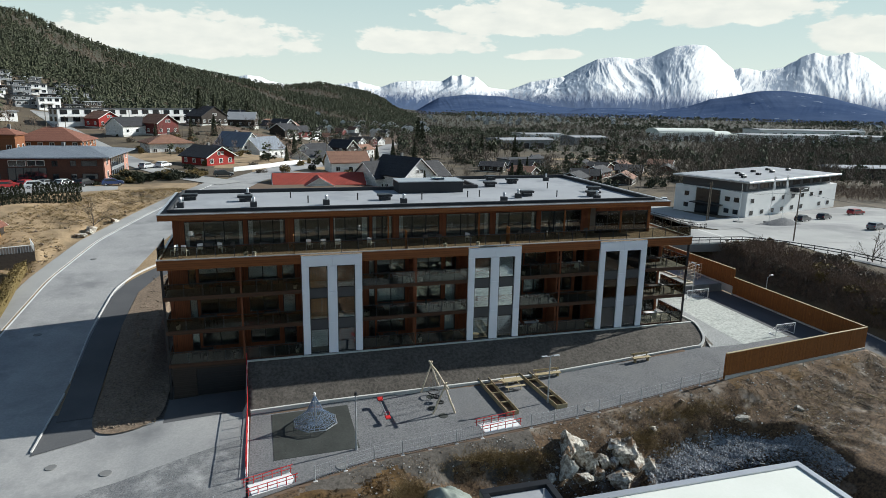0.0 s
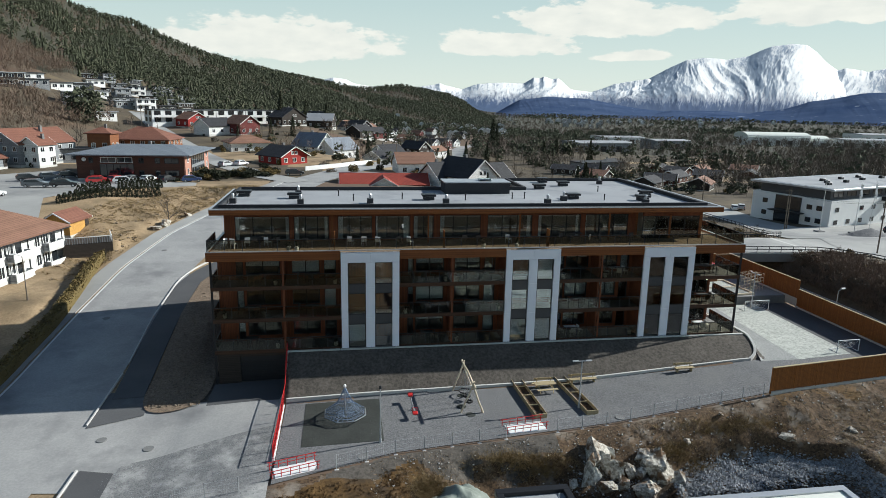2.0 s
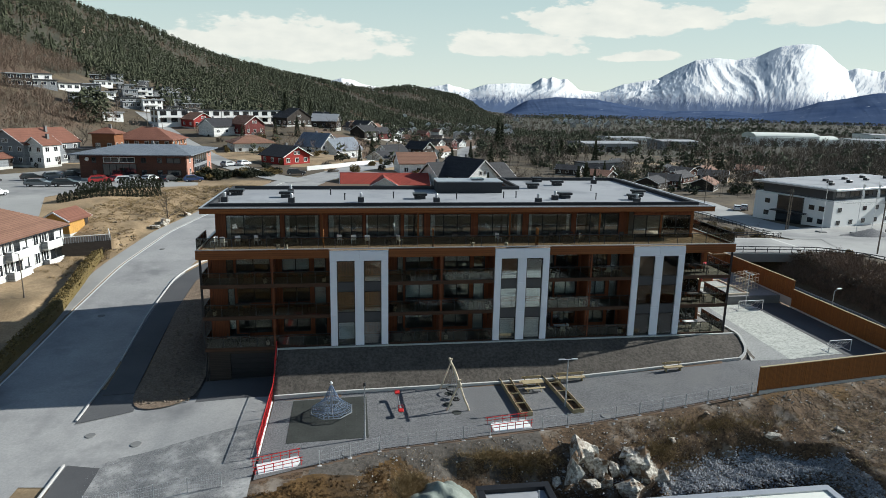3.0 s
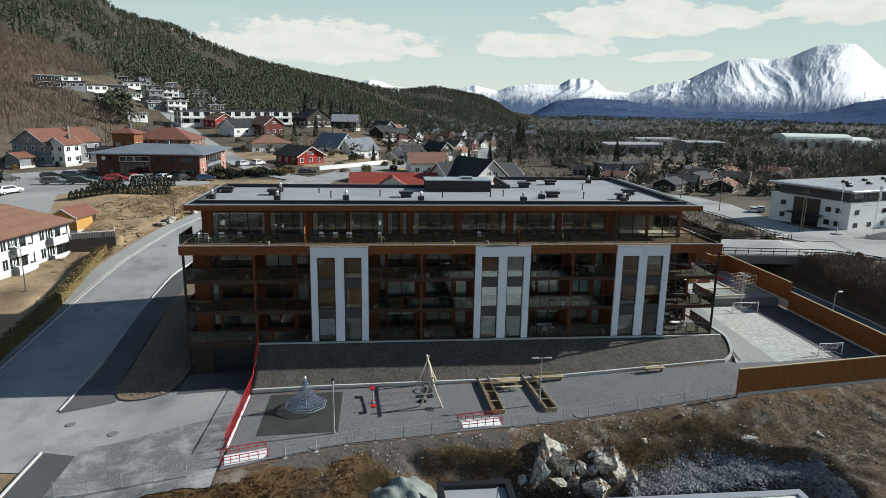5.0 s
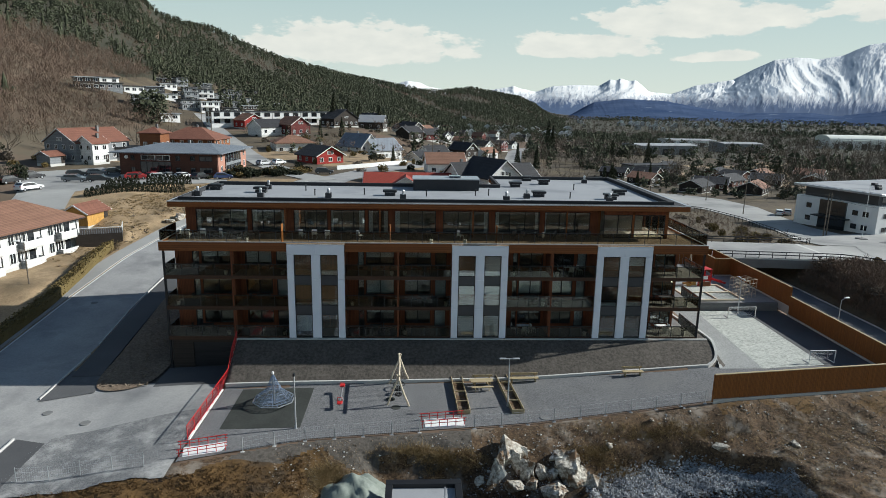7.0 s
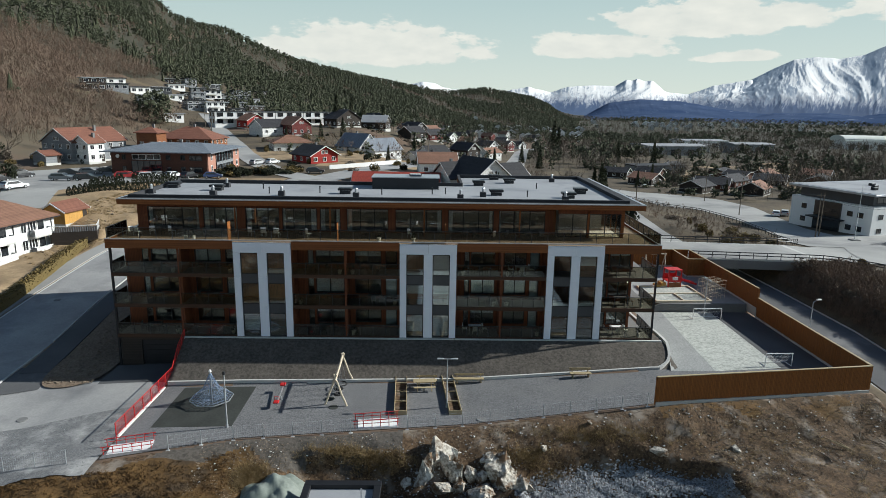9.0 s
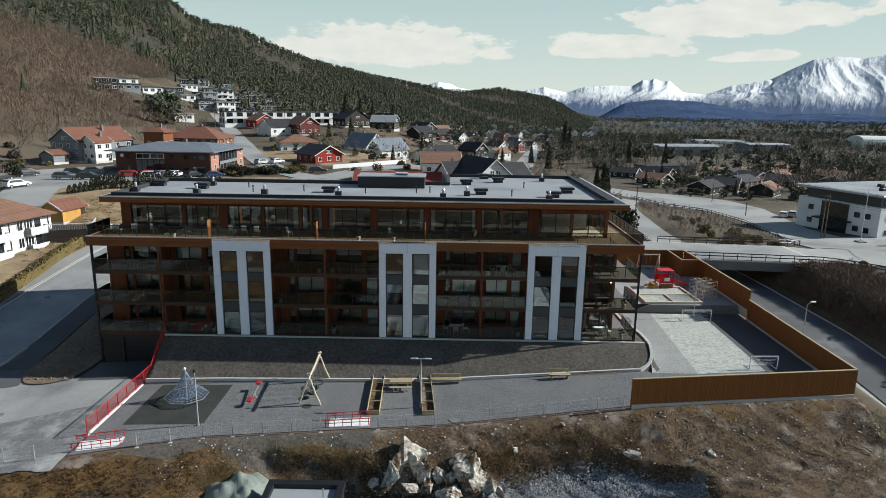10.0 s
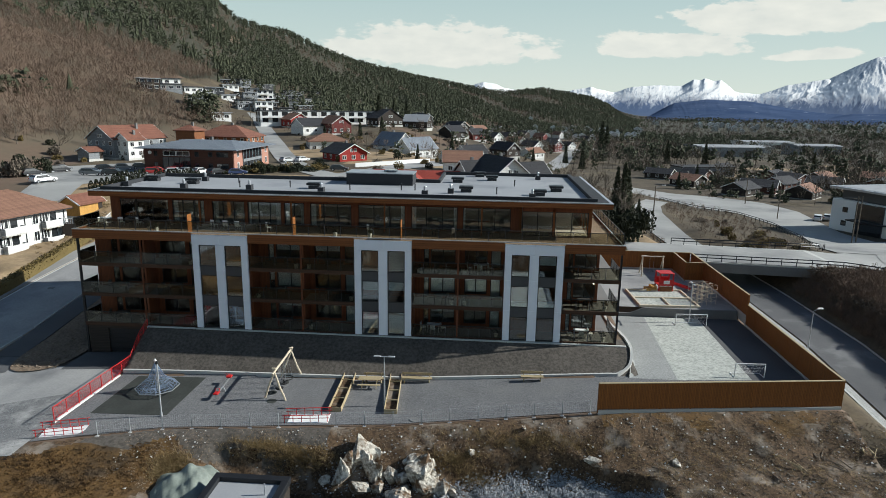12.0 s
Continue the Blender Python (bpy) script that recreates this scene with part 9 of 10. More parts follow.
# heap of gravel and low rails by the office
bm = bmesh.new()
bmesh.ops.create_grid(bm, x_segments=24, y_segments=24, size=1.0)
for v in bm.verts:
    d = max(0, 1 - v.co.length)
    v.co.z = 1.6 * d ** 0.8 + 0.1 * noise.noise(v.co * 6) * (d > 0) - 0.05
    v.co.x *= 5.0
    v.co.y *= 3.4
hp = obj("mound", bm, gravel, True)
hp.matrix_world = pose(107.8, 109.5, gz(107.8, 109.5) + 0.1, 0, 0, 18)
tagged(hp, "mound of grey gravel dumped on the forecourt", "gravel mound")
wl_ = wall_line("garden_wall", [tuple(p) for p in along([(-6.0, 168.0), (4.0, 177.0), (12.0, 188.0)], 1.0)], lambda x, y: gz(x, y) - 0.3, lambda x, y: gz(x, y) + 1.1, 0.25, white_plain, "white-painted garden wall beside the lane")

# ---- far mountains ----


def mountain_material():
    mt, ns, ls, p = nodes_of("snow_mountain")
    g = ns.new("ShaderNodeNewGeometry")
    sep = ns.new("ShaderNodeSeparateXYZ")
    ls.new(g.outputs["Position"], sep.inputs[0])
    nsep = ns.new("ShaderNodeSeparateXYZ")
    ls.new(g.outputs["Normal"], nsep.inputs[0])
    # gullies run down the slope, bent by a coarse noise
    turn = mathn(ns, ls, "ARCTAN2", mathn(ns, ls, "SUBTRACT", sep.outputs[0], CX), mathn(ns, ls, "SUBTRACT", sep.outputs[1], CY))
    reach = mathn(ns, ls, "SQRT", mathn(ns, ls, "ADD", mathn(ns, ls, "POWER", mathn(ns, ls, "SUBTRACT", sep.outputs[0], CX), 2.0), mathn(ns, ls, "POWER", mathn(ns, ls, "SUBTRACT", sep.outputs[1], CY), 2.0)))

    def slope_noise(across, down, detail, rough, shift=None):
        cb = ns.new("ShaderNodeCombineXYZ")
        u = mathn(ns, ls, "MULTIPLY", turn, across)
        ls.new(u if shift is None else mathn(ns, ls, "ADD", u, shift), cb.inputs[0])
        ls.new(mathn(ns, ls, "MULTIPLY", reach, down), cb.inputs[1])
        return noise_n(ns, ls, cb.outputs[0], 1.0, detail, rough)

    n2 = slope_noise(26.0, 0.0016, 5, 0.55)
    bend = mathn(ns, ls, "MULTIPLY", n2, 5.0)
    n1 = slope_noise(230.0, 0.0016, 8, 0.62, bend)
    n3 = slope_noise(420.0, 0.006, 9, 0.68, bend)
    # bare rock where steep; shade on the west flank is put in as colour
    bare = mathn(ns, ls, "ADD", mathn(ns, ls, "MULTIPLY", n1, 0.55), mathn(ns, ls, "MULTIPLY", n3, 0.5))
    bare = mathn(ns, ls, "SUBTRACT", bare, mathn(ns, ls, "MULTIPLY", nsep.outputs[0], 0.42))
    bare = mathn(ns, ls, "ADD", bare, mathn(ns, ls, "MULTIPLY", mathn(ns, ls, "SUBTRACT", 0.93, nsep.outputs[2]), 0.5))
    rock_and_shade = span(ns, ls, bare, 0.54, 0.65)
    # the rock's blue-grey takes in distance haze
    col = mixc(ns, ls, rock_and_shade, (0.8, 0.8, 0.79), (0.34, 0.4, 0.48))
    # the wooded foot, distance haze put into its blue, and snow tongues above it
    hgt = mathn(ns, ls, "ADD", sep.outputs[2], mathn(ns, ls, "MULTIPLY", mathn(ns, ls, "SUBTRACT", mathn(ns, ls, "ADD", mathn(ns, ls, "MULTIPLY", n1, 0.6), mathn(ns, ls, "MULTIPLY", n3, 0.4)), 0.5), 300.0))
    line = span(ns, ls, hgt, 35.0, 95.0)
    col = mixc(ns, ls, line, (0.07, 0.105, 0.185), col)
    ls.new(col, p.inputs["Base Color"])
    p.inputs["Roughness"].default_value = 0.9
    p.inputs["Specular IOR Level"].default_value = 0.1
    return mt


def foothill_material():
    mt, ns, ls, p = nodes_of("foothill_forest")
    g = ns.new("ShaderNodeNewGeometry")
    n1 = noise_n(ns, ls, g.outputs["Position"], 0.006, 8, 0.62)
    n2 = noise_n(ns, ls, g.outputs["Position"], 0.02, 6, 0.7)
    # distance haze is put into the woods' colour as blue
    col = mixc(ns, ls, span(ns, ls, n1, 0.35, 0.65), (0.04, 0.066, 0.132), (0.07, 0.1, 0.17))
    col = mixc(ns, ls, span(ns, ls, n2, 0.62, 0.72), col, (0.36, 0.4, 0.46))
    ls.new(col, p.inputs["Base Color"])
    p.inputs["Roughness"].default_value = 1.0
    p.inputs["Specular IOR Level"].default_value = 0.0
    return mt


def lattice(u, v, seed):
    """Smooth random values on a unit grid."""
    tab = np.random.RandomState(seed).uniform(0, 1, (256, 256))
    i, j = np.floor(u).astype(int), np.floor(v).astype(int)
    f, g = u - i, v - j
    f, g = f * f * (3 - 2 * f), g * g * (3 - 2 * g)
    a, b = tab[i % 256, j % 256], tab[(i + 1) % 256, j % 256]
    c, d = tab[i % 256, (j + 1) % 256], tab[(i + 1) % 256, (j + 1) % 256]
    return (a * (1 - f) + b * f) * (1 - g) + (c * (1 - f) + d * f) * g


def spurs(u, v, seed, octaves=6):
    """Sharp crests between worn gullies."""
    tot, amp = 0, 1.0
    u = u + 0.7 * (lattice(u * 0.8, v * 0.8, seed + 50) - 0.5)
    for k in range(octaves):
        tot = tot + amp * (0.5 - np.abs(2 * lattice(u, v, seed + k) - 1))
        u, v, amp = u * 2.03 + 7.1, v * 1.9 + 3.7, amp * 0.52
    return tot


def ridge(name, az, el, r_foot, r_top, material, label, rough, seed, foot_z=-16, power=1.0, fine=1.0):
    """A mountain range whose skyline stands at the heights el (degrees) for the bearings az."""
    A = np.arange(az[0], az[-1], 0.05 if az[-1] - az[0] < 90 else 0.15)
    E_ = np.interp(A, az, el)
    for _ in range(4):
        E_[1:-1] = (E_[:-2] + E_[1:-1] * 2 + E_[2:]) / 4
    broad = E_.copy()
    for _ in range(500):
        broad[1:-1] = (broad[:-2] + broad[1:-1] * 2 + broad[2:]) / 4
    E_ = E_ + fine * 0.16 * spurs(A * 1.1, A * 0 + 0.5, seed + 9)
    S = np.linspace(0, 1.25, 100)
    AA, SS = np.meshgrid(A, S)
    R = r_foot + (r_top - r_foot) * SS
    near_top = sst(0.45, 1.0, SS)
    top = 23 + r_top * np.tan(np.radians(E_[None] * near_top + broad[None] * (1 - near_top)))
    prof = np.where(SS <= 1, SS ** power, 1 - (SS - 1) * 1.2)
    rel = spurs(AA * 0.3 + 30 + 1.2 * lattice(AA * 0.22 + 30, R / 1500.0, seed + 77), R / 1300.0 + 0.8 * lattice(AA * 0.3 + 30, R / 900.0, seed + 78), seed, 7) + 0.5
    z = foot_z + (top - foot_z) * (prof + rough / 100.0 * rel * np.sin(np.pi * np.clip(SS, 0, 1)) ** 0.7 * (0.35 + 0.65 * prof))
    V = np.stack([CX + R * np.sin(np.radians(AA)), CY + R * np.cos(np.radians(AA)), z], -1)
    m, n = AA.shape
    idx = np.arange(n * m).reshape(m, n)
    faces = np.stack([idx[:-1, :-1], idx[:-1, 1:], idx[1:, 1:], idx[1:, :-1]], -1).reshape(-1, 4)
    ob = raw(name, V.reshape(-1, 3).tolist(), faces.tolist(), material, True)
    return tagged(ob, label, "mountain", kind="structure")


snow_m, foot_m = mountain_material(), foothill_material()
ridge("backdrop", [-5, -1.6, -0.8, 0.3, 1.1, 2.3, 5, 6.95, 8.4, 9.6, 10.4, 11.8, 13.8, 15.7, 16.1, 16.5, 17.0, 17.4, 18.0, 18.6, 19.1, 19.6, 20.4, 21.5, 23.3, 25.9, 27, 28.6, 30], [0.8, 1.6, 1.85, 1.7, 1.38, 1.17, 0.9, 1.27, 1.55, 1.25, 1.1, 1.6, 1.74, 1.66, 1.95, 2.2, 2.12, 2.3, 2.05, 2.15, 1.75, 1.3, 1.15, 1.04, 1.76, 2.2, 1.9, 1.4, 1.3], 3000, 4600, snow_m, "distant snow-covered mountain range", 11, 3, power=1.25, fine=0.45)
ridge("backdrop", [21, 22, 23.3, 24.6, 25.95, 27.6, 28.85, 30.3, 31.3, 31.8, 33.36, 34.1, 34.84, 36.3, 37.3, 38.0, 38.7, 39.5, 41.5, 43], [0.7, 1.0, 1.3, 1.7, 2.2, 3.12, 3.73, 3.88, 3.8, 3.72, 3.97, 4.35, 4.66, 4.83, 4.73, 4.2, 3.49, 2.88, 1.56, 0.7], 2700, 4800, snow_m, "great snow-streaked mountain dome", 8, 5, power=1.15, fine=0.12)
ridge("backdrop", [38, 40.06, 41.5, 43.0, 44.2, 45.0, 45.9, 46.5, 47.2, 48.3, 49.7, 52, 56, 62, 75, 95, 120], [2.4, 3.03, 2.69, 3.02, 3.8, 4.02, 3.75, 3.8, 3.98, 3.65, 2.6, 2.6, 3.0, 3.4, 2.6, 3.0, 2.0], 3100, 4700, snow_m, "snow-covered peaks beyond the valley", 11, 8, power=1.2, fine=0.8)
ridge("backdrop", [12.0, 13.4, 14.3, 15.3, 17.7, 19.5, 21.05, 22.4, 23.9, 26.6, 31.8, 34], [-1.2, -0.77, -0.2, 0.33, 0.65, 0.58, 0.52, 0.3, 0.0, -0.34, -0.5, -1.1], 2100, 2800, foot_m, "forested foothill across the valley, distance haze put into its blue colour", 9, 11, fine=0.2)
ridge("backdrop", [24, 26, 28.0, 31.8, 33.5, 36.2, 38.0, 39.8, 41.1, 43.0, 45.8, 50.2, 55, 65, 90], [-1.0, -0.6, -0.3, -0.23, -0.4, -0.04, 0.62, 0.9, 1.23, 1.33, 0.94, -0.2, 0.6, 0.8, 0.6], 2000, 2600, foot_m, "forested foothill across the valley, distance haze put into its blue colour", 9, 14, fine=0.2)
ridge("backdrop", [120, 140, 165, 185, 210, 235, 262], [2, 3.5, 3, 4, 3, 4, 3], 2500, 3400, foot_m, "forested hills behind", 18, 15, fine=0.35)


# ---- woods ----
def forest(name, P, height, material, label, seed, kind="conifer", category="trees", clumps=6, fat=(0.13, 0.24), wide=0.13, zone=(0.3, 0.86)):
    r = np.random.RandomState(seed)
    n = len(P)
    Z = ground_z(P[:, 0], P[:, 1])
    H = r.uniform(*height, n)
    V, Fc = [], []
    if kind == "conifer":
        sides, tiers = 5, 3
        for t in range(tiers):
            z0, z1 = 0.08 + 0.25 * t, 0.08 + 0.25 * t + 0.46
            rad = (0.2, 0.155, 0.1)[t]
            a = np.arange(sides) * 2 * np.pi / sides + t
            ang = a[None] + r.uniform(0, 6.28, (n, 1))
            rr_ = rad * H[:, None] * (1 + r.uniform(-0.35, 0.35, (n, sides)))
            ring_ = np.stack([rr_ * np.cos(ang), rr_ * np.sin(ang), (z0 + r.uniform(-0.05, 0.05, (n, sides))) * H[:, None]], -1)
            tip = np.stack([r.uniform(-0.03, 0.03, n) * H, r.uniform(-0.03, 0.03, n) * H, min(z1, 1.0) * H], -1)[:, None]
            V.append(np.concatenate([ring_, tip], 1))
        V = np.concatenate(V, 1)
        f = []
        for t in range(tiers):
            o = t * (sides + 1)
            f += [(o + i, o + (i + 1) % sides, o + sides) for i in range(sides)]
        f = np.array(f)
    elif kind == "pine":
        # a few ragged clumps on a bare stem
        cl = clumps
        V = []
        f = []
        for t in range(cl):
            c = np.stack([r.uniform(-wide, wide, n) * H, r.uniform(-wide, wide, n) * H, r.uniform(*zone, n) * H], -1)
            s = r.uniform(*fat, n)[:, None] * H[:, None]
            b = np.array([(1, 0, 0), (-0.5, 0.87, 0), (-0.5, -0.87, 0), (0, 0, 0.9)])
            a = r.uniform(0, 6.28, n)
            ca, sa = np.cos(a)[:, None], np.sin(a)[:, None]
            bb = np.stack([b[None, :, 0] * ca - b[None, :, 1] * sa, b[None, :, 0] * sa + b[None, :, 1] * ca, b[None, :, 2] + 0 * ca], -1)
            vv = c[:, None] + bb * s[:, None] * (1 + r.uniform(-0.35, 0.35, (n, 4, 1)))
            V.append(vv)
            o = t * 4
            f += [(o, o + 1, o + 3), (o + 1, o + 2, o + 3), (o + 2, o, o + 3)]
        st = np.array([(0.012, 0, 0), (-0.012, 0, 0), (0, 0, 0.7)])
        V.append(st[None] * H[:, None, None] * np.ones((n, 3, 1)))
        o = cl * 4
        f += [(o, o + 1, o + 2)]
        V = np.concatenate(V, 1)
        f = np.array(f)
    else:
        # bare crowns: a slim stem and a haze of fine twigs
        nb_ = 30
        d = r.normal(0, 1, (n, nb_, 3))
        d /= np.linalg.norm(d, axis=-1)[..., None]
        rad = r.uniform(0.35, 1.0, (n, nb_, 1))
        c = d * rad * np.array([0.27, 0.27, 0.34]) + np.array([0, 0, 0.62])
        run = d * np.array([0.8, 0.8, 0.5]) + np.array([0, 0, 0.75]) + r.normal(0, 0.3, (n, nb_, 3))
        run /= np.linalg.norm(run, axis=-1)[..., None]
        a = r.uniform(0, 6.28, (n, nb_))
        sd = np.stack([np.cos(a), np.sin(a), 0 * a], -1) * 0.012
        twig = np.stack([c - run * 0.11 - sd, c - run * 0.11 + sd, c + run * 0.13], 2)
        stem = np.zeros((n, 1, 3, 3))
        stem[:, 0, 0, 0], stem[:, 0, 1, 0], stem[:, 0, 2, 2] = -0.006, 0.006, 0.85
        V = np.concatenate([twig, stem], 1).reshape(n, -1, 3) * H[:, None, None]
        f = np.arange(V.shape[1]).reshape(-1, 3)
    k = V.shape[1]
    V = V + np.stack([P[:, 0], P[:, 1], Z - 0.3], 1)[:, None]
    Fc = f[None] + (np.arange(n) * k)[:, None, None]
    ob = raw(name, V.reshape(-1, 3).tolist(), Fc.reshape(-1, 3).tolist(), material)
    return tagged(ob, label, category, kind="stuff")


def polar(r, n, az0, az1, d0, d1):
    a = np.radians(r.uniform(az0, az1, n))
    d = np.sqrt(r.uniform(d0 * d0, d1 * d1, n))
    return np.stack([CX + d * np.sin(a), CY + d * np.cos(a)], 1)


def bearing(P):
    return np.degrees(np.arctan2(P[:, 0] - CX, P[:, 1] - CY)), np.hypot(P[:, 0] - CX, P[:, 1] - CY)


def clear(P):
    """Keep trees off roads, yards and homes."""
    k = np.ones(len(P), bool)
    for x, y in [(h[0], h[1]) for h in HILL] + [(s[0], s[1]) for s in SPOTS]:
        k &= np.hypot(P[:, 0] - x, P[:, 1] - y) > 10
    fine = np.concatenate([along(ROAD_MID, 8.0), along(LANE, 8.0)])
    for x, y in fine:
        k &= np.hypot(P[:, 0] - x, P[:, 1] - y) > 7
    for x, y, w, d in ((-50, 305, 40, 16), (254, 472, 22, 20), (276, 612, 40, 30), (222, 500, 20, 16), (430, 590, 40, 26), (545, 560, 66, 26), (600, 500, 50, 24), (640, 640, 70, 30), (176, 420, 24, 20), (-50, 196, 24, 18), (-75, 178, 16, 18), (-120, 350, 24, 60), (150, 310, 40, 30), (254, 440, 20, 22), (276, 570, 36, 20), (545, 515, 70, 18), (176, 388, 26, 14), (262, 203, 40, 14)):
        k &= ~((np.abs(P[:, 0] - x) < w) & (np.abs(P[:, 1] - y) < d))
    return P[k]


R = np.random.RandomState(21)
hill_p = clear(polar(R, 54000, -48, 13, 240, 1650))
az_, d_ = bearing(hill_p)
r0_ = np.interp(az_, [-48, -39, -25, -17, -8, 0, 5, 13], [230, 240, 330, 370, 440, 560, 700, 900])
cr_ = np.interp(az_, [-60, -39, -20, -8, 0, 5, 13], [700, 720, 900, 1100, 1250, 1450, 1600])
keep = (d_ > r0_) & (d_ < cr_ + 60)
patch = wob(hill_p[:, 0], hill_p[:, 1], 0.018) + 0.5 * wob(hill_p[:, 0], hill_p[:, 1], 0.06)
hgt_ = (d_ - r0_) / (cr_ - r0_)
leafy = (patch + np.where(az_ < -22, 0.95 - 2.4 * hgt_, -0.15) + R.uniform(-0.4, 0.4, len(d_))) > 0.15
dark_ = hill_p[keep & ~leafy]
forest("conifer_wood", dark_[::4], (6, 11), conifer, "dark spruce wood on the hillside", 31)
forest("conifer_wood", np.delete(dark_, np.s_[::4], 0), (6, 11), conifer, "dark pine wood covering the hillside", 41, "pine", clumps=14, fat=(0.08, 0.15), wide=0.2, zone=(0.3, 0.85))
forest("bare_wood", hill_p[keep & leafy], (4.5, 8), twigs_red, "leafless brown birch wood on the hillside", 32, "bare")
near_slope = clear(polar(R, 6500, -52, -20, 178, 460))
a2, d2 = bearing(near_slope)
near_slope = near_slope[(d2 > np.interp(a2, [-52, -39, -25, -20], [185, 205, 262, 300]))]
forest("bare_wood", near_slope, (5, 9), twigs_red, "leafless brown wood above the car park", 33, "bare")
val = clear(np.concatenate([polar(R, 15000, 2, 62, 250, 2300), polar(R, 5000, 8, 62, 300, 1000)]))
a3, d3 = bearing(val)
v_patch = wob(val[:, 0], val[:, 1], 0.012) + 0.6 * wob(val[:, 0], val[:, 1], 0.04) + R.uniform(-0.35, 0.35, len(d3))
ok = (d3 > 330) | (a3 > 14)
near_v = d3 < 800
forest("conifer_wood", val[ok & (v_patch > 0.45) & ~near_v], (7, 12), conifer, "dark conifer groves across the valley", 24, "pine", clumps=10, fat=(0.1, 0.19), wide=0.22, zone=(0.35, 0.8))
forest("conifer_wood", val[ok & (v_patch > 0.45) & near_v], (6, 11), conifer, "dark pine groves in the valley", 44, "pine", clumps=30, fat=(0.07, 0.13), wide=0.2, zone=(0.3, 0.85))
forest("bare_wood", val[ok & (v_patch <= 0.45) & (v_patch > -0.75)], (6, 11), twigs, "grey leafless woods across the valley", 35, "bare")
mid = clear(polar(R, 1500, 0, 50, 185, 420))
a4, d4 = bearing(mid)
m_ok = (mid[:, 0] > 40) & (d4 > np.interp(a4, [0, 15, 22, 30, 40, 50], [330, 300, 250, 215, 235, 240]))
forest("bare_wood", mid[m_ok], (6, 11), twigs, "grey leafless copse beyond the junction", 36, "bare")
east = clear(polar(R, 3400, 37, 64, 262, 560))
forest("bare_wood", east[:2500], (5, 10), twigs, "grey leafless wood beyond the office forecourt", 81, "bare")
forest("conifer_wood", east[2500:3000], (5, 10), conifer, "dark pines among leafless trees beyond the office", 82, "pine", clumps=30, fat=(0.07, 0.13), wide=0.2, zone=(0.25, 0.85))
forest("brushwood", clear(np.concatenate([polar(R, 2600, 40, 64, 240, 420), polar(R, 1800, 44, 62, 212, 250)])), (1.5, 3.5), twigs_red, "dry brown brushwood beyond the office forecourt", 83, "bare", "brushwood")
vill = clear(np.stack([R.uniform(-142, -84, 520), R.uniform(275, 540, 520)], 1))
forest("garden_trees", vill[:170], (3, 6), twigs, "leafless trees between the hillside houses", 71, "bare", "trees")
forest("garden_conifers", vill[170:240], (2, 5), conifer, "dark bushes between the hillside houses", 72, "pine", "trees", clumps=24, fat=(0.1, 0.18), wide=0.26, zone=(0.1, 0.8))
pines = np.stack([R.uniform(-101, -93, 9), R.uniform(268, 288, 9)], 1)
forest("pine_clump", pines, (9, 14), conifer, "broad dark pines below the hillside houses", 73, "pine", "trees", clumps=70, fat=(0.05, 0.1), wide=0.2, zone=(0.1, 0.92))
tw = clear(polar(R, 900, -22, 12, 190, 420))
forest("bare_wood", tw[: 260], (4, 7), twigs_red, "leafless garden trees between the houses", 37, "bare")
forest("conifer_wood", tw[520: 620], (4, 8), conifer, "garden spruces between the houses", 38, "pine", clumps=30, fat=(0.07, 0.13), wide=0.17, zone=(0.15, 0.85))


def off_roads(P):
    """Points clear of the junction, the lower road and the forecourt."""
    k = np.ones(len(P), bool)
    for line, gap in ((JUNCTION, 6.3), (UNDER, 3.9), ([(94, 106), (97, 125), (100, 146), (103, 168), (97, 182), (88, 196), (74, 222)], 10.5)):
        for x, y in along(line, 3.0):
            k &= np.hypot(P[:, 0] - x, P[:, 1] - y) > gap
    k &= ~((P[:, 0] > 88) & (P[:, 1] < 126))
    return P[k]


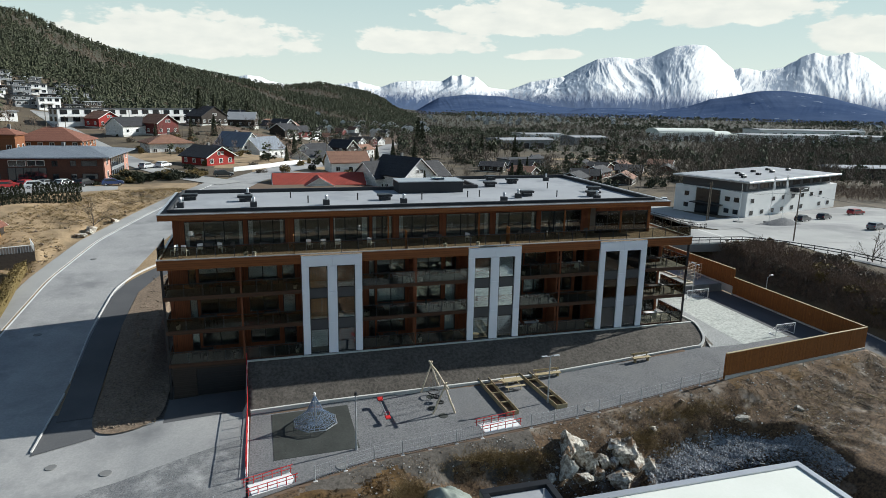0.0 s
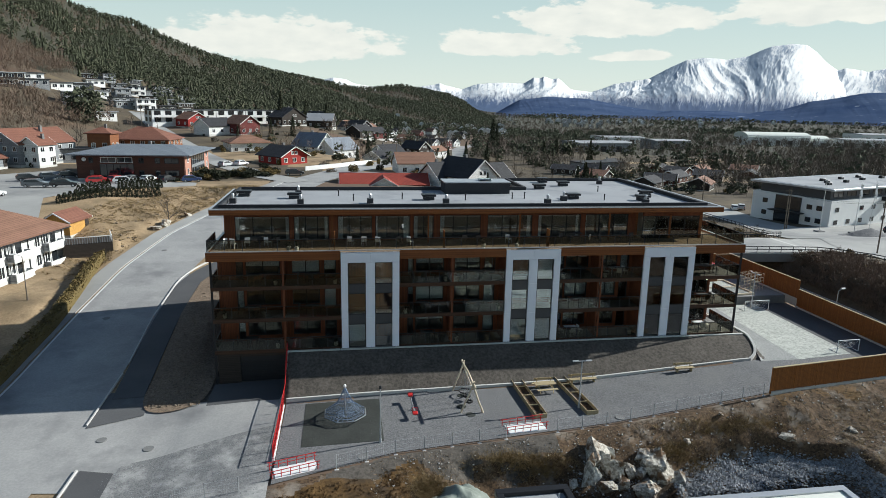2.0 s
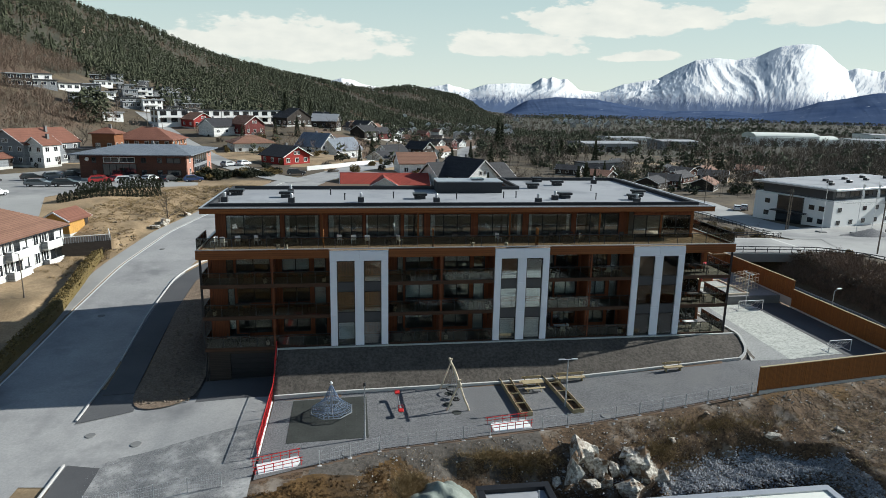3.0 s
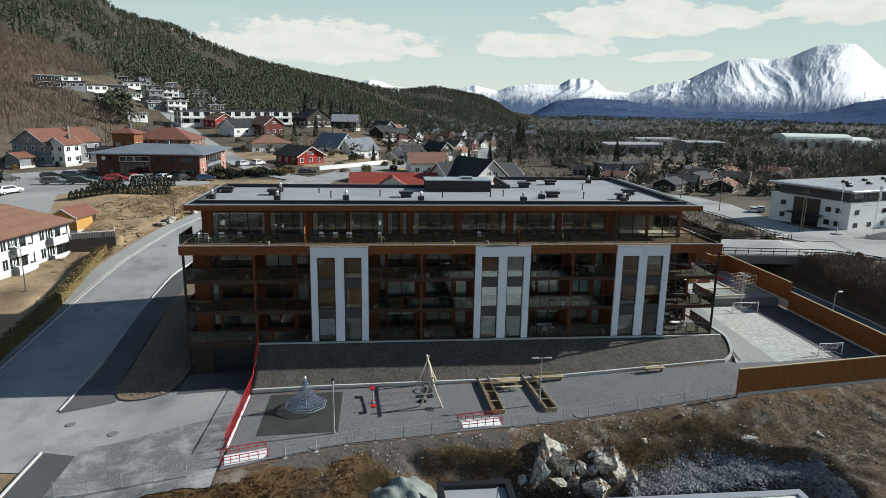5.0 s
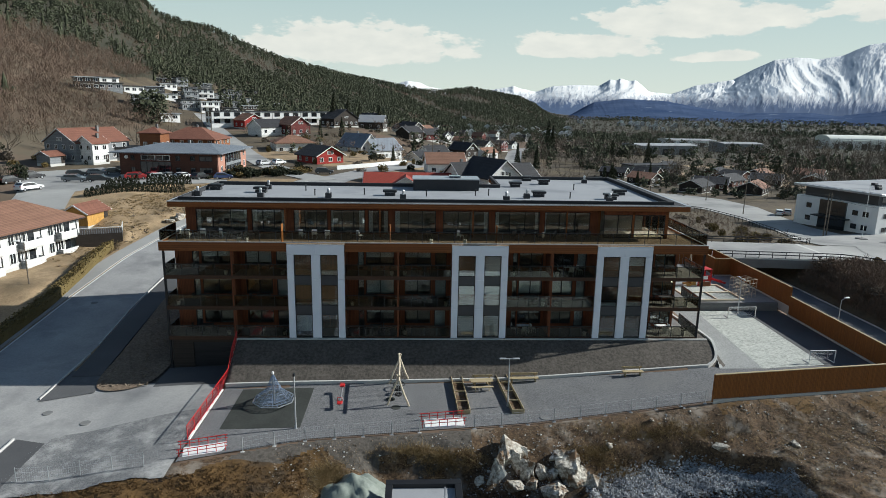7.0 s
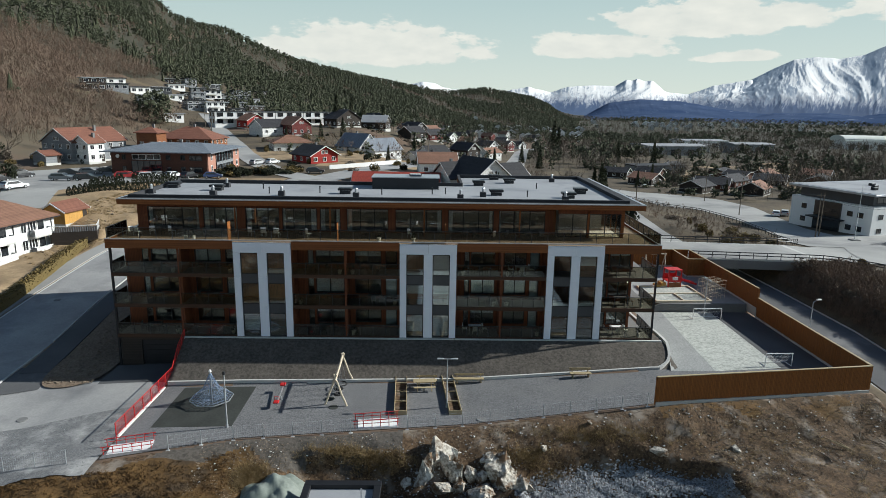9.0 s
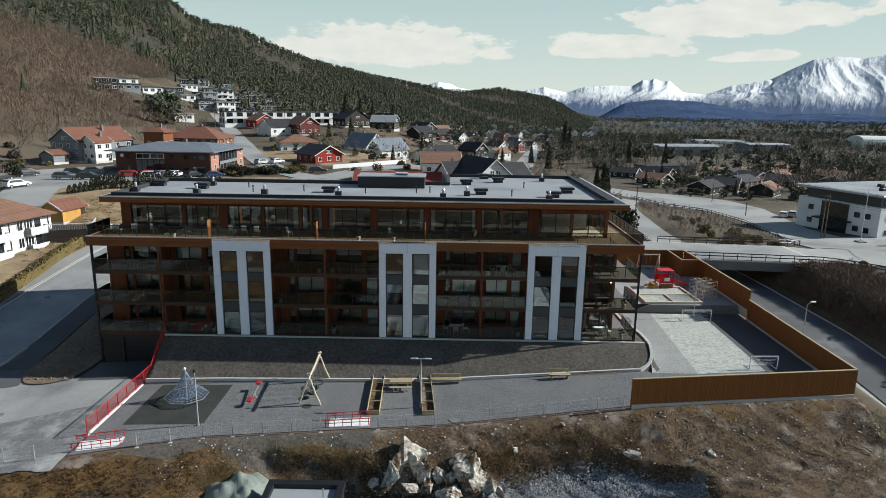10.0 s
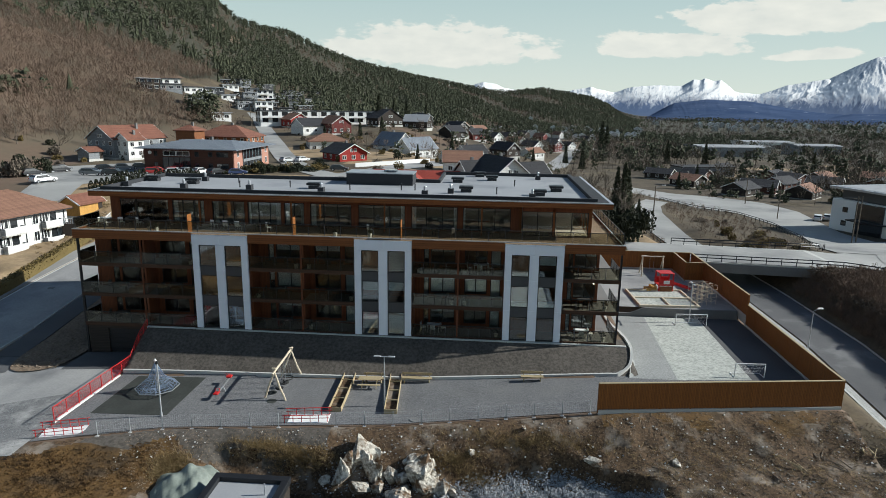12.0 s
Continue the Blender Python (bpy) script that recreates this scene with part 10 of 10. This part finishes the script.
isle = off_roads(np.stack([R.uniform(58, 100, 2600), R.uniform(103, 205, 2600)], 1))
forest("brushwood", isle, (0.7, 2.0), twigs_red, "dry leafless brushwood beside the junction", 51, "bare", "brushwood")
eb = R.uniform(44, 90, 6000)
emb = off_roads(np.stack([under_x(eb) + R.uniform(4.2, 16, 6000), eb], 1))
forest("brushwood", emb, (0.7, 2.3), twigs_red, "dry brushwood covering the road embankment", 52, "bare", "brushwood")
gard = clear(off_roads(np.stack([R.uniform(96, 205, 900), R.uniform(192, 330, 900)], 1)))
forest("garden_trees", gard[300:700], (2.5, 6.5), twigs, "leafless garden trees between the bungalows", 53, "bare", "trees")
forest("garden_conifers", gard[:300], (1.5, 4.5), conifer, "dark garden conifers and hedges between the bungalows", 54, "pine", "trees", clumps=30, fat=(0.1, 0.18), wide=0.28, zone=(0.1, 0.8))


def far_homes(n, seed):
    """Tiny pale houses sprinkled over the far valley floor, one mesh."""
    r = np.random.RandomState(seed)
    P = np.concatenate([polar(r, n, 14, 50, 1000, 2000), polar(r, n // 3, 4, 14, 640, 1150)])
    P = P[wob(P[:, 0], P[:, 1], 0.006) + 0.5 * wob(P[:, 0], P[:, 1], 0.02) > r.uniform(-0.2, 0.9, len(P))]
    w, d, h = r.uniform(2.5, 5, len(P)), r.uniform(2.5, 4, len(P)), r.uniform(4, 8, len(P))
    V, Fc = [], []
    for (x, y), a, b, c in zip(P, w, d, h):
        z = gz(x, y)
        o = len(V)
        for sy in (-b, b):
            V += [(x - a, y + sy, z - 1), (x + a, y + sy, z - 1), (x + a, y + sy, z + c), (x, y + sy, z + c + a * 0.6), (x - a, y + sy, z + c)]
        Fc += [(o, o + 1, o + 2, o + 3, o + 4), (o + 9, o + 8, o + 7, o + 6, o + 5), (o, o + 4, o + 9, o + 5), (o + 1, o + 6, o + 7, o + 2), (o + 2, o + 7, o + 8, o + 3), (o + 3, o + 8, o + 9, o + 4)]
    ob = raw("distant_houses", [tuple(map(float, v)) for v in V], Fc, far_paint)
    tagged(ob, "tiny pale houses sprinkled over the far valley floor", "houses", kind="stuff")


far_paint = surface("far_paint", (0.62, 0.62, 0.6), (0.78, 0.78, 0.76), 0.05, 0.4, 0.7, bump=0.0, coords="World", island=0.8)
far_homes(300, 61)
